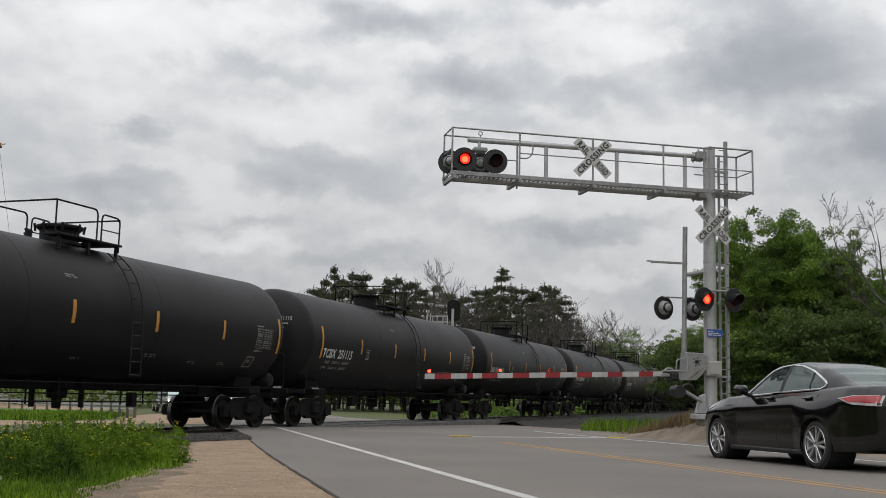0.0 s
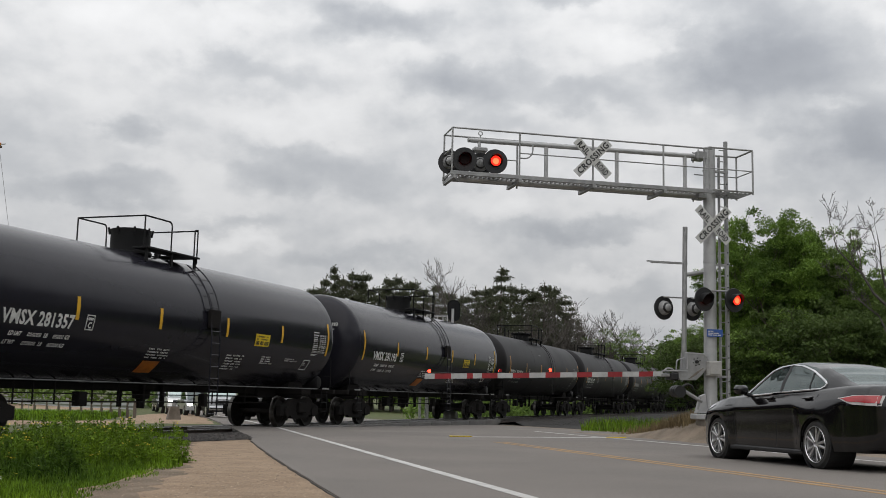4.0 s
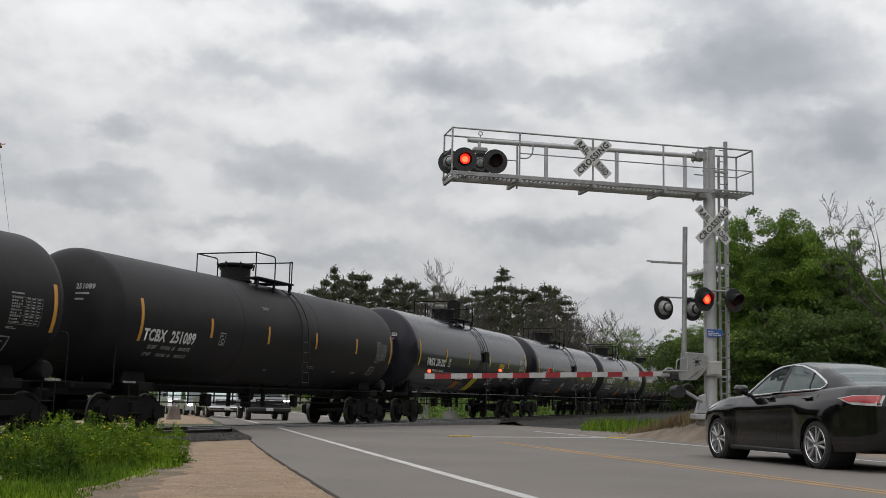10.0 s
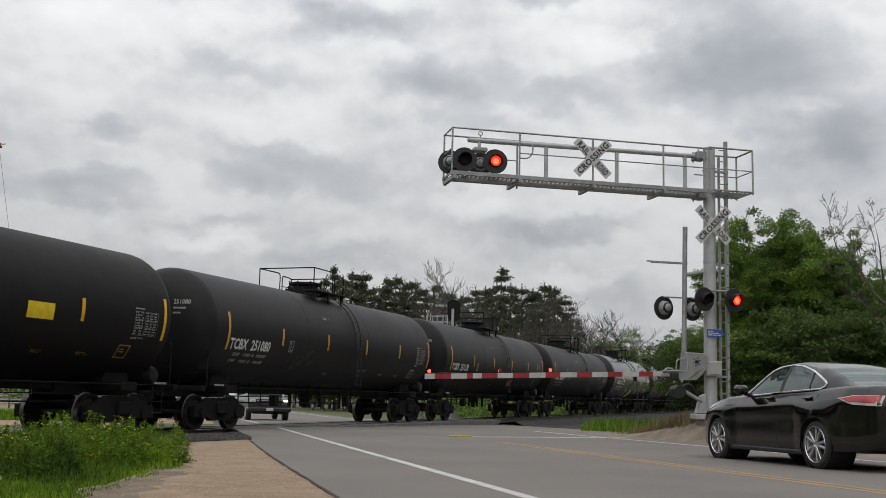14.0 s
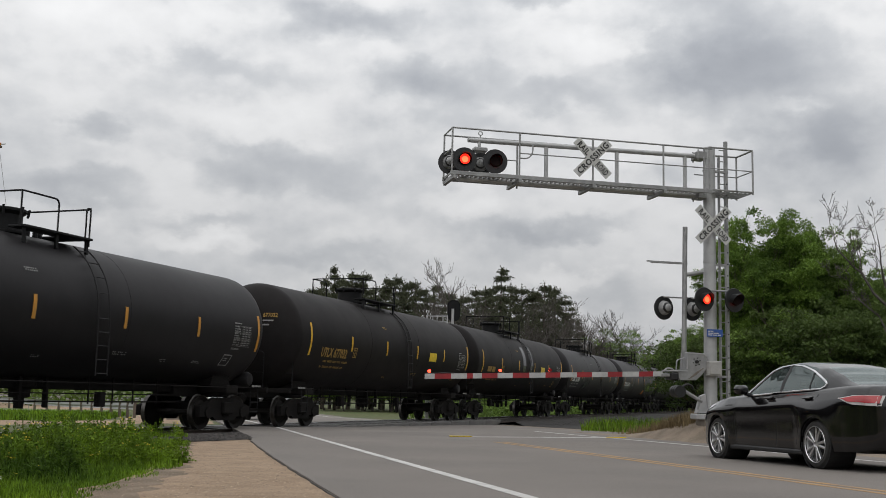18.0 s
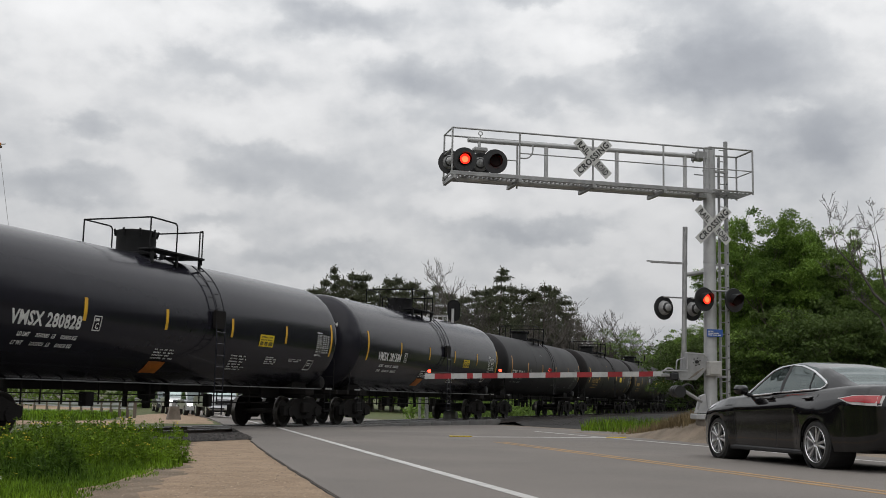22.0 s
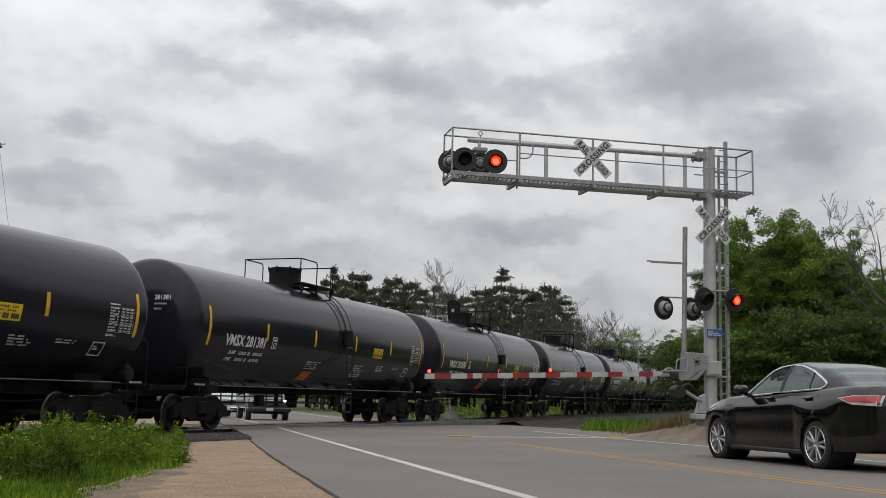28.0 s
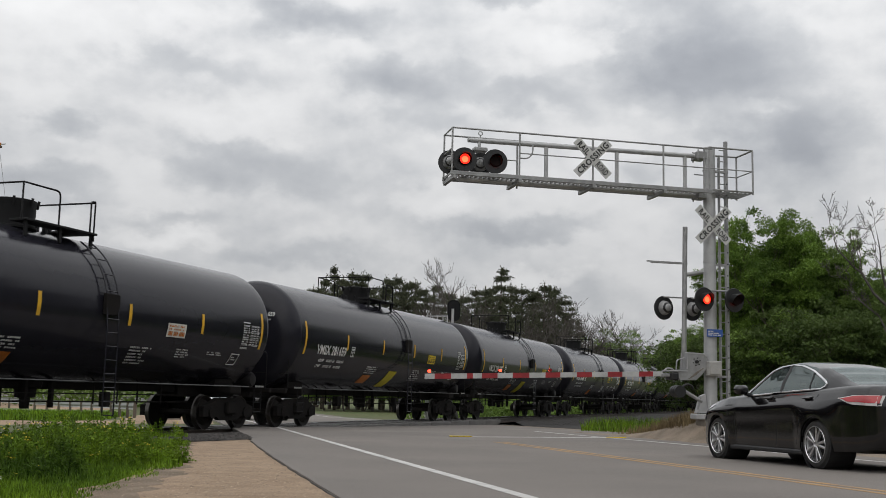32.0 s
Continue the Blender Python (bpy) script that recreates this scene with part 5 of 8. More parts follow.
def cantilever():
    sig = thing("cantilever_signal", pose(MAST.x, MAST.y, 0, 0, 0, ROAD_RZ), "grey steel cantilever crossing signal with red flashing lights", "crossing signal")
    # mast: tapered tube on a flanged base
    mp("mast", lambda bm: (rod(bm, (0.07, 0, 0.72), (0.09, 0, 7.62), 0.168, 0.15, 24), rod(bm, (0.07, 0, 0.66), (0.07, 0, 0.74), 0.34, n=20), [rod(bm, (0.08, 0, z), (0.08, 0, z + 0.035), 0.185 - 0.003 * z, n=24) for z in (4.6, 7.0)]), M_ALU, sig, "pale grey tubular mast", None, 40)
    mp("foundation", lambda bm: box(bm, (-0.22, -0.28, 0.2), (0.36, 0.28, 0.665), None, 0.05), M_DIRTYCONC, sig, "concrete foundation block")
    for k in range(6):
        a = k * math.pi / 3
        mp("anchor_bolt", lambda bm: rod(bm, (0.07 + 0.29 * math.cos(a), 0.29 * math.sin(a), 0.70), (0.07 + 0.29 * math.cos(a), 0.29 * math.sin(a), 0.84), 0.022, n=6), M_GALV, sig)
    mp("base_flange", lambda bm: [prism(bm, [(0.2, 0.74), (0.36, 0.74), (0.2, 1.1)], -0.012, 0.012, pose(0.07, 0, 0, 0, 0, 60 * k)) for k in range(6)], M_ALU, sig)
    FR, BK = -0.42, 0.42           # front and back of the walkway
    ZT, ZM, ZB = 7.49, 6.98, 6.43
    # walkway: two channels, cross bearers, grating
    for y in (FR, BK):
        mp("walkway_channel", lambda bm: box(bm, (-6.93, y - 0.03, ZB - 0.10), (-0.05, y + 0.03, ZB), None, 0.008), M_GALV, sig)
    for k in range(59):
        mesh_part("grating_bar", once("grating_bar", lambda bm: box(bm, (0, FR + 0.03, ZB - 0.055), (0.03, BK - 0.03, ZB - 0.01))), M_GALV, sig, at=Matrix.Translation((-6.9 + 0.115 * k, 0, 0)))
    for x in (-6.85, -5.2, -3.29, -1.39):
        mp("bearer", lambda bm: box(bm, (x - 0.04, FR - 0.1, ZB - 0.2), (x + 0.04, BK + 0.1, ZB - 0.1), None, 0.008), M_GALV, sig)
    mp("lower_beam", lambda bm: pipe(bm, [(-6.6, 0.1, 6.36), (0.0, 0.1, 6.36)], 0.075, 12), M_ALU, sig, None or "", None, 40)
    mp("upper_beam", lambda bm: pipe(bm, [(-6.38, 0.1, 7.34), (-0.02, 0.1, 7.40)], 0.062, 12), M_ALU, sig, "", None, 40)
    for x in (-4.34, -2.44, -0.55):
        mp("strut", lambda bm: pipe(bm, [(x, 0.1, 6.40), (x, 0.1, 7.36)], 0.05, 10), M_ALU, sig, "", None, 40)
    for z, x in ((7.40, -0.12), (6.36, -0.12)):
        mp("clamp", lambda bm: (box(bm, (x - 0.16, -0.1, z - 0.1), (x + 0.14, 0.3, z + 0.1), None, 0.02), [rod(bm, (x - 0.12, yy, z - 0.14), (x - 0.12, yy, z + 0.14), 0.02, n=6) for yy in (-0.05, 0.25)]), M_GALV, sig)
    # railing: front, back and end
    for y in (FR, BK):
        wire_rail(sig, [(-6.90, y, ZT), (-0.05, y, ZT)])
        wire_rail(sig, [(-5.20, y, ZM), (-0.05, y, ZM)] if y < 0 else [(-6.90, y, ZM), (-5.0, y, ZM)], 0.016)
        for x in (-6.90, -5.20, -3.29, -1.39, -0.26) if y < 0 else (-6.90, -5.0):
            mp("post", lambda bm: pipe(bm, [(x, y, ZB - 0.16), (x, y, ZT)], 0.024, 6), M_GALV, sig)
    for z in (ZT, ZM):
        wire_rail(sig, [(-6.90, FR, z), (-6.90, BK, z)], 0.02)
    wire_rail(sig, arc_pts([(-5.20, FR, 6.86), (-4.98, FR, 6.86), (-4.86, FR, 7.0), (-4.86, FR, 7.24)], 0.1), 0.018)
    # cage behind the mast's top
    for z in (ZT + 0.04, ZM, ZB):
        wire_rail(sig, [(-0.12, FR, z), (1.10, FR, z)], 0.024 if z != ZM else 0.016)
        wire_rail(sig, [(1.10, FR, z), (1.10, BK, z)], 0.024 if z != ZM else 0.016)
        wire_rail(sig, [(-0.12, BK, z), (1.10, BK, z)], 0.024 if z != ZM else 0.016)
    for x, y in ((-0.12, FR), (1.10, FR), (1.10, BK), (0.8, BK)):
        mp("post", lambda bm: pipe(bm, [(x, y, ZB - 0.06), (x, y, ZT + 0.04)], 0.024, 6), M_GALV, sig)
    for k in range(9):
        mp("floor_bar", lambda bm: box(bm, (0.10 + 0.115 * k, FR + 0.03, ZB - 0.055), (0.10 + 0.115 * k + 0.03, BK - 0.03, ZB - 0.01)), M_GALV, sig)
    # ladder up the mast's right side
    for x in (0.36, 0.56):
        mp("ladder_stile", lambda bm: box(bm, (x - (0.016 if x < 0.4 else 0.038), -0.05, 0.8), (x + (0.016 if x < 0.4 else 0.038), 0.05, 7.82 if x > 0.4 else 7.4), None, 0.006), M_GALV, sig)
    for k in range(23):
        mp("rung", lambda bm: rod(bm, (0.37, 0, 0.98 + 0.30 * k), (0.55, 0, 0.98 + 0.30 * k), 0.014, n=6), M_GALV, sig)
    for k in range(20):
        mp("bolt", lambda bm: rod(bm, (0.56, -0.062, 0.98 + 0.30 * k), (0.56, -0.048, 0.98 + 0.30 * k), 0.018, n=8), M_LAMPBLACK, sig)
    for z in (1.7, 4.55, 7.0):
        mp("ladder_bracket", lambda bm: box(bm, (0.2, -0.03, z - 0.03), (0.62, 0.03, z + 0.03), None, 0.004), M_GALV, sig)
    # lamps on the arm, a junction box and an eye bolt
    mp("junction_box", lambda bm: (box(bm, (-6.28, -0.12, 7.02), (-5.92, 0.1, 7.14), None, 0.03), pipe(bm, [(-6.1, 0, 7.1), (-6.1, 0.08, 7.3)], 0.04)), M_GALV, sig)
    mp("eye_bolt", lambda bm: (pipe(bm, [(-6.06 + 0.05 * math.cos(t * 0.5236), 0.1, 7.53 + 0.05 * math.sin(t * 0.5236)) for t in range(13)], 0.012), pipe(bm, [(-6.06, 0.1, 7.38), (-6.06, 0.1, 7.48)], 0.012)), M_GALV, sig)
    flasher(sig, -6.53, -0.18, 6.77, -6, 0)
    flasher(sig, -5.75, -0.18, 6.78, -6, 1)
    # a second pair that faces the other way
    flasher(sig, -6.75, 0.36, 6.80, 168, None)
    flasher(sig, -5.98, 0.36, 6.80, 168, None)
    # lamps on the mast
    mp("lamp_arm", lambda bm: pipe(bm, [(-0.25, -0.24, 3.86), (0.62, -0.24, 3.86)], 0.025), M_GALV, sig)
    flasher(sig, -0.25, -0.32, 3.62, 14, 0)
    flasher(sig, 0.58, -0.32, 3.63, 14, 1)
    mp("lamp_arm", lambda bm: pipe(bm, [(-1.1, 0.36, 3.7), (0.0, 0.36, 3.7)], 0.022), M_GALV, sig)
    flasher(sig, -1.03, 0.36, 3.42, 196, None)
    flasher(sig, -0.24, 0.36, 3.42, 196, None)
    crossbuck(sig, -3.32, FR - 0.05, 6.99)
    crossbuck(sig, 0.06, -0.24, 5.55)
    mp("sign_bracket", lambda bm: [pipe(bm, [(-3.32, FR - 0.04, z), (-3.32, 0.1, z)], 0.02) for z in (6.9, 7.1)], M_GALV, sig)
    pl = mp("notice_plate", lambda bm: box(bm, (-0.13, -0.235, 2.69), (0.30, -0.22, 2.88), None, 0.003), M_SIGNBLUE, sig, "small blue notice plate")
    bm = bmesh.new()
    bars(bm, -0.10, 2.72, 0.37, 0.14, 3, random.Random(2), 0.45)
    me_ = flat_mesh_from(bm)
    me_.transform(pose(0, -0.238, 0, 90, 0, 0))
    mesh_part("notice_lettering", me_, M_SIGNWHITE, pl)
    mp("control_box", lambda bm: (box(bm, (-0.15, -0.34, 1.70), (0.22, -0.16, 2.08), None, 0.02), box(bm, (-0.12, -0.36, 1.74), (0.19, -0.34, 2.04), None, 0.008)), M_CONCRETE, sig, "beige metal control box")
    # conduit post beside the mast
    mp("conduit_post", lambda bm: pipe(bm, [(-0.66, 0.0, 1.84), (-0.60, 0.0, 5.49)], 0.062, 12), M_GALV, sig, "", None, 40)
    mp("conduit_arm", lambda bm: pipe(bm, [(-0.62, 0.0, 4.25), (-0.12, 0.0, 4.35)], 0.055, 10), M_GALV, sig, "", None, 40)
    mp("cross_arm", lambda bm: (box(bm, (-1.55, -0.03, 4.52), (-0.55, 0.03, 4.57), None, 0.006), box(bm, (-1.66, -0.02, 4.545), (-0.6, 0.02, 4.575), None, 0.004)), M_GALV, sig)
    return sig


cantilever()


def gate():
    g = thing("crossing_gate", pose(MAST.x, MAST.y, 0, 0, 0, ROAD_RZ), "lowered crossing gate with a red-and-white arm and red lamps", "crossing gate")
    mp("gate_mechanism", lambda bm: prism(bm, [(-0.68, 2.27), (-0.62, 2.29), (-0.22, 2.26), (-0.13, 2.20), (-0.13, 1.90), (-0.30, 1.70), (-0.44, 1.59), (-0.86, 1.59), (-0.92, 1.66), (-0.92, 1.84), (-0.72, 1.84)], -0.22, 0.12), M_GALV, g, "grey cast gate-mechanism housing")
    mp("cover_rim", lambda bm: pipe(bm, [(-0.68, -0.225, 1.86), (-0.68, -0.225, 2.26), (-0.22, -0.225, 2.25), (-0.15, -0.225, 2.19)], 0.014, 5), M_ALU, g)
    mp("hub", lambda bm: rod(bm, (-0.42, -0.26, 2.05), (-0.42, -0.215, 2.05), 0.045, n=12), M_LAMPBLACK, g, "dark hub")
    for k in range(6):
        a = k * math.pi / 3 + 0.3
        mp("bolt", lambda bm: rod(bm, (-0.42 + 0.095 * math.cos(a), -0.235, 2.05 + 0.095 * math.sin(a)), (-0.42 + 0.095 * math.cos(a), -0.215, 2.05 + 0.095 * math.sin(a)), 0.017, n=6), M_LAMPBLACK, g)
    for k, (x, z) in enumerate(((-0.42, 1.72), (-0.36, 1.77), (-0.30, 1.82), (-0.24, 1.87))):
        mp("rib", lambda bm: pipe(bm, [(x - 0.22, -0.225, z - 0.10), (x, -0.225, z + 0.02)], 0.012, 5), M_DIRTYCONC, g)
    mp("bracket", lambda bm: box(bm, (-0.2, -0.14, 1.85), (-0.06, 0.06, 2.1), None, 0.01), M_GALV, g)
    mp("counterweight_arm", lambda bm: (pipe(bm, [(-0.86, -0.1, 1.40), (-0.22, -0.1, 1.06)], 0.045, 8), pipe(bm, [(-0.26, -0.1, 1.16), (-0.34, -0.1, 0.86)], 0.03, 8)), M_GALV, g)
    mp("counterweight", lambda bm: ([rod(bm, (-0.86, y, 1.30), (-0.86, y + 0.09, 1.30), 0.15, n=20) for y in (-0.22, -0.10, 0.02)], pipe(bm, [(-0.66 + 0.15 * math.cos(t * 0.3), -0.2, 1.36 + 0.12 * math.sin(t * 0.3)) for t in range(11)], 0.03, 6)), M_LAMPBLACK, g, "black counterweight discs")
    mp("stand", lambda bm: (box(bm, (-0.44, -0.2, 0.62), (0.0, 0.12, 0.76), None, 0.02), prism(bm, [(-0.36, 0.78), (-0.05, 0.78), (-0.12, 1.25), (-0.24, 1.2)], -0.1, 0.05)), M_ALU, g)
    mp("arm_socket", lambda bm: (box(bm, (-1.33, -0.20, 1.655), (-0.90, -0.02, 1.735), None, 0.015), box(bm, (-1.26, -0.24, 1.78), (-0.66, 0.02, 1.825), None, 0.012), [rod(bm, (x, -0.22, 1.70), (x, 0.0, 1.70), 0.03, n=6) for x in (-1.22, -1.0)], pipe(bm, arc_pts([(-1.24, -0.1, 1.80), (-1.18, -0.1, 1.87), (-1.05, -0.1, 1.87), (-0.98, -0.1, 1.82)], 0.04), 0.022), pipe(bm, arc_pts([(-0.92, -0.1, 1.84), (-0.90, -0.1, 2.08), (-0.70, -0.1, 2.14)], 0.06), 0.018)), M_GALV, g)
    mp("arm_block", lambda bm: box(bm, (-1.13, -0.27, 1.585), (-0.92, 0.06, 1.755), None, 0.02), M_LAMPBLACK, g, "black clamp block")
    # the arm in its painted lengths
    edges = [-7.36, -7.13, -6.73, -6.34, -6.19, -5.97, -5.58, -5.20, -4.78, -4.37, -3.99, -3.56, -3.17, -2.76, -2.37, -1.93, -1.56, -1.3]
    cols = "w r w r w r w r w r w r w r w r w".split()

    def arm_z(x):
        return 1.495 + 0.038 * (x + 7.36)
    for (a, b), c in zip(zip(edges, edges[1:]), cols):
        def seg(bm, a=a, b=b):
            h = 0.062
            vs = []
            for x in (a, b):
                vs.append([bm.verts.new((x, y, arm_z(x) + z)) for y, z in ((-0.13, -h), (-0.08, -h), (-0.08, h), (-0.13, h))])
            for k in range(4):
                bm.faces.new((vs[0][k], vs[0][(k + 1) % 4], vs[1][(k + 1) % 4], vs[1][k]))
            bm.faces.new(vs[0][::-1])
            bm.faces.new(vs[1])
        mp("arm_section", seg, M_GATEWHITE if c == "w" else M_GATERED, g, "white arm section" if c == "w" else "red reflective arm section")
    for x, first in ((-7.26, None), (-5.51, 0), (-4.24, 1)):
        z = arm_z(x) + 0.062
        lm = mp("gate_lamp", lambda bm: (box(bm, (-0.06, -0.04, 0.0), (0.06, 0.04, 0.03), None, 0.006), rod(bm, (0, 0.045, 0.085), (0, 0.07, 0.085), 0.065, n=14)), M_LAMPBLACK, g, "small red gate lamp", pose(x, -0.105, z) @ Matrix.Scale(0.68, 4))

        def glow(bm):
            lathe(bm, [(-0.05, 0.0), (-0.045, 0.035), (-0.015, 0.058), (0.0, 0.058)], 14, pose(0, 0, 0, 0, 0, 90))
            for f in bm.faces:
                f.material_index = 0
            rod(bm, (0, 0.0, 0), (0, 0.03, 0), 0.058, n=14)
            for f in bm.faces:
                if f.calc_center_median().y > 0.001:
                    f.material_index = 1
        bm = bmesh.new()
        glow(bm)
        bmesh.ops.recalc_face_normals(bm, faces=bm.faces)
        ob = part("gate_lens", bm, M_GATELAMP_ON, lm, "red gate-lamp lens", pose(0, 0, 0.085))
        ob.data.materials.append(M_GATELAMP_OFF)
        if first is not None:
            FLASHERS.append((ob, first))
    mp("lamp_cable", lambda bm: pipe(bm, [(-7.2, -0.105, arm_z(-7.2) + 0.07), (-6.9, -0.1, arm_z(-6.9) + 0.085), (-6.6, -0.1, arm_z(-6.6) + 0.066)], 0.008, 5), M_LAMPBLACK, g)
    return g


gate()


def wayside_signal():
    """Railway signal beyond the track: a mast with a head, a cage and a splayed base."""
    p = Vector((0.55, 52.0, -0.35))
    sig = thing("railway_signal", pose(p.x, p.y, p.z, 0, 0, TRACK_RZ), "pale grey railway signal mast with a black oval head", "railway signal")
    mp("mast", lambda bm: rod(bm, (0, 0, 0.3), (0, 0, 5.6), 0.075, 0.065, 12), M_ALU, sig, "", None, 40)
    mp("base", lambda bm: prism(bm, [(-0.34, 0), (0.34, 0), (0.12, 0.7), (-0.12, 0.7)], -0.3, 0.3), M_CONCRETE, sig)

    def head(bm):
        out = []
        for k in range(24):
            a_ = 2 * math.pi * k / 24
            out.append((0.31 * math.cos(a_), 5.52 + 0.24 * math.sin(a_) + (0.28 if math.sin(a_) > 0 else -0.28)))
        prism(bm, out, -0.03, 0.03)
    mp("head", head, M_RAILING, sig, "black oval signal head", pose(0.12, 0, 0, 0, 0, -60))
    for z in (5.28, 5.78):
        mp("signal_lamp", lambda bm: lathe(bm, [(0.0, 0.0), (0.0, 0.12), (0.22, 0.11), (0.24, 0.0)], 14, Matrix.Translation((0.12, 0, z)) @ pose(0, 0, 0, 0, 0, 30)), M_LAMPBLACK, sig)
    # cage and platform
    mp("platform", lambda bm: box(bm, (-0.45, 0.1, 4.55), (0.45, 1.2, 4.62), None, 0.01), M_GALV, sig)
    for x in (-0.42, 0.42):
        for z in (4.95, 5.25):
            wire_rail(sig, [(x, 0.1, z), (x, 1.18, z)], 0.024)
        for y in (0.12, 0.65, 1.18):
            mp("post", lambda bm: pipe(bm, [(x, y, 4.6), (x, y, 5.27)], 0.026), M_ALU, sig)
    for z in (4.95, 5.25):
        wire_rail(sig, [(-0.42, 1.18, z), (0.42, 1.18, z)], 0.024)
    for x in (-0.2, 0.2):
        mp("ladder_stile", lambda bm: pipe(bm, [(x, 1.22, 0.0), (x, 1.22, 5.4)], 0.025), M_ALU, sig)
    for k in range(16):
        mp("rung", lambda bm: pipe(bm, [(-0.2, 1.22, 0.4 + 0.3 * k), (0.2, 1.22, 0.4 + 0.3 * k)], 0.013, 5), M_ALU, sig)
    return sig


wayside_signal()


# ---- the black sedan ----
def lerp_profile(pts, x):
    for (x0, y0), (x1, y1) in zip(pts, pts[1:]):
        if x0 <= x <= x1:
            t = (x - x0) / (x1 - x0)
            t2 = t * t * (3 - 2 * t) * 0.35 + t * 0.65
            return y0 + (y1 - y0) * t2
    return pts[0][1] if x < pts[0][0] else pts[-1][1]


TOP = [(-2.56, 0.95), (-2.5, 1.06), (-2.38, 1.11), (-1.9, 1.115), (-1.38, 1.09), (-0.67, 1.06), (0.12, 1.02), (0.58, 1.005), (1.17, 0.985), (1.68, 0.905), (2.05, 0.79), (2.25, 0.66), (2.36, 0.50)]
WIDTH = [(-2.56, 0.60), (-2.50, 0.70), (-2.35, 0.79), (-2.0, 0.87), (-1.39, 0.90), (0.0, 0.905), (1.39, 0.90), (1.8, 0.86), (2.1, 0.76), (2.28, 0.62), (2.36, 0.48)]
BOTTOM = [(-2.56, 0.42), (-2.45, 0.30), (-2.2, 0.24), (-1.0, 0.20), (1.0, 0.19), (2.1, 0.18), (2.3, 0.24), (2.36, 0.34)]
# roof along the middle, and the rail above the side windows
ROOF = [(-1.98, 1.13), (-1.8, 1.19), (-1.5, 1.315), (-1.2, 1.415), (-0.9, 1.475), (-0.5, 1.512), (-0.1, 1.512), (0.2, 1.465), (0.5, 1.34), (0.8, 1.18), (1.05, 1.04), (1.2, 0.99)]
RAIL = [(-1.98, 1.115), (-1.8, 1.155), (-1.5, 1.275), (-1.2, 1.365), (-0.99, 1.405), (-0.7, 1.45), (-0.43, 1.47), (-0.1, 1.445), (0.12, 1.395), (0.35, 1.235), (0.6, 1.04), (0.75, 1.0), (1.2, 0.985)]
# the flank's outline: share of the height, share of the half width
FLANK = [(0.02, 0.955), (0.10, 0.98), (0.25, 0.985), (0.42, 0.985), (0.58, 0.99), (0.70, 0.998), (0.78, 1.0), (0.815, 0.985), (0.88, 0.95), (0.95, 0.915), (1.0, 0.885)]


def flare(x, z):
    """the wings swell round the wheel arches"""
    d = min(abs(x - 1.39), abs(x + 1.39)) / 0.56
    return 0.052 * max(0.0, 1 - d * d) * (1 - smooth(0.76, 0.93, z))


def wheel_parts(parent, x, y, outer, name="wheel"):
    """outer: -1 or 1, the side on which the rim shows."""
    wh = mp(name, lambda bm: lathe(bm, [(-0.10, 0.22), (-0.11, 0.25), (-0.105, 0.295), (-0.07, 0.328), (0.07, 0.328), (0.105, 0.295), (0.11, 0.25), (0.10, 0.22)], 36, pose(0, 0, 0, 0, 0, 90)), M_TYRE, parent, "black tyre with a silver alloy rim", pose(x, y, 0.328), 40)
    s_ = outer

    def rim(bm):
        lathe(bm, [(0.106, 0.252), (0.116, 0.246), (0.10, 0.232), (-0.08, 0.222), (-0.08, 0.25)], 36, pose(0, 0, 0, 0, 0, 90 * s_))
        lathe(bm, [(0.06, 0.0), (0.085, 0.0), (0.085, 0.045), (0.06, 0.055)], 20, pose(0, 0, 0, 0, 0, 90 * s_))
    mp("rim", rim, M_ALLOY, wh, "silver alloy rim", None, 40)
    for k in range(10):
        a = math.pi / 5 * k + (0.10 if k % 2 else -0.10)

        def spoke(bm, a=a):
            m_ = pose(0, 0, 0, 0, 0, 90 * s_) @ pose(0, 0, 0, math.degrees(a), 0, 0)
            box(bm, (0.062, -0.016, 0.03), (0.106, 0.016, 0.24), m_, 0.006)
        mp("spoke", spoke, M_ALLOY, wh)
    mp("brake_disc", lambda bm: lathe(bm, [(0.0, 0.0), (0.0, 0.15), (-0.02, 0.15), (-0.02, 0.0)], 24, pose(0, 0, 0, 0, 0, 90 * s_)), M_DARKPLASTIC, wh)
    return wh


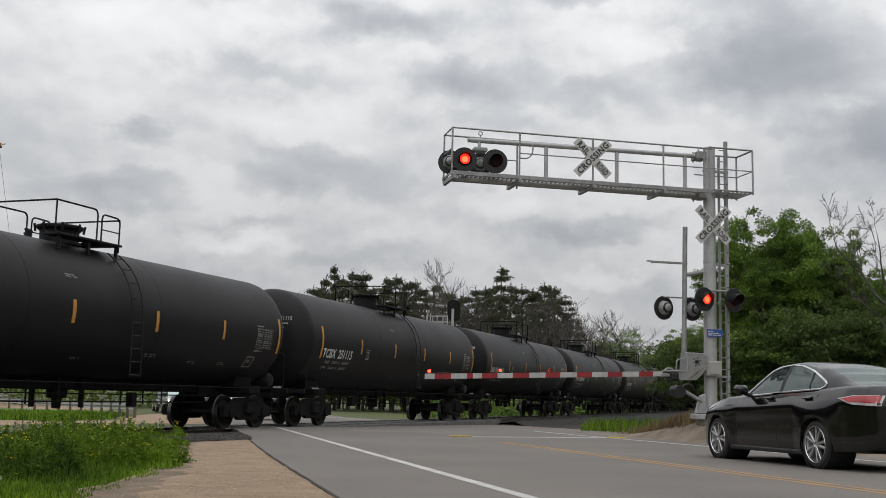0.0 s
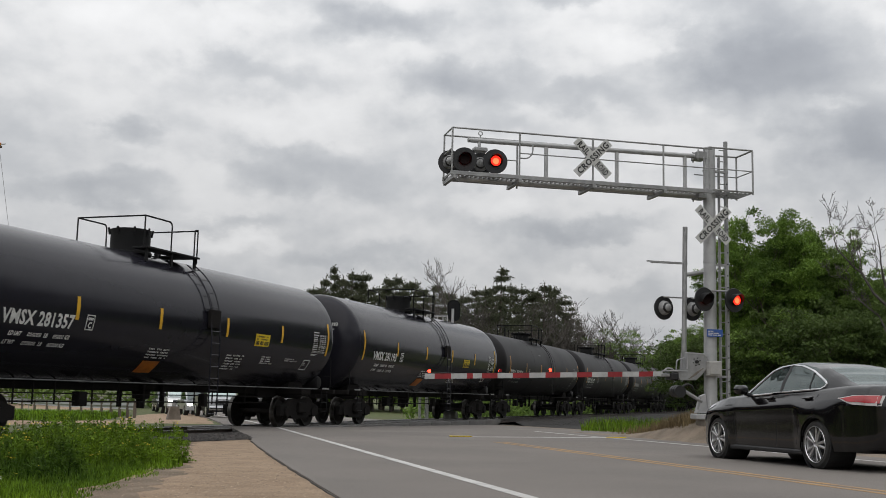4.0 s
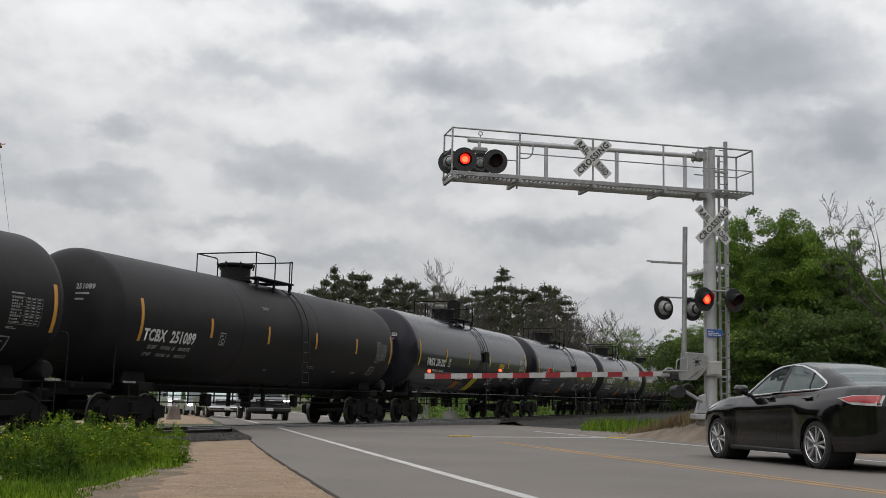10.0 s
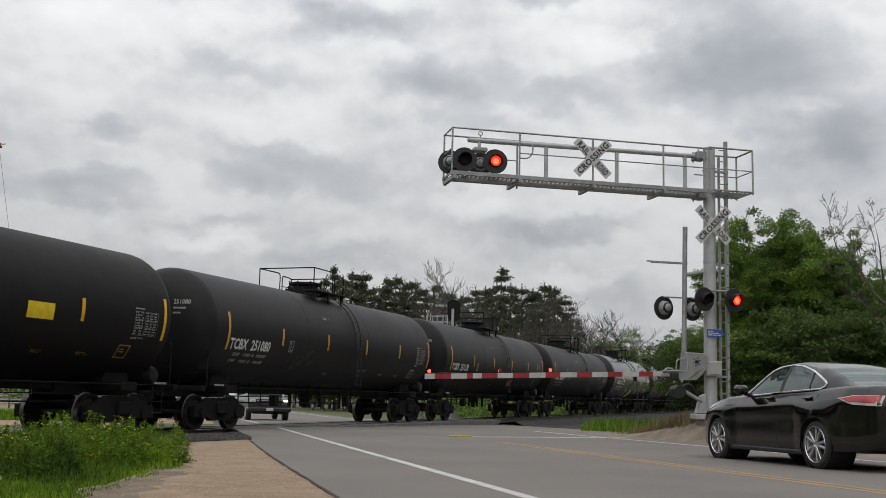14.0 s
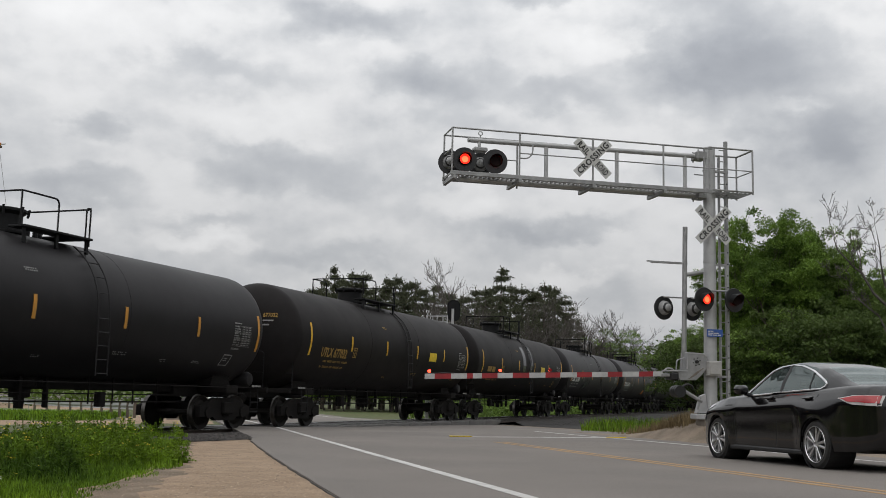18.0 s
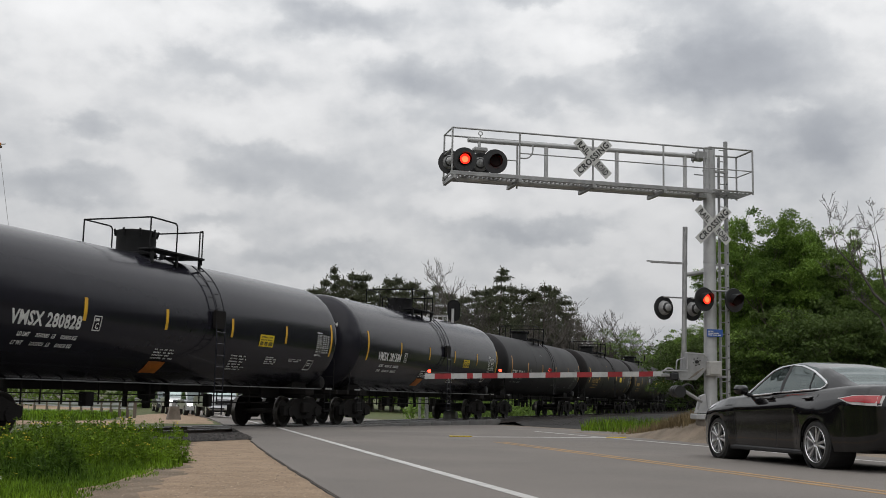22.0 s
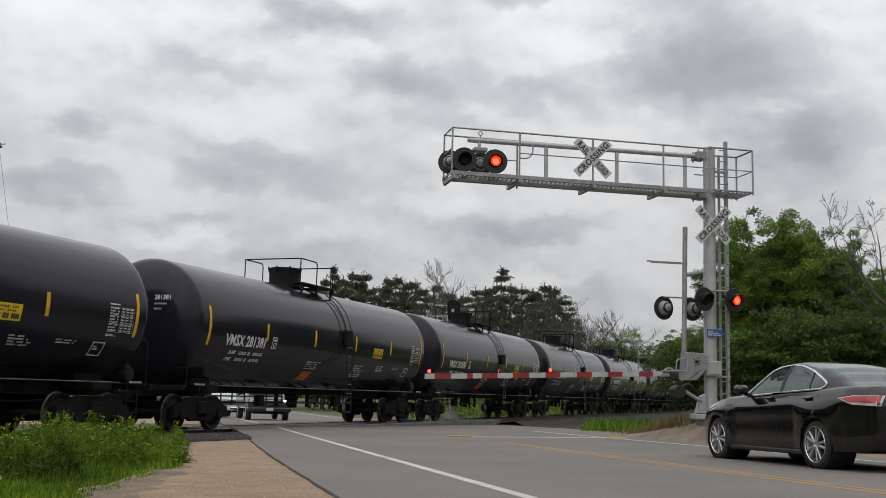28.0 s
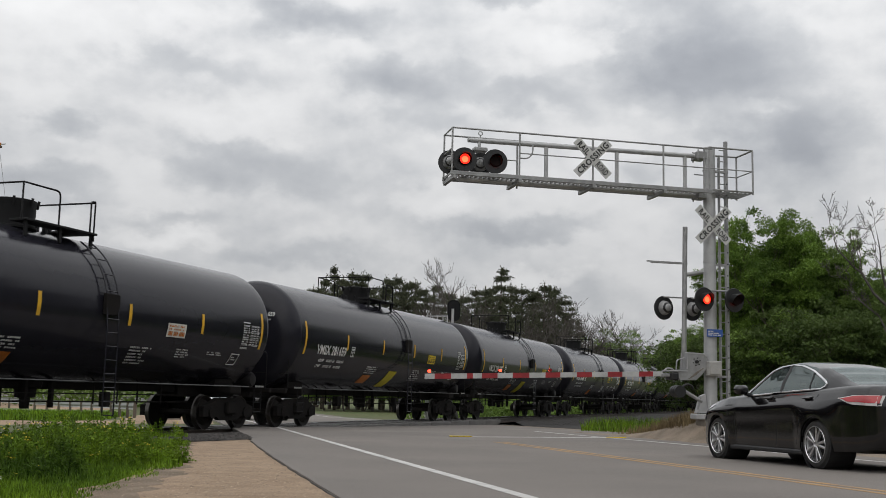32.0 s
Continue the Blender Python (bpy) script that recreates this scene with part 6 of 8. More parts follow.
def sedan(at, label):
    car = thing("sedan", at, label, "car")
    stations = sorted(set([-2.55, -2.53, -2.5] + [round(-2.46 + 0.04 * i, 3) for i in range(121)] + [2.36]))

    def arch(x):
        for ax in (-1.39, 1.39):
            d = abs(x - ax)
            if d < 0.365:
                return 0.33 + math.sqrt(0.365 ** 2 - d * d)
        return 0.0

    def section(x):
        w, zt, zb = lerp_profile(WIDTH, x), lerp_profile(TOP, x), lerp_profile(BOTTOM, x)
        za = arch(x)
        pts = [(0.0, max(zb, za) if za else zb), (0.72 * w, max(zb, za * 0.999))]
        hh = zt - zb
        for f, k in FLANK[:-1]:
            z = max(zb + hh * f, za + 0.004 * f)
            pts.append((w * k + flare(x, z), z))
        pts += [(0.875 * w, zt), (0.55 * w, zt + 0.02), (0.28 * w, zt + 0.028), (0.0, zt + 0.03)]
        return pts

    def shell(bm):
        rows = []
        for x in stations:
            sec = section(x)
            full = [(-y, z) for y, z in sec] + [(y, z) for y, z in sec[-2:0:-1]]
            rows.append([bm.verts.new((x, y, z)) for y, z in full])
        n = len(rows[0])
        for p, q in zip(rows, rows[1:]):
            for k in range(n):
                bm.faces.new((p[k], p[(k + 1) % n], q[(k + 1) % n], q[k]))
        bm.faces.new(rows[0])
        bm.faces.new(rows[-1][::-1])
    mp("body", shell, M_CARBLACK, car, "glossy black body", None, 50)
    # greenhouse: rings from belt to roof
    gs = [round(-1.98 + 0.0424 * i, 4) for i in range(76)]

    def ring(x, k=1.0):
        zb = lerp_profile(TOP, x) - 0.01
        zr, zs = max(lerp_profile(ROOF, x), zb + 0.014), max(lerp_profile(RAIL, x), zb + 0.008)
        up = min(1.0, (zs - zb) / 0.42)
        wb = 0.805 * lerp_profile([(-1.98, 0.86), (-1.2, 1.0), (0.6, 1.0), (1.2, 0.92)], x)
        wr = wb - 0.215 * up - 0.01
        out = [(-wb, zb), (-(wb * 0.67 + wr * 0.33) - 0.018 * up, zb + (zs - zb) * 0.34), (-(wb * 0.33 + wr * 0.67) - 0.014 * up, zb + (zs - zb) * 0.66), (-wr, zs), (-wr * 0.82, zs + (zr - zs) * 0.55), (-wr * 0.4, zs + (zr - zs) * 0.93), (0, zr)]
        return out + [(-y, z) for y, z in out[-2::-1]]

    def cells(bm, test, lift=0.0):
        vs = {}

        def vert(i, k):
            if (i, k) not in vs:
                y, z = ring(gs[i])[k]
                vs[(i, k)] = bm.verts.new((gs[i], y * (1 + lift), z + lift * 0.5))
            return vs[(i, k)]
        for i in range(len(gs) - 1):
            for k in range(12):
                if test((gs[i] + gs[i + 1]) / 2, k):
                    bm.faces.new((vert(i, k), vert(i + 1, k), vert(i + 1, k + 1), vert(i, k + 1)))

    def kind(x, k):
        side = k < 3 or k > 8
        if side:
            lvl = k if k < 3 else 11 - k
            lo = [-1.41, -1.41, -1.13][lvl]
            hi = [0.57, 0.54, 0.46][lvl]
            if not lo < x < hi:
                return "pillar"
            if -0.40 < x < -0.315:
                return "post"
            if x > -0.36:
                return "front"
            return "quarter" if x < -1.10 else "rear"
        if x > 0.18 and 3 <= k <= 8:
            return "screen" if x < 1.12 and 4 <= k <= 7 else "pillar"
        if x < -1.16:
            return "back" if 4 <= k <= 7 and x > -1.90 else "pillar"
        return "roof"
    for nm, names, mt, lab in (("roof", ("roof", "pillar"), M_CARBLACK, "black roof and pillars"), ("windscreen", ("screen",), M_GLASS, ""), ("rear_window", ("back",), M_GLASS, "")):
        mp(nm, lambda bm: cells(bm, lambda x, k: kind(x, k) in names), mt, car, lab, None, 50)
    for sgn in (0, 1):
        mp("door_post", lambda bm: cells(bm, lambda x, k: kind(x, k) == "post" and (k < 3) == (sgn == 0), 0.002), M_DARKPLASTIC, car, "", None, 50)
        for nm in ("front", "rear", "quarter"):
            mp("side_window", lambda bm: cells(bm, lambda x, k: kind(x, k) == nm and (k < 3) == (sgn == 0)), M_GLASS, car, "", None, 50)

    def ring_at(x, f):
        r = ring(x)
        k = f * 3
        i = min(2, int(k))
        t = k - i
        return Vector((x, r[i][0] * (1 - t) + r[i + 1][0] * t, r[i][1] * (1 - t) + r[i + 1][1] * t))
    for sgn in (1, -1):
        line = [ring_at(x, f) for x, f in ((0.60, 0.02), (0.52, 0.82), (0.40, 0.90), (0.25, 0.94), (0.10, 0.95), (-0.1, 0.96), (-0.43, 0.96), (-0.7, 0.94), (-0.9, 0.90), (-1.05, 0.85), (-1.2, 0.75), (-1.34, 0.62), (-1.43, 0.48), (-1.465, 0.36), (-1.45, 0.18), (-1.38, 0.03))]
        mp("window_trim", lambda bm: pipe(bm, [(p.x, (p.y - 0.006) * sgn, p.z) for p in line], 0.016, 6), M_CHROME, car, "chrome window trim")
        sill_line = [ring_at(x, 0.02) for x in (0.60, 0.3, 0.0, -0.4, -0.8, -1.2, -1.38)]
        mp("window_trim", lambda bm: pipe(bm, [(p.x, (p.y - 0.008) * sgn, p.z) for p in sill_line], 0.013, 6), M_CHROME, car, "chrome window trim")
        mp("quarter_divider", lambda bm: pipe(bm, [ring_at(-1.12, 0.03) * 1, ring_at(-1.10, 0.5), ring_at(-1.06, 0.86)] if sgn == 1 else [Vector((p.x, -p.y, p.z)) for p in (ring_at(-1.12, 0.03), ring_at(-1.10, 0.5), ring_at(-1.06, 0.86))], 0.014, 6), M_DARKPLASTIC, car)
    # y < 0 is one flank, y > 0 the other; the car heads along +x
    for sgn in (-1, 1):
        mp("mirror", lambda bm: (box(bm, (-0.085, -0.105, -0.068), (0.085, 0.105, 0.072), pose(0.47, sgn * 0.985, 1.085, 0, 0, sgn * 12), 0.04), pipe(bm, [(0.46, sgn * 0.80, 1.0), (0.47, sgn * 0.93, 1.03)], 0.03)), M_CARBLACK, car, "black door mirror", None, 60)
        for x in (-0.15, -1.19):
            mp("door_handle", lambda bm: (box(bm, (x - 0.10, sgn * 0.885 - 0.03, 0.945), (x + 0.10, sgn * 0.885 + 0.03, 0.975), None, 0.012), box(bm, (x - 0.115, sgn * 0.862 - 0.012, 0.925), (x + 0.06, sgn * 0.862 + 0.012, 0.985), None, 0.01)), M_CARBLACK, car)
        for pts in ([(0.72, 0.96), (0.86, 0.6), (0.80, 0.30)], [(-0.36, 1.0), (-0.38, 0.6), (-0.36, 0.28)], [(-1.42, 1.02), (-1.30, 0.85), (-1.02, 0.66), (-0.90, 0.30)]):
            def seam(bm, pts=pts):
                out = []
                for x, z in pts:
                    w = lerp_profile(WIDTH, x)
                    zt, zb = lerp_profile(TOP, x), lerp_profile(BOTTOM, x)
                    f = (z - zb) / (zt - zb)
                    out.append((x, sgn * (w * lerp_profile(FLANK, f) + flare(x, z) + 0.001), z))
                pipe(bm, out, 0.003, 5)
            mp("door_seam", seam, M_DARKPLASTIC, car)
        # tail lamps: red wings with a clear strip
        tl = mp("tail_lamp", lambda bm: tail(bm, sgn, 0.0), M_TAILRED, car, "red tail lamp with a clear strip", None, 60)
        mp("clear_strip", lambda bm: tail(bm, sgn, 1.0), M_TAILCLEAR, tl, "", None, 60)
        mp("head_lamp", lambda bm: head(bm, sgn), M_HEADLAMP, car, "clear head lamp", None, 60)
        mp("rocker", lambda bm: box(bm, (-1.02, sgn * 0.86 - 0.04, 0.17), (1.02, sgn * 0.86 + 0.04, 0.24), None, 0.02), M_DARKPLASTIC, car)
        for x in (-1.39, 1.39):
            wheel_parts(car, x, sgn * 0.80, sgn * -1 * -1)
            mp("wheel_arch", lambda bm: lathe(bm, [(-0.3, 0.0), (-0.3, 0.36), (0.10, 0.36), (0.10, 0.352), (-0.28, 0.352), (-0.28, 0.0)], 28, Matrix.Translation((x, sgn * 0.80, 0.335)) @ pose(0, 0, 0, 0, 0, 90 * sgn)), M_DARKPLASTIC, car)
    mp("grille", lambda bm: box(bm, (2.30, -0.42, 0.42), (2.365, 0.42, 0.58), None, 0.03), M_DARKPLASTIC, car)
    mp("rear_bumper", lambda bm: box(bm, (-2.58, -0.5, 0.44), (-2.40, 0.5, 0.52), None, 0.03), M_CARBLACK, car)
    mp("rear_trim", lambda bm: box(bm, (-2.575, -0.42, 0.86), (-2.53, 0.42, 0.885), None, 0.008), M_CHROME, car)
    mp("number_plate", lambda bm: box(bm, (-2.578, -0.155, 0.68), (-2.56, 0.155, 0.83), None, 0.004), M_SIGNWHITE, car)
    mp("cabin_tub", lambda bm: box(bm, (-1.75, -0.70, 0.55), (0.9, 0.70, 0.95), None, 0.05), M_INTERIOR, car)
    for x, y in ((-0.12, 0.36), (-0.12, -0.36)):
        mp("seat", lambda bm: (box(bm, (x - 0.34, y - 0.24, 0.80), (x - 0.16, y + 0.24, 1.12), pose(0, 0, 0), 0.06), box(bm, (x - 0.33, y - 0.12, 1.12), (x - 0.22, y + 0.12, 1.25), None, 0.04)), M_INTERIOR, car)
    mp("rear_seat", lambda bm: box(bm, (-1.25, -0.62, 0.8), (-1.05, 0.62, 1.16), None, 0.06), M_INTERIOR, car)
    mp("dashboard", lambda bm: box(bm, (0.52, -0.66, 0.85), (0.95, 0.66, 0.985), None, 0.05), M_INTERIOR, car)
    mp("steering_wheel", lambda bm: pipe(bm, [(0.34 + 0.08 * math.sin(t * 0.5236), 0.36 + 0.18 * math.cos(t * 0.5236), 0.98 + 0.17 * math.sin(t * 0.5236)) for t in range(13)], 0.016), M_INTERIOR, car)
    return car


def surface_point(x, f, sgn, lift=0.006):
    w, zt, zb = lerp_profile(WIDTH, x), lerp_profile(TOP, x), lerp_profile(BOTTOM, x)
    z = zb + (zt - zb) * f
    return Vector((x, sgn * (w * lerp_profile(FLANK, f) + flare(x, z) + lift), z))


def tail(bm, sgn, clear):
    """The clear lens is the whole wing-shaped lamp; the red one covers its upper part."""
    n = 16
    rows = []
    x0, x1 = (-1.90, -2.53) if clear else (-1.935, -2.52)
    for i in range(n + 1):
        t = i / n
        x = x0 + (x1 - x0) * t
        zt, zb = lerp_profile(TOP, x), lerp_profile(BOTTOM, x)
        hi = 0.962 + 0.036 * smooth(0.0, 0.5, t)
        lo = 0.952 - 0.066 * smooth(0.0, 0.45, t) - 0.03 * t
        if not clear:
            hi -= 0.005
            lo += 0.006 + 0.030 * smooth(0.15, 0.5, t)
            lo = min(lo, hi - 0.004)
        rows.append([bm.verts.new(surface_point(x, min(0.985, ((lo + (hi - lo) * k / 3) - zb) / (zt - zb)), sgn, 0.010 if clear else 0.016)) for k in range(4)])
    for p, q in zip(rows, rows[1:]):
        for k in range(3):
            bm.faces.new((p[k], p[k + 1], q[k + 1], q[k]))


def head(bm, sgn):
    n = 10
    rows = []
    for i in range(n + 1):
        t = i / n
        x = 1.55 + 0.66 * t
        lo, hi = 0.90 - 0.22 * t, 0.92 + 0.05 * min(1, t * 2)
        rows.append([bm.verts.new(surface_point(x, lo + (hi - lo) * k / 3, sgn, 0.010)) for k in range(4)])
    for p, q in zip(rows, rows[1:]):
        for k in range(3):
            bm.faces.new((p[k], p[k + 1], q[k + 1], q[k]))


_c = road(14.78, 9.42)
sedan(pose(_c.x, _c.y, _c.z + 0.002, 0, 0.5, ROAD_RZ + 90), "glossy black sedan waiting on the road, lamps unlit")


# ---- vehicles waiting beyond the track ----
def far_wheel(parent, x, y, r=0.38):
    wh = mp("wheel", lambda bm: lathe(bm, [(-0.12, 0.0), (-0.12, r * 0.9), (-0.08, r), (0.08, r), (0.12, r * 0.9), (0.12, 0.0)], 20, pose(0, 0, 0, 0, 0, 90)), M_TYRE, parent, "", pose(x, y, r), 40)
    mp("rim", lambda bm: lathe(bm, [(-0.125, 0.0), (-0.125, r * 0.6), (0.125, r * 0.6), (0.125, 0.0)], 16, pose(0, 0, 0, 0, 0, 90)), M_ALLOY, wh)


def pickup(at, paint, label, lit):
    """Nose towards +x."""
    v = thing("pickup_truck", at, label, "pickup truck", "vehicles waiting beyond the track")
    prof = [(-2.75, 0.55), (-2.75, 1.12), (-0.85, 1.14), (-0.85, 1.16), (0.95, 1.18), (2.35, 1.10), (2.62, 0.98), (2.68, 0.55)]
    mp("body", lambda bm: prism(bm, prof, -0.97, 0.97), paint, v)
    cab = [(-0.85, 1.16), (-0.65, 1.78), (-0.3, 1.88), (0.35, 1.86), (1.05, 1.18)]
    mp("cab", lambda bm: prism(bm, cab, -0.80, 0.80), paint, v)
    ws = mp("windscreen", lambda bm: bm.faces.new([bm.verts.new(p) for p in ((1.03, -0.72, 1.22), (1.03, 0.72, 1.22), (0.42, 0.66, 1.80), (0.42, -0.66, 1.80))]), M_GLASS, v, "", Matrix.Translation((0.02, 0, 0.01)))
    for y in (-0.803, 0.803):
        mp("side_window", lambda bm: bm.faces.new([bm.verts.new(p) for p in ((-0.7, y, 1.2), (0.9, y, 1.2), (0.36, y, 1.76), (-0.55, y, 1.76))]), M_GLASS, v)
        mp("mirror", lambda bm: box(bm, (0.75, y * 1.28 - 0.1, 1.2), (0.85, y * 1.28 + 0.1, 1.45), None, 0.03), M_DARKPLASTIC, v)
    gr = mp("grille", lambda bm: box(bm, (2.64, -0.62, 0.72), (2.70, 0.62, 1.0), None, 0.02), M_DARKPLASTIC, v)
    for k in range(3):
        mp("grille_bar", lambda bm: box(bm, (2.69, -0.6, 0.76 + 0.08 * k), (2.715, 0.6, 0.785 + 0.08 * k), None, 0.006), M_CHROME, gr)
    mp("bumper", lambda bm: box(bm, (2.55, -0.98, 0.42), (2.82, 0.98, 0.62), None, 0.05), M_DARKPLASTIC if paint is M_DARKCAR else M_CHROME, v)
    mp("number_plate", lambda bm: box(bm, (2.825, -0.16, 0.47), (2.84, 0.16, 0.60), None, 0.005), M_SIGNWHITE, v, "white number plate")
    for y in (-0.78, 0.78):
        mp("head_lamp", lambda bm: box(bm, (2.60, y - 0.15, 0.84), (2.72, y + 0.15, 0.97), None, 0.03), M_HEADGLOW if lit == 3 or lit == (1 if y < 0 else 2) else M_HEADLAMP, v, "lit head lamp" if lit else "")
    for x in (-1.75, 1.75):
        for y in (-0.86, 0.86):
            far_wheel(v, x, y)
    mp("underbody", lambda bm: box(bm, (-2.4, -0.72, 0.32), (2.3, 0.72, 0.58), None, 0.05), M_DARKPLASTIC, v)
    return v


def hatchback(at, paint, label, lit):
    v = thing("car", at, label, "car", "vehicles waiting beyond the track")
    prof = [(-2.2, 0.40), (-2.25, 0.75), (-2.1, 0.95), (0.9, 0.95), (1.9, 0.82), (2.2, 0.66), (2.22, 0.35)]
    mp("body", lambda bm: prism(bm, prof, -0.88, 0.88), paint, v)
    mp("cab", lambda bm: prism(bm, [(-2.05, 0.95), (-1.7, 1.42), (-0.9, 1.52), (0.05, 1.50), (0.95, 0.95)], -0.72, 0.72), paint, v)
    mp("windscreen", lambda bm: bm.faces.new([bm.verts.new(p) for p in ((0.93, -0.66, 0.98), (0.93, 0.66, 0.98), (0.12, 0.6, 1.45), (0.12, -0.6, 1.45))]), M_GLASS, v, "", Matrix.Translation((0.02, 0, 0.012)))
    for y in (-0.723, 0.723):
        mp("side_window", lambda bm: bm.faces.new([bm.verts.new(p) for p in ((-1.7, y, 0.98), (0.8, y, 0.98), (0.05, y, 1.42), (-1.5, y, 1.38))]), M_GLASS, v)
    for y in (-0.66, 0.66):
        mp("head_lamp", lambda bm: box(bm, (2.05, y - 0.16, 0.62), (2.24, y + 0.16, 0.76), None, 0.03), M_HEADGLOW if lit else M_HEADLAMP, v, "lit head lamp" if lit else "")
    mp("grille", lambda bm: box(bm, (2.18, -0.4, 0.42), (2.25, 0.4, 0.6), None, 0.02), M_DARKPLASTIC, v)
    mp("number_plate", lambda bm: box(bm, (2.255, -0.16, 0.44), (2.268, 0.16, 0.55), None, 0.004), M_SIGNWHITE, v)
    for x in (-1.35, 1.35):
        for y in (-0.78, 0.78):
            far_wheel(v, x, y, 0.33)
    return v


def queue_pose(a, l, turn):
    p = road(a, l)
    return pose(p.x, p.y, p.z, 0, 0, ROAD_RZ - 90 + turn)


pickup(queue_pose(53.0, 3.88, 3), M_DARKCAR, "dark charcoal pickup truck waiting with one lit head lamp", 2)
pickup(queue_pose(62.0, 2.2, 8), M_SILVER, "silver pickup truck waiting in the queue", 0)
hatchback(queue_pose(69.5, 1.25, 7), M_SILVER, "silver car waiting in the queue with lit head lamps", 1)
pickup(queue_pose(78.0, 0.45, 6), M_WHITECAR, "white pickup truck waiting further back in the queue", 3)
hatchback(queue_pose(86.0, 0.0, 6), M_DARKCAR, "dark car waiting at the back of the queue", 0)


# ---- roadside things beyond the track ----
def guardrail(points, label):
    g = thing("guardrail", None, label, "guardrail")
    pts = [Vector(p) for p in points]
    for p, q in zip(pts, pts[1:]):
        def beam(bm, p=p, q=q):
            d = (q - p).normalized()
            s_ = Vector((d.y, -d.x, 0))
            prof = [(0.0, 0.34), (0.05, 0.42), (0.0, 0.53), (0.05, 0.66), (0.0, 0.75)]
            rows = [[bm.verts.new(a + s_ * x + Vector((0, 0, z))) for x, z in prof] + [bm.verts.new(a + s_ * (x - 0.01) + Vector((0, 0, z))) for x, z in prof[::-1]] for a in (p, q)]
            n = len(rows[0])
            for k in range(n):
                bm.faces.new((rows[0][k], rows[0][(k + 1) % n], rows[1][(k + 1) % n], rows[1][k]))
        mp("beam", beam, M_GALV, g)
    for p in pts:
        mp("post", lambda bm: box(bm, (p.x - 0.07, p.y - 0.07, p.z - 0.1), (p.x + 0.07, p.y + 0.07, p.z + 0.70), None, 0.01), M_POLEWOOD, g)
    return g


def far_point(a, l):
    return RD * a + RR * l + Vector((0, 0, road_z(a) + 0.0))


guardrail([far_point(128 + 0.01 * (k - 6) ** 2, 18 - 3.0 * k) for k in range(16)], "grey steel guardrail on posts along the bend")
guardrail([far_point(a, -1.0 - 0.0045 * (a - 40) ** 2) for a in range(56, 110, 3)], "grey steel guardrail on posts beside the far road")


def concrete_block(x, y):
    b = thing("concrete_block", pose(x, y, ground_z(x, y), 0, 0, 20), "weathered concrete foundation block in the gravel", "concrete block")
    mp("block", lambda bm: prism(bm, [(-0.30, 0), (0.30, 0), (0.17, 0.60), (-0.17, 0.60)], -0.25, 0.25), M_DIRTYCONC, b)
    mp("stub", lambda bm: rod(bm, (0, 0, 0.6), (0, 0, 0.8), 0.09, n=10), M_GALV, b)


concrete_block(-10.95, 45.0)


def marker_post(x, y, h, mat, label):
    b = thing("marker_post", pose(x, y, ground_z(x, y)), label, "post")
    mp("post", lambda bm: box(bm, (-0.06, -0.06, -0.1), (0.06, 0.06, h), None, 0.012), mat, b)
    mp("cap", lambda bm: box(bm, (-0.07, -0.07, h), (0.07, 0.07, h + 0.04), None, 0.01), M_CONCRETE, b)


marker_post(-0.9, 50.5, 1.3, M_GATEWHITE, "white marker post beside the track")
marker_post(-0.55, 50.6, 1.3, M_GATEWHITE, "white marker post beside the track")


def signal_cabinet(x, y):
    b = thing("signal_cabinet", pose(x, y, ground_z(x, y), 0, 0, TRACK_RZ), "grey metal trackside cabinet on a concrete pad", "cabinet")
    mp("pad", lambda bm: box(bm, (-0.6, -0.5, -0.05), (0.6, 0.5, 0.12), None, 0.02), M_CONCRETE, b)
    mp("case", lambda bm: box(bm, (-0.45, -0.35, 0.12), (0.45, 0.35, 1.5), None, 0.02), M_ALU, b)
    mp("door", lambda bm: box(bm, (-0.4, -0.37, 0.2), (0.4, -0.35, 1.42), None, 0.008), M_ALU, b)
    mp("roof", lambda bm: box(bm, (-0.5, -0.42, 1.5), (0.5, 0.4, 1.56), None, 0.015), M_ALU, b)


signal_cabinet(-13.6, 30.0)

# utility pole with an arm and a guy wire
up = thing("utility_pole", pose(-26.0, 60, -0.6), "weathered wooden utility pole with a cross arm and guy wire", "utility pole")
mp("pole", lambda bm: rod(bm, (0, 0, 0), (0, 0, 15.9), 0.17, 0.11, 12), M_POLEWOOD, up, "", None, 40)
mp("cross_arm", lambda bm: box(bm, (-1.1, -0.06, 15.05), (0.75, 0.06, 15.17), None, 0.01), M_POLEWOOD, up)
for x in (-1.0, -0.45, 0.9 - 0.25):
    mp("insulator", lambda bm: lathe(bm, [(0, 0.0), (0, 0.03), (0.06, 0.055), (0.10, 0.03), (0.15, 0.05), (0.2, 0.0)], 10, Matrix.Translation((x, 0, 15.17)) @ pose(0, 0, 0, 0, -90, 0)), M_PLACARD, up, "brown porcelain insulator")
mp("bracket_arm", lambda bm: pipe(bm, [(0.0, 0, 15.1), (0.55, 0, 15.25), (0.95, 0, 15.28)], 0.03), M_GALV, up)
mp("guy_wire", lambda bm: pipe(bm, [(0.62, 0, 15.0), (1.35, 0.5, 10.3), (3.1, 1.0, 0.0)], 0.012, 5), M_GALV, up)


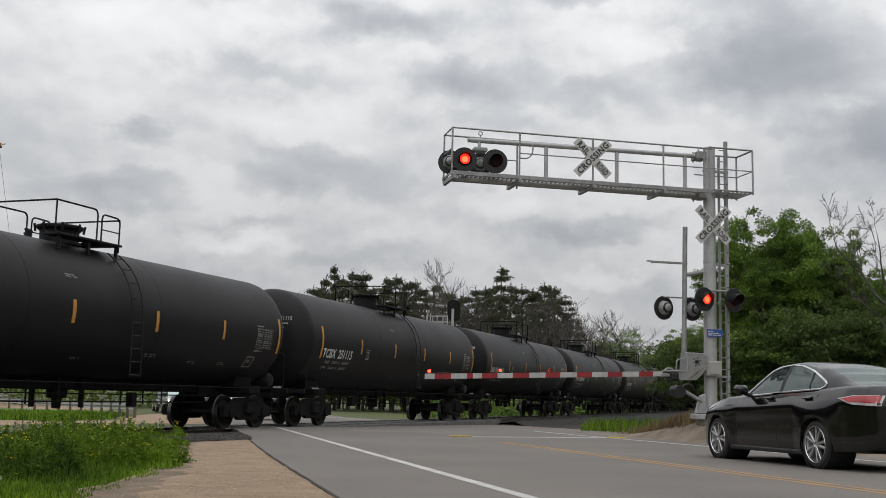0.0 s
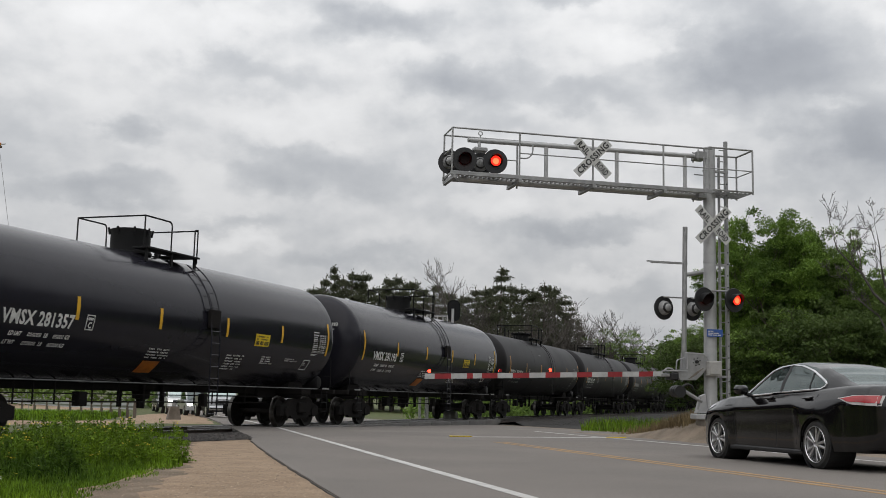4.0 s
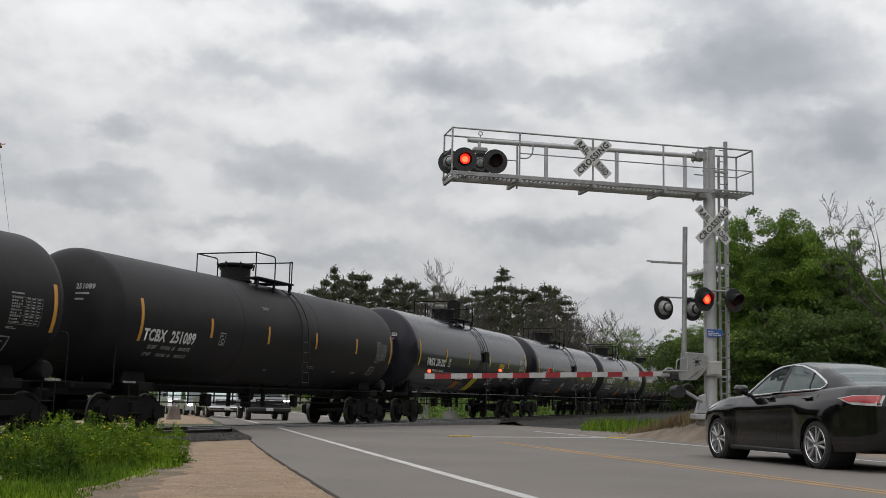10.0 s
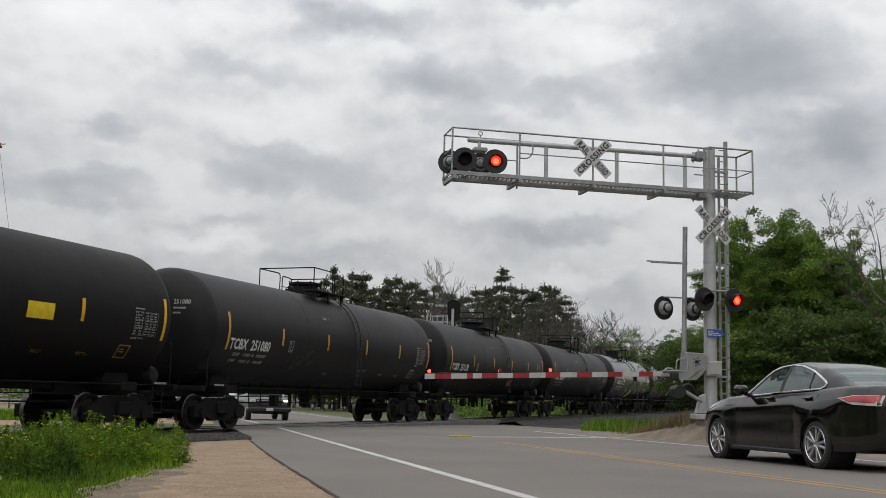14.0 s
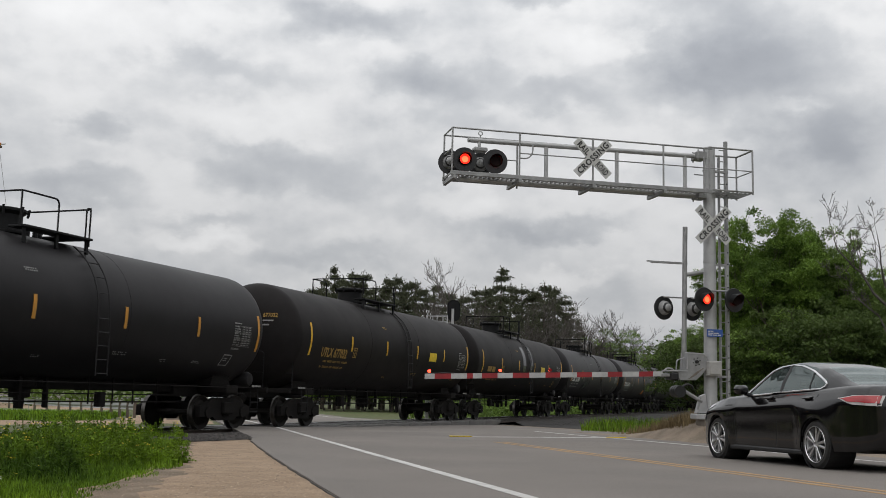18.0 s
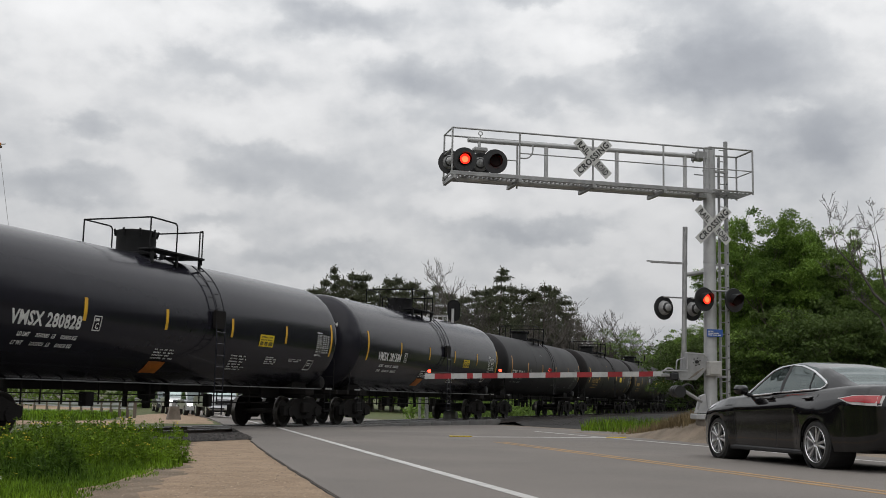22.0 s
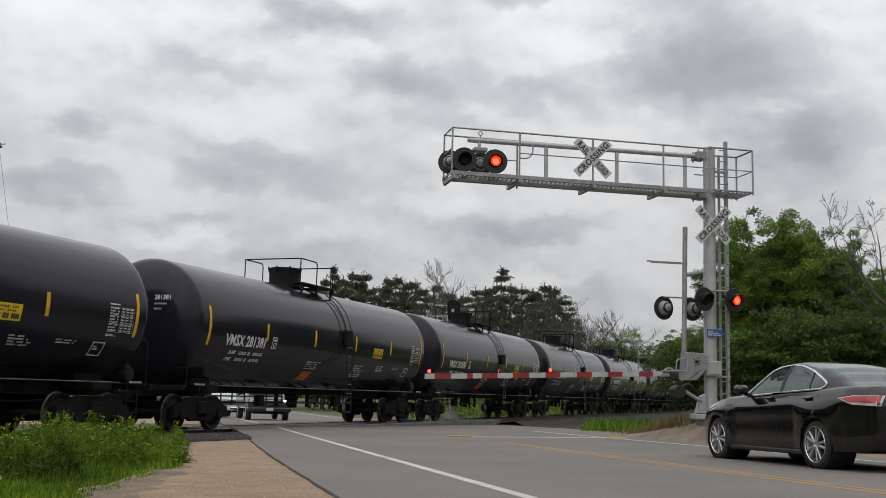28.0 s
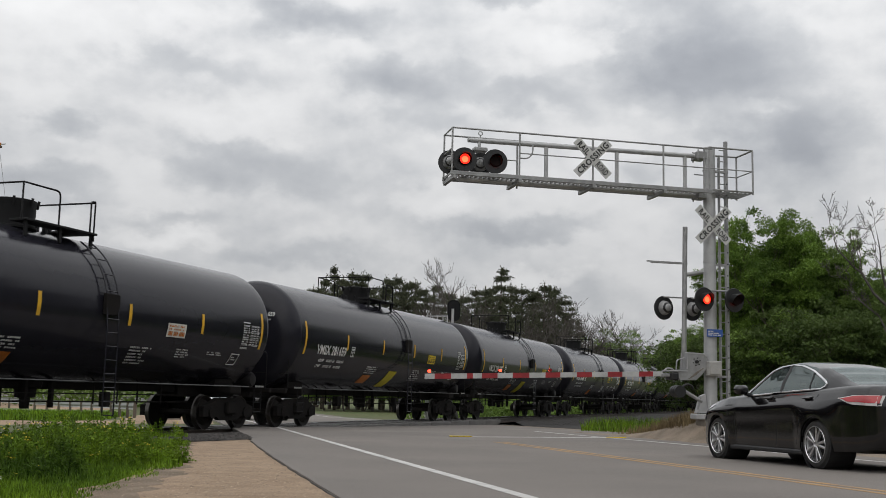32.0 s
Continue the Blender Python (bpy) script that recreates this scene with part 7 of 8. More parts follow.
# ---- trees, shrubs and grass ----
def limb_tree(rnd_, height, spread, levels=4, trunk_r=0.18, start=0.25, up=0.55, kids=(3, 5)):
    """Segments (p, q, r0, r1) of a branching tree and its twig ends."""
    segs, tips = [], []

    def grow(p, d, length, r, lvl):
        steps = 3
        for i in range(steps):
            d2 = (d + Vector((rnd_.uniform(-1, 1), rnd_.uniform(-1, 1), rnd_.uniform(-0.4, 0.7))) * 0.16).normalized()
            q = p + d2 * (length / steps)
            r2 = r * 0.84
            segs.append((p, q, r, r2, lvl))
            p, d, r = q, d2, r2
            if lvl < levels and (i > 0 or lvl > 0):
                for _ in range(rnd_.randint(1, 2)):
                    a = rnd_.uniform(0, 6.283)
                    side_ = Vector((math.cos(a), math.sin(a), rnd_.uniform(0.0, 0.9)))
                    nd = (d * up + side_ * (1 - up) * spread).normalized()
                    grow(p, nd, length * rnd_.uniform(0.5, 0.72), r * 0.62, lvl + 1)
        tips.append((p, lvl))
    base = Vector((0, 0, -0.2))
    top = Vector((rnd_.uniform(-0.3, 0.3), rnd_.uniform(-0.3, 0.3), height * start))
    segs.append((base, top, trunk_r, trunk_r * 0.85, 0))
    for _ in range(rnd_.randint(*kids)):
        a = rnd_.uniform(0, 6.283)
        grow(top, Vector((math.cos(a) * spread * 0.5, math.sin(a) * spread * 0.5, 1.0)).normalized(), height * rnd_.uniform(0.3, 0.48), trunk_r * 0.7, 1)
    grow(top, Vector((0, 0, 1)), height * 0.5, trunk_r * 0.8, 1)
    return segs, tips


def wood_mesh(name, segs, min_r=0.008):
    vs, fs = [], []
    for p, q, r0, r1, lvl in segs:
        r0, r1 = max(r0, min_r), max(r1, min_r * 0.8)
        n = 7 if lvl == 0 else (5 if lvl == 1 else 3)
        x, y = ring_frame(q - p)
        b = len(vs)
        for c, r in ((p, r0), (q, r1)):
            for i in range(n):
                a = 2 * math.pi * i / n
                vs.append(tuple(c + (x * math.cos(a) + y * math.sin(a)) * r))
        for i in range(n):
            fs.append((b + i, b + (i + 1) % n, b + n + (i + 1) % n, b + n + i))
    me_ = bpy.data.meshes.new(name)
    me_.from_pydata(vs, [], fs)
    return me_


def leaf_mesh(name, spots, size, rnd_, flat=0.0, ratio=0.55, level=None):
    """Folded diamond leaves, two triangles each side of a midrib."""
    vs, fs = [], []
    for p in spots:
        s_ = size * rnd_.uniform(0.6, 1.35)
        d = Vector((rnd_.gauss(0, 1), rnd_.gauss(0, 1), rnd_.gauss(0, 1) * (1 - flat) - 0.2)).normalized()
        e = d.cross(Vector((rnd_.gauss(0, 1), rnd_.gauss(0, 1), rnd_.gauss(0, 1)))).normalized()
        if level is not None:
            # blades that lie more or less level, faces to the sky
            up_ = Vector((rnd_.gauss(0, level), rnd_.gauss(0, level), 1)).normalized()
            d = (d - up_ * d.dot(up_)).normalized()
            e = up_.cross(d)
        nrm = d.cross(e)
        b = len(vs)
        vs += [tuple(p), tuple(p + d * s_ * 0.5 + e * s_ * ratio * 0.5 + nrm * s_ * 0.1), tuple(p + d * s_), tuple(p + d * s_ * 0.5 - e * s_ * ratio * 0.5 + nrm * s_ * 0.1)]
        fs += [(b, b + 1, b + 2), (b, b + 2, b + 3)]
    me_ = bpy.data.meshes.new(name)
    me_.from_pydata(vs, [], fs)
    return me_


def broadleaf(key, seed, height, spread, leaves, size, mat, dense=0.55, low=False):
    rnd_ = random.Random(seed)
    segs, tips = limb_tree(rnd_, height, spread, 4, 0.14 if not low else 0.06, 0.22 if not low else 0.06)
    zmax = max(p.z for p, _ in tips)
    k = height / zmax
    segs = [(p * k, q * k, r0, r1, l) for p, q, r0, r1, l in segs]
    tips = [(p * k, l) for p, l in tips if l >= 2]
    spots = []
    # boughs of foliage: domed sprays with shade below and gaps between
    domes = []
    for p, _ in tips:
        c = p + Vector((rnd_.gauss(0, 1), rnd_.gauss(0, 1), rnd_.gauss(0, 0.7))) * dense
        w_ = rnd_.uniform(0.3, 0.72) * (1.0 if not low else 0.8)
        if c.z > height * (0.04 if low else 0.10) and all((c - c2).length > 0.55 * (w_ + w2) for c2, w2 in domes):
            domes.append((c, w_))
    total = sum(w_ * w_ for _, w_ in domes)
    for c, w_ in domes:
        for _ in range(int(leaves * w_ * w_ / total)):
            d = Vector((rnd_.gauss(0, 1), rnd_.gauss(0, 1), abs(rnd_.gauss(0, 1)) - 0.25)).normalized()
            spots.append(c + Vector((d.x, d.y, d.z * 0.62)) * w_ * (0.55 + 0.55 * rnd_.random()) + Vector((rnd_.gauss(0, 0.05), rnd_.gauss(0, 0.05), rnd_.gauss(0, 0.05))))
    wm, lm = wood_mesh(key + "_wood", segs), leaf_mesh(key + "_leaves", spots, size, rnd_, 0.0, 0.5, 1.0)
    wm.materials.append(M_BARK)
    lm.materials.append(mat)
    return wm, lm


def plant_tree(meshes, x, y, rz, scale, name, label, category, group, z=None):
    t_ = thing(name, pose(x, y, ground_z(x, y) - 0.05 if z is None else z, 0, 0, rz) @ Matrix.Diagonal((scale[0], scale[0], scale[1], 1)), label, category, group)
    mesh_part("trunk", meshes[0], None, t_)
    if meshes[1] is not None:
        mesh_part("crown", meshes[1], None, t_)
    return t_


B1 = broadleaf("broad_a", 11, 10.0, 0.9, 60000, 0.135, M_LEAF, 0.3)
B2 = broadleaf("broad_b", 12, 10.0, 0.8, 56000, 0.135, M_LEAFD, 0.3)
B3 = broadleaf("broad_c", 13, 10.0, 0.8, 17000, 0.135, M_LEAFD, 0.35)
S1 = broadleaf("shrub_a", 14, 4.5, 1.15, 17000, 0.14, M_LEAF, 0.36, True)
S2 = broadleaf("shrub_b", 15, 4.5, 1.1, 17000, 0.14, M_LEAFD, 0.36, True)
# low shrubs, their leaves coloured darker to stand for the canopy's shade
S3 = broadleaf("shrub_c", 16, 4.5, 1.1, 15000, 0.14, M_LEAF_SHADE, 0.36, True)
rnd = random.Random(21)
GROVE = [(15.6, 52.5, 9.5, B2), (15.1, 50.5, 9.9, B1), (15.8, 50.0, 10.3, B1), (16.3, 51.5, 9.5, B2), (17.5, 51.0, 9.9, B3), (17.0, 54.0, 8.6, B2), (18.6, 51.0, 9.6, B2), (19.2, 52.5, 9.2, B3), (20.3, 50.5, 7.4, B3), (21.4, 51, 7.0, B1), (22.4, 50, 6.8, B2), (23.4, 52, 7.4, B1),
         (16.4, 54, 8.9, B2), (18.2, 55.5, 7.8, B2), (20.0, 55, 7.4, B2), (21.6, 55, 7.8, B2), (23.2, 56, 7.6, B2), (25.2, 55, 7.4, B1), (26.8, 52, 7.0, B2)]
for x, y, h, msh in GROVE:
    plant_tree(msh, x, y, rnd.uniform(0, 360), (h / 10 * rnd.uniform(0.66, 0.84), h / 10), "tree", "leafy green deciduous tree" if msh is B1 else ("thin-leaved dark green tree with sky gaps" if msh is B3 else "dark green deciduous tree"), "tree", "trees of the grove")
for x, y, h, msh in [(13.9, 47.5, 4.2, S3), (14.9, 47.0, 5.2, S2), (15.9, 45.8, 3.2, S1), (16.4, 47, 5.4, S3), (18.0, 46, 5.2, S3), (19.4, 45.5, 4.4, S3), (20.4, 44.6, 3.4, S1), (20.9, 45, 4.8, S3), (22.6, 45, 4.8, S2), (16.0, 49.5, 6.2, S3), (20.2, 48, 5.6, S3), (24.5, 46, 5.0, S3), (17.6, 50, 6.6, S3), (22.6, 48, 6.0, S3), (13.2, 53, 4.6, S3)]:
    plant_tree(msh, x, y, rnd.uniform(0, 360), (h / 4.5, h / 4.5), "shrub", "dense green shrub at the grove's edge" if msh is not S3 else "dense green shrub with the grove's shade in its leaf colour", "shrub", "shrubs of the grove")


def bare_tree(key, seed, height, spread, levels=5):
    rnd_ = random.Random(seed)
    segs, tips = limb_tree(rnd_, height, spread, levels, 0.16, 0.3, 0.6, (2, 4))
    zmax = max(p.z for p, _ in tips)
    k = height / zmax
    segs = [(p * k, q * k, r0, r1, l) for p, q, r0, r1, l in segs]
    wm = wood_mesh(key, segs, 0.013)
    wm.materials.append(M_BAREBARK)
    return wm


BR1 = bare_tree("bare_a", 31, 10.0, 1.5, 5)
BR2 = bare_tree("bare_b", 32, 10.0, 1.3, 5)
def dead_tree(key, seed, limbs):
    """A dead tree out of main limbs (start, end, radius) that fork into ever thinner twigs."""
    rnd_ = random.Random(seed)
    segs = []

    def run(p, q, r, lvl):
        d = q - p
        n = 5
        prev = p
        for i in range(1, n + 1):
            t = i / n
            c = p.lerp(q, t) + Vector((rnd_.gauss(0, 1), rnd_.gauss(0, 1), rnd_.gauss(0, 1))) * d.length * 0.03 * (1 if i < n else 0.3)
            r0, r1 = r * (1 - 0.75 * (t - 1 / n)), r * (1 - 0.75 * t)
            segs.append((prev, c, r0, r1, min(lvl, 2)))
            if lvl < 4 and i > (1 if lvl else 2):
                for _ in range(rnd_.choice((1, 1, 2))):
                    side_ = Vector((rnd_.gauss(0, 1), rnd_.gauss(0, 1), rnd_.gauss(0.35, 0.8)))
                    dd = (d.normalized() * 0.75 + side_.normalized() * 0.75).normalized()
                    run(c, c + dd * d.length * rnd_.uniform(0.28, 0.5), r1 * 0.62, lvl + 1)
            prev = c
    for p, q, r in limbs:
        run(Vector(p), Vector(q), r, 1)
    wm_ = wood_mesh(key, segs + [(Vector((0, 0, -0.3)), Vector((-0.4, 0, 4.2)), 0.26, 0.2, 0), (Vector((-0.4, 0, 4.2)), Vector((-0.9, 0, 5.5)), 0.2, 0.10, 0)], 0.009)
    wm_.materials.append(M_BAREBARK)
    return wm_


# base, then limbs that reach over the grove's edge
BR3 = dead_tree("bare_c", 35, [((-0.9, 0, 5.4), (-2.9, 0.2, 8.1), 0.065), ((-0.8, 0, 5.2), (-1.4, -0.3, 8.2), 0.055), ((-0.5, 0, 4.2), (-2.3, 0.4, 6.2), 0.045), ((-0.6, 0, 4.8), (1.2, 0.2, 8.0), 0.07), ((-0.4, 0, 4.0), (1.6, -0.2, 6.0), 0.06)])
plant_tree((BR3, None), 18.0, 41.0, 0, (1.0, 1.0), "bare_tree", "leafless grey dead tree with spreading branches", "tree", "bare trees", -0.6)


def pine(key, seed, height, width, tufts, spire=0.0):
    """A ragged conifer: whorls of level boughs that carry clumps of needles at their outer ends."""
    rnd_ = random.Random(seed)
    segs = [(Vector((0, 0, -0.3)), Vector((0, 0, height)), 0.2, 0.03, 0)]
    spots = []
    z = height * 0.10
    while z < height * 0.97:
        f = 1 - z / height
        reach = width * (0.16 + (1.0 - 0.35 * spire) * f ** (0.6 + 0.35 * spire)) * rnd_.uniform(0.7, 1.1)
        for b in range(rnd_.randint(4, 6)):
            a = rnd_.uniform(0, 6.283)
            ln = reach * rnd_.uniform(0.55, 1.12)
            rise = rnd_.uniform(-0.25, 0.05) if spire else rnd_.uniform(0.05, 0.40)
            tip = Vector((math.cos(a) * ln, math.sin(a) * ln, z + ln * rise))
            segs.append((Vector((0, 0, z)), tip, 0.05, 0.015, 2))
            for t in (0.35, 0.62, 0.85, 1.0):
                if rnd_.random() < 0.16 or ln * t < 0.15:
                    continue
                c = Vector((0, 0, z)).lerp(tip, t) + Vector((rnd_.gauss(0, 0.1), rnd_.gauss(0, 0.1), rnd_.gauss(0.05, 0.08)))
                w_ = rnd_.uniform(0.2, 0.42) * (0.6 + 0.4 * min(1.0, ln))
                for _ in range(tufts):
                    spots.append(c + Vector((rnd_.gauss(0, 1), rnd_.gauss(0, 1), rnd_.gauss(0.1, 0.45))) * w_ * 0.62)
        z += height * rnd_.uniform(0.045, 0.07)
    for k in range(24):
        spots.append(Vector((rnd_.gauss(0, 0.10), rnd_.gauss(0, 0.10), height * (0.93 + 0.08 * k / 24))))
    wm, lm = wood_mesh(key + "_wood", segs, 0.02), leaf_mesh(key + "_needles", spots, 0.30, rnd_, -0.4, 0.26)
    wm.materials.append(M_BARK)
    lm.materials.append(M_NEEDLE)
    return wm, lm


P1, P2, P3 = pine("pine_a", 41, 14.0, 2.7, 26), pine("pine_b", 42, 14.0, 2.4, 26), pine("pine_c", 43, 15.0, 2.6, 24, 1.0)
rnd = random.Random(44)


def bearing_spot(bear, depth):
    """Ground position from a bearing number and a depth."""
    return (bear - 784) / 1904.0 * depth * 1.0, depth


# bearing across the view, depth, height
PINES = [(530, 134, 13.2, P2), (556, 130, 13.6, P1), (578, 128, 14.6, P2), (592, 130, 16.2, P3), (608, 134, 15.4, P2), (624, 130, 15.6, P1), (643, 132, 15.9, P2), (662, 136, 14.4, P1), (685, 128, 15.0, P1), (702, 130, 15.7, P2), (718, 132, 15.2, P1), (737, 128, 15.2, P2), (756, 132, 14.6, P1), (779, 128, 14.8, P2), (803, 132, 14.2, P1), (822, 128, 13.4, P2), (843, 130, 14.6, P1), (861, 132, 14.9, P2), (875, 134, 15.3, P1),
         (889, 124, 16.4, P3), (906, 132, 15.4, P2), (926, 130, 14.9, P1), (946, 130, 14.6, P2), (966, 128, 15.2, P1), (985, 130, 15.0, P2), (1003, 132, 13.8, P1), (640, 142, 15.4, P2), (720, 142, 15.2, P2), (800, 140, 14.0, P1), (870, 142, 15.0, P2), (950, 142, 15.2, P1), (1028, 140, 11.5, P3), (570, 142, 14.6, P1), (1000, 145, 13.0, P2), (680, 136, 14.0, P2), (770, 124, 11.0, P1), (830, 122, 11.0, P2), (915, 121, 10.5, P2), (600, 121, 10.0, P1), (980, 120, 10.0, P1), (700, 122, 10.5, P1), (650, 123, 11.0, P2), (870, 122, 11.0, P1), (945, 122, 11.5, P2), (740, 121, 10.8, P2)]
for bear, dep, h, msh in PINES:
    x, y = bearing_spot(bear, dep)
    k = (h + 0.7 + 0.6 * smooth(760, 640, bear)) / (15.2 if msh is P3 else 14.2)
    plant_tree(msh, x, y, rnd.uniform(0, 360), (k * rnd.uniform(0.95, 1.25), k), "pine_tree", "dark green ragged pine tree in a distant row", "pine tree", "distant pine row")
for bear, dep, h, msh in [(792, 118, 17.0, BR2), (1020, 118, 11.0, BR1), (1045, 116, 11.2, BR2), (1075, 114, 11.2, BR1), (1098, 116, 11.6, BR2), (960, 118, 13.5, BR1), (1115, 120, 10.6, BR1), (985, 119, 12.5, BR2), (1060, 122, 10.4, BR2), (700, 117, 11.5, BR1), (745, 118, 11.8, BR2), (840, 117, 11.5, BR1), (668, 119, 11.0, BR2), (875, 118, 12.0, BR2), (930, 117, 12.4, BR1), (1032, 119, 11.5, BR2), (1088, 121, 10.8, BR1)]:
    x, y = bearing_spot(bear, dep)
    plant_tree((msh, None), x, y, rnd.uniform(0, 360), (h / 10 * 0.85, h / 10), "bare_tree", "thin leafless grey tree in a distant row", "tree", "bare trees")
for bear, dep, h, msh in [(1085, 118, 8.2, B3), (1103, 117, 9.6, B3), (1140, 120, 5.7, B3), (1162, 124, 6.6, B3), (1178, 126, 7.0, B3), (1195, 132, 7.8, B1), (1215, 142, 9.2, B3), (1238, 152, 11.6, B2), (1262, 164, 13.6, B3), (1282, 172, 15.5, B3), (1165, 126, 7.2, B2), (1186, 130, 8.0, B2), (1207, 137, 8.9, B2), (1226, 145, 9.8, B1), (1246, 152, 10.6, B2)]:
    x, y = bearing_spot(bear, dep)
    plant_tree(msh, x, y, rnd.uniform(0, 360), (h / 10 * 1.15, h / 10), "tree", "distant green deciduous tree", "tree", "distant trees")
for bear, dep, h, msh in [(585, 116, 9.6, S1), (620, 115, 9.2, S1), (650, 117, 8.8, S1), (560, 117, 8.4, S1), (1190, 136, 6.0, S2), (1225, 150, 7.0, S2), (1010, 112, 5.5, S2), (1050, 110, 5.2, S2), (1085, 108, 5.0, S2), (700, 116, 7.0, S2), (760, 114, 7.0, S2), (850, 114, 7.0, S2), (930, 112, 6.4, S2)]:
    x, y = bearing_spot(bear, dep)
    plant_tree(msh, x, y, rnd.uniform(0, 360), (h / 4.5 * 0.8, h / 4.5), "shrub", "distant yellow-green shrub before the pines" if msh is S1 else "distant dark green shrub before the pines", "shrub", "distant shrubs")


def grass(name, spots, hgt, wid, mat, seed, label, category="grass"):
    """Bent three-point blades."""
    rnd_ = random.Random(seed)
    vs, fs = [], []
    for x, y, z, k in spots:
        h = hgt * k * rnd_.uniform(0.55, 1.25)
        a = rnd_.uniform(0, 6.283)
        lean = rnd_.uniform(0.05, 0.5) * h
        dx, dy = math.cos(a), math.sin(a)
        w_ = wid * rnd_.uniform(0.7, 1.4)
        b = len(vs)
        vs += [(x - dy * w_, y + dx * w_, z), (x + dy * w_, y - dx * w_, z), (x + dy * w_ * 0.7 + dx * lean * 0.35, y - dx * w_ * 0.7 + dy * lean * 0.35, z + h * 0.6), (x - dy * w_ * 0.7 + dx * lean * 0.35, y + dx * w_ * 0.7 + dy * lean * 0.35, z + h * 0.6), (x + dx * lean, y + dy * lean, z + h)]
        fs += [(b, b + 1, b + 2, b + 3), (b + 3, b + 2, b + 4)]
    me_ = bpy.data.meshes.new(name)
    me_.from_pydata(vs, [], fs)
    return tagged(mesh_part(name, me_, mat), label, category, kind="stuff")


rnd = random.Random(51)


# weeds on the left verge
spots, weeds, flowers, clover = [], [], [], []
while len(spots) < 60000:
    a = 7.2 + 21 * rnd.random() ** 1.6
    l = rnd.uniform(-10.5, 0.55)
    if l > verge_edge(a) + 0.25 * noise.noise(Vector((a * 2.2, 7.7, 0))) - abs(rnd.gauss(0, 0.10)):
        continue
    p = road(a, l)
    if p.x < -0.47 * p.y - 0.6 or (TRACK_D - N.dot(p)) < 4.0:
        continue
    k = 0.38 + 0.7 * smooth(0.0, 1.7, verge_edge(a) - l) + 0.8 * noise.noise(Vector((p.x * 0.8, p.y * 0.8, 2)))
    spots.append((p.x, p.y, ground_z(p.x, p.y) - 0.01, max(0.3, k) * (0.6 + 0.4 * smooth(8, 13, a))))
grass("verge_grass", spots, 0.235, 0.0075, M_GRASS, 52, "tall green grass on the verge beside the gravel")
stalks = [s_ for s_ in spots if rnd.random() < 0.045 and s_[3] > 0.55 and noise.noise(Vector((s_[0] * 1.1, s_[1] * 1.1, 4))) > -0.15]
rnd_w = random.Random(53)
leafspots, vs, fs = [], [], []
for x, y, z, k in stalks:
    tall = noise.noise(Vector((x * 0.9, y * 0.9, 9)))
    h = rnd_w.uniform(0.18, 0.45) * (1.0 + 1.3 * max(-0.35, tall)) * (1.0 if rnd_w.random() < 0.9 else 1.5) * (0.45 + 0.55 * min(1.0, k))
    h = min(h, 0.66)
    lean = Vector((rnd_w.gauss(0, 0.08), rnd_w.gauss(0, 0.08), 1)).normalized()
    weeds.append((Vector((x, y, z)), Vector((x, y, z)) + lean * h, 0.006, 0.003, 2))
    for _ in range(64):
        t = rnd_w.uniform(0.2, 1.0)
        leafspots.append(Vector((x, y, z)) + lean * h * t + Vector((rnd_w.gauss(0, 0.045), rnd_w.gauss(0, 0.045), 0)) * (1.3 - t))
    if rnd_w.random() < 0.17:
        for _ in range(rnd_w.randint(1, 4)):
            flowers.append(Vector((x, y, z)) + lean * h * 0.98 + Vector((rnd_w.gauss(0, 0.05), rnd_w.gauss(0, 0.05), rnd_w.uniform(-0.03, 0.04))))
wm = wood_mesh("weed_stems", weeds, 0.003)
tagged(mesh_part("weed_stems", wm, M_WEED), "slender green weed stems on the verge", "weeds", kind="stuff")
tagged(mesh_part("weed_leaves", leaf_mesh("weed_leaves", leafspots, 0.046, rnd_w, 0.3, 0.45), M_WEED), "leafy green weeds on the verge", "weeds", kind="stuff")
fl = leaf_mesh("yellow_flowers", [f + Vector((rnd_w.gauss(0, 0.008), rnd_w.gauss(0, 0.008), 0)) for f in flowers for _ in range(5)], 0.021, rnd_w, 0.7, 0.7)
tagged(mesh_part("yellow_flowers", fl, M_FLOWER), "small yellow wild flowers among the weeds", "flowers", kind="stuff")
for _ in range(26):
    a, l = rnd_w.uniform(8.2, 9.4), rnd_w.uniform(-3.1, -1.2)
    p = road(a, l)
    clover.append(Vector((p.x, p.y, ground_z(p.x, p.y) + rnd_w.uniform(0.12, 0.3))))
cl = leaf_mesh("clover_flowers", [f + Vector((rnd_w.gauss(0, 0.01), rnd_w.gauss(0, 0.01), rnd_w.gauss(0, 0.01))) for f in clover for _ in range(10)], 0.028, rnd_w, 0.2, 0.6)
tagged(mesh_part("clover_flowers", cl, M_CLOVER), "white clover heads in the grass", "flowers", kind="stuff")
# grass beyond the track and right of the road
spots = []
for _ in range(16000):
    s_, o = rnd.uniform(30, 64), -rnd.uniform(12.4, 34)
    p = track(s_, o, 0)
    if RR.dot(p) > -3.4 + 0.5 * noise.noise(p * 0.4):
        continue
    spots.append((p.x, p.y, ground_z(p.x, p.y), 1.0))
grass("field_grass", spots, 0.30, 0.03, M_GRASS, 54, "green grass beyond the track")
spots = []
for _ in range(15000):
    a, l = rnd.uniform(33, 62), rnd.uniform(12.2, 24)
    p = RD * a + RR * l
    off = TRACK_D - N.dot(p)
    if off < 6.6 + 0.8 * noise.noise(Vector((a * 0.6, l, 0))) or l < 14.1 + 0.5 * math.sin(a) or p.x < 0.131 * p.y:
        continue
    spots.append((p.x, p.y, ground_z(p.x, p.y), 0.7 + 0.9 * abs(noise.noise(Vector((p.x * 0.7, p.y * 0.7, 1))))))
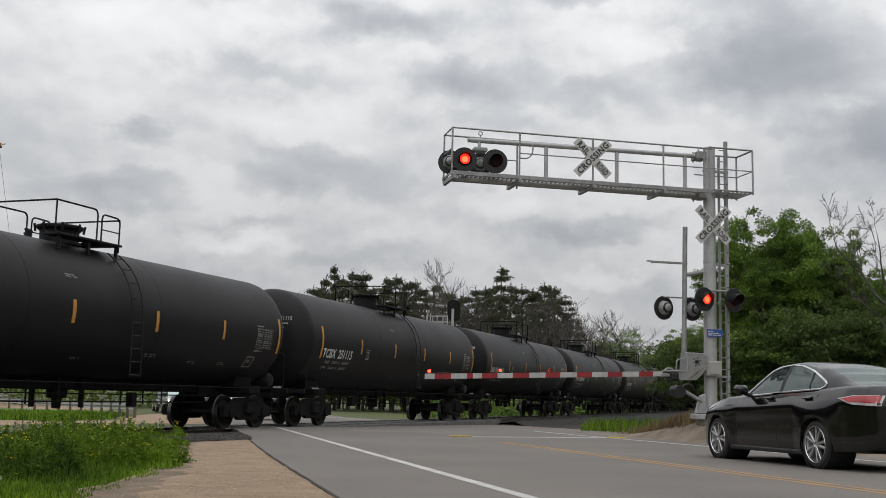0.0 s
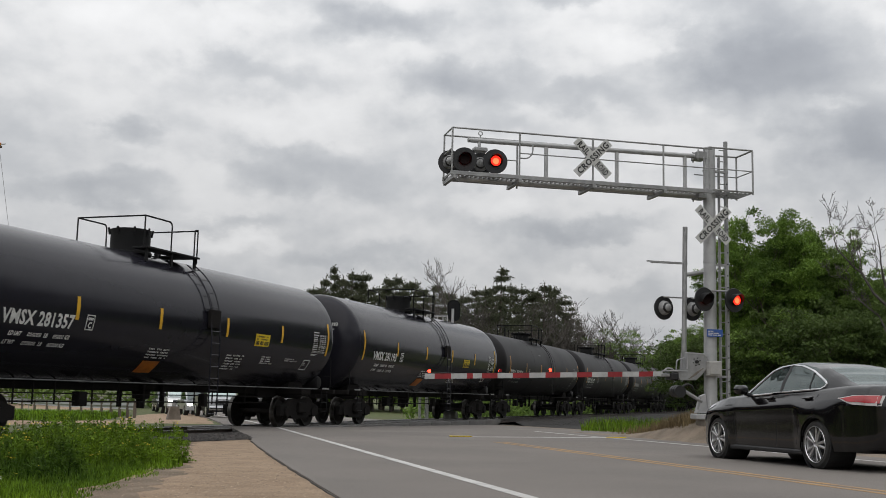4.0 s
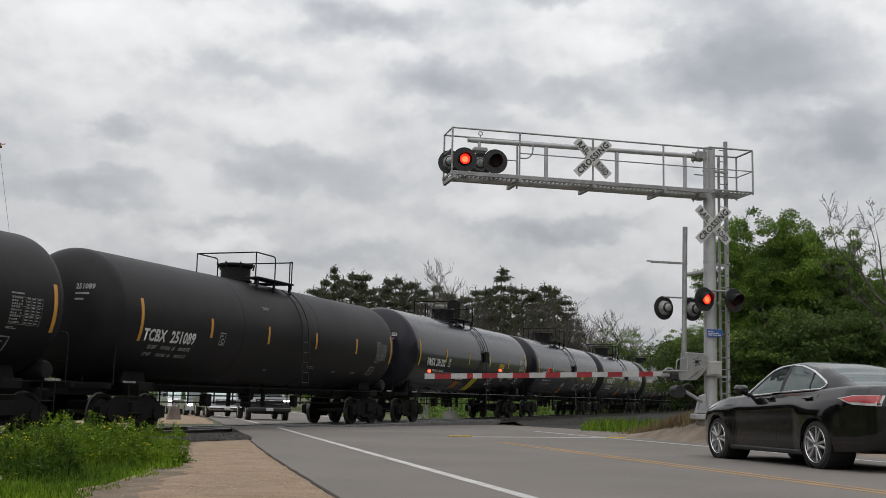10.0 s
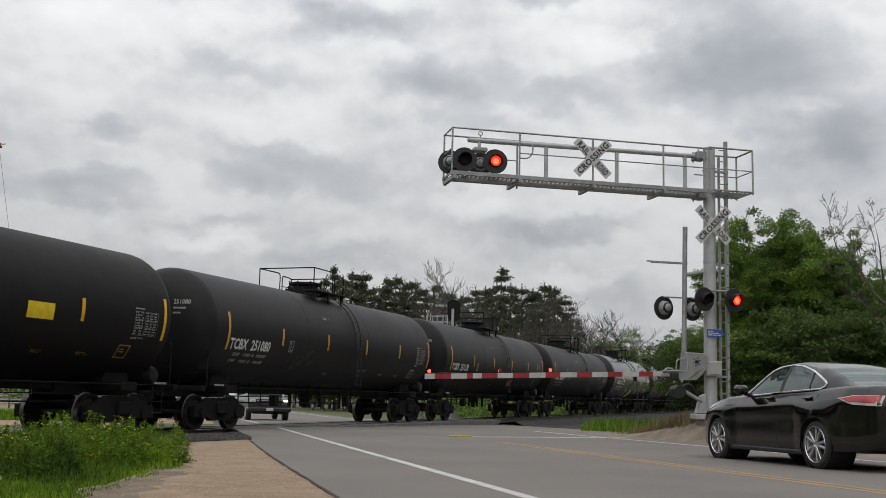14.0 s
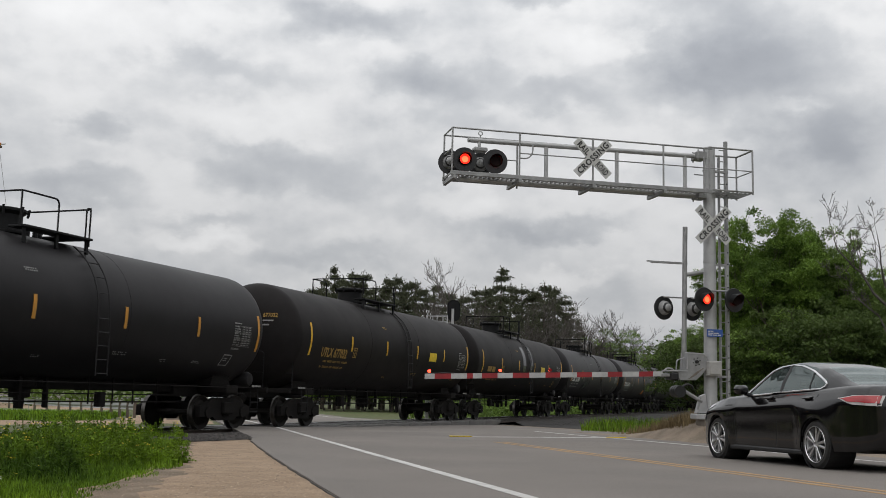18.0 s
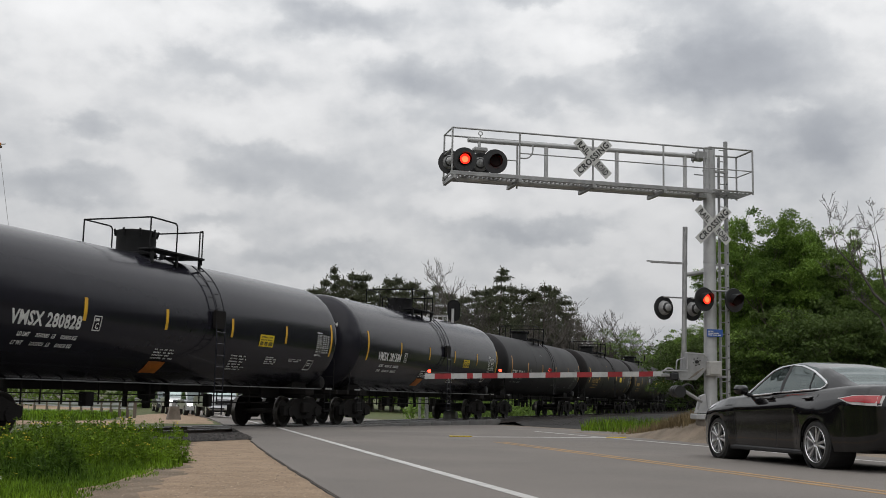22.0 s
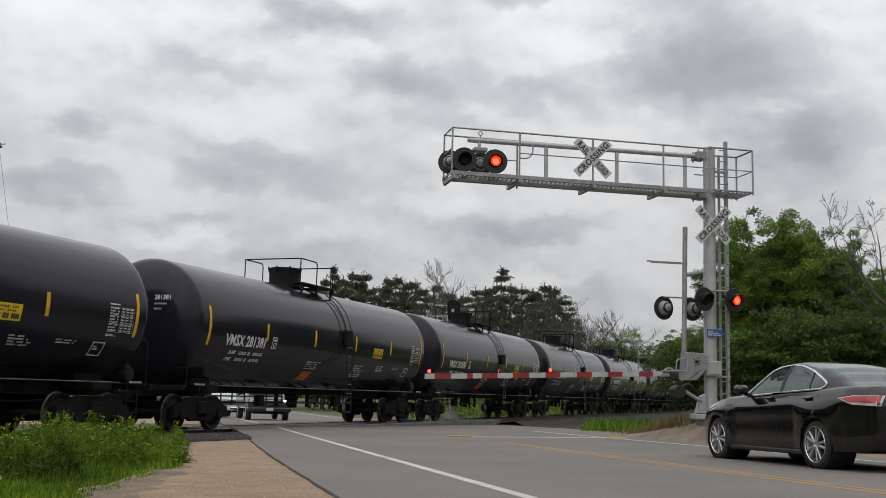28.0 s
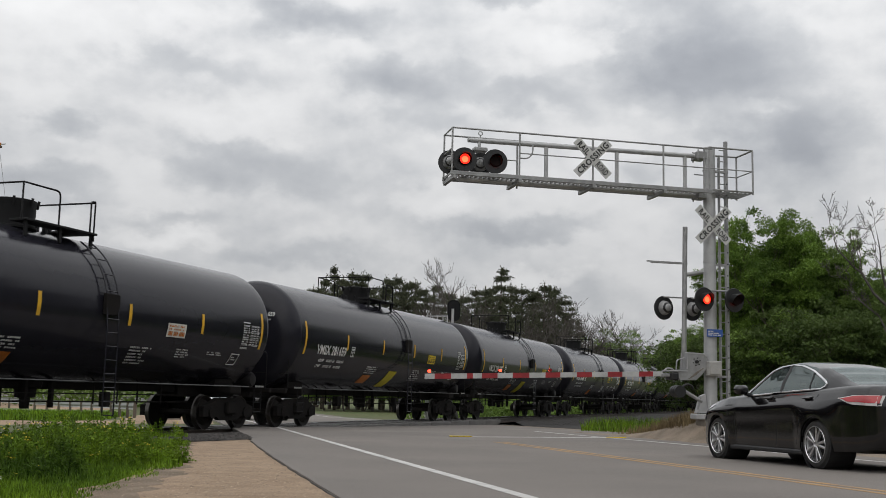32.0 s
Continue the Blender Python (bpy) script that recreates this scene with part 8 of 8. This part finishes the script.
grass("roadside_grass", spots, 0.42, 0.016, M_GRASS, 55, "bright green grass strip beside the track")
spots = []
for _ in range(8000):
    a, l = 26.0 + rnd.gauss(0, 1.7), 13.3 + rnd.gauss(0, 0.6)
    if l < 12.55 or (abs(a - 25.1) < 0.5 and l < 13.3):
        continue
    p = RD * a + RR * l
    spots.append((p.x, p.y, ground_z(p.x, p.y), 1.0))
grass("dry_grass", spots, 0.34, 0.008, M_STRAW, 56, "dry brown grass on the mound at the mast's foot")
spots = []
for _ in range(12000):
    a, l = rnd.uniform(22, 50), rnd.uniform(15, 34)
    p = RD * a + RR * l
    if p.x < 0.137 * p.y or TRACK_D - N.dot(p) < 6.4:
        continue
    spots.append((p.x, p.y, ground_z(p.x, p.y), 1.2))
grass("grove_grass", spots, 0.5, 0.016, M_GRASS, 57, "rough green grass before the grove")


def woods(name, spans, height, leaf, count, seed, label, mat=None):
    """A far wood as one mass of sprays with an uneven top."""
    rnd_ = random.Random(seed)
    spots_ = []
    while len(spots_) < count:
        a0, a1, r0, r1 = rnd_.choice(spans)
        az, r = radians(rnd_.uniform(a0, a1)), rnd_.uniform(r0, r1)
        x, y = r * math.sin(az), r * math.cos(az)
        top = height * (0.72 + 0.45 * noise.noise(Vector((x * 0.11, y * 0.11, seed))) + 0.2 * noise.noise(Vector((x * 0.5, y * 0.5, seed))))
        z = -0.6 + top * (1 - rnd_.random() ** 1.7)
        for _ in range(6):
            spots_.append(Vector((x + rnd_.gauss(0, 0.5), y + rnd_.gauss(0, 0.5), z + rnd_.gauss(0, 0.4))))
    tagged(mesh_part(name, leaf_mesh(name, spots_, leaf, rnd_), mat or M_LEAFD), label, "woods", kind="stuff")


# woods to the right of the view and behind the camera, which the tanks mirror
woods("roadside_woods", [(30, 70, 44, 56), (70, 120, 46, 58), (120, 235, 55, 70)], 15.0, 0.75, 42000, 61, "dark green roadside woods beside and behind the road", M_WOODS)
# low hedge line beyond the track on the other side
woods("field_hedge", [(-42, -9, 105, 118)], 5.2, 0.5, 15000, 62, "low green hedge line beyond the far field")

# low brush beyond the track, seen dark between the wheels
rnd = random.Random(71)
brush = []
while len(brush) < 16000:
    s_, o = rnd.uniform(46, 190), -rnd.uniform(5.5, 11)
    p = track(s_, o, 0)
    if RR.dot(p) < 14.8:
        continue
    top = 1.3 + 1.2 * noise.noise(Vector((p.x * 0.3, p.y * 0.3, 5)))
    c = Vector((p.x, p.y, -0.6 + max(0.3, top) * (1 - rnd.random() ** 1.6)))
    for _ in range(5):
        brush.append(c + Vector((rnd.gauss(0, 0.25), rnd.gauss(0, 0.25), rnd.gauss(0, 0.15))))
tagged(mesh_part("trackside_brush", leaf_mesh("trackside_brush", brush, 0.34, rnd), M_LEAFD), "low dark green brush beyond the track", "brush", kind="stuff")


# ---- what moves ----
def motions():
    # the train rolls away along the track
    times = [i * 1.0 for i in range(33)]
    spin_times = [i / 30 for i in range(961)]
    for car, centre, axles in CARS:
        rows = []
        for t in times:
            p = track(centre + train_travel(t), 0, 0)
            rows.append((t, pose(p.x, p.y, 0, 0, 0, TRACK_RZ)))
        walk(car, rows)
        # wheels turn while the car is near
        near = [t for t in spin_times if -12 < centre + train_travel(t) < 75]
        if len(near) < 3:
            continue
        span = sorted({0.0, 32.0, *near})
        for ws, ax in axles:
            rows = []
            for t in span:
                u = min(max(t, near[0]), near[-1])
                rows.append((t, Matrix.Translation((ax, 0, 0.457)) @ Matrix.Rotation(train_travel(u) / 0.457, 4, "Y")))
            walk(ws, rows)
    # clouds drift slowly
    walk(clouds, [(t, pose(0, 0, 1.0, 0, 0, 3.7 * t / 32)) for t in (0.0, 16.0, 32.0)])
    # the red lamps flash in turn: each lit disc turns to and fro
    for shutter, first in FLASHERS:
        flash(shutter, first)


def flash(ob, first):
    """Every 0.55 s the lit disc turns its dark back to the road, or its face; first: 0 where it starts lit."""
    base = ob.matrix_basis.copy()

    def state(turn):
        return base @ Matrix.Rotation(radians(turn), 4, "Z")
    lit = first == 0
    rows, t = [(0.0, state(0 if lit else 176))], 0.48
    while t < 31.95:
        for k in (-1, 0, 1):
            rows.append((t + k / 30, state(88 + 88 * k if lit else 88 - 88 * k)))
        lit = not lit
        t += 0.55
    rows.append((32.0, state(0 if lit else 176)))
    walk(ob, rows)


motions()
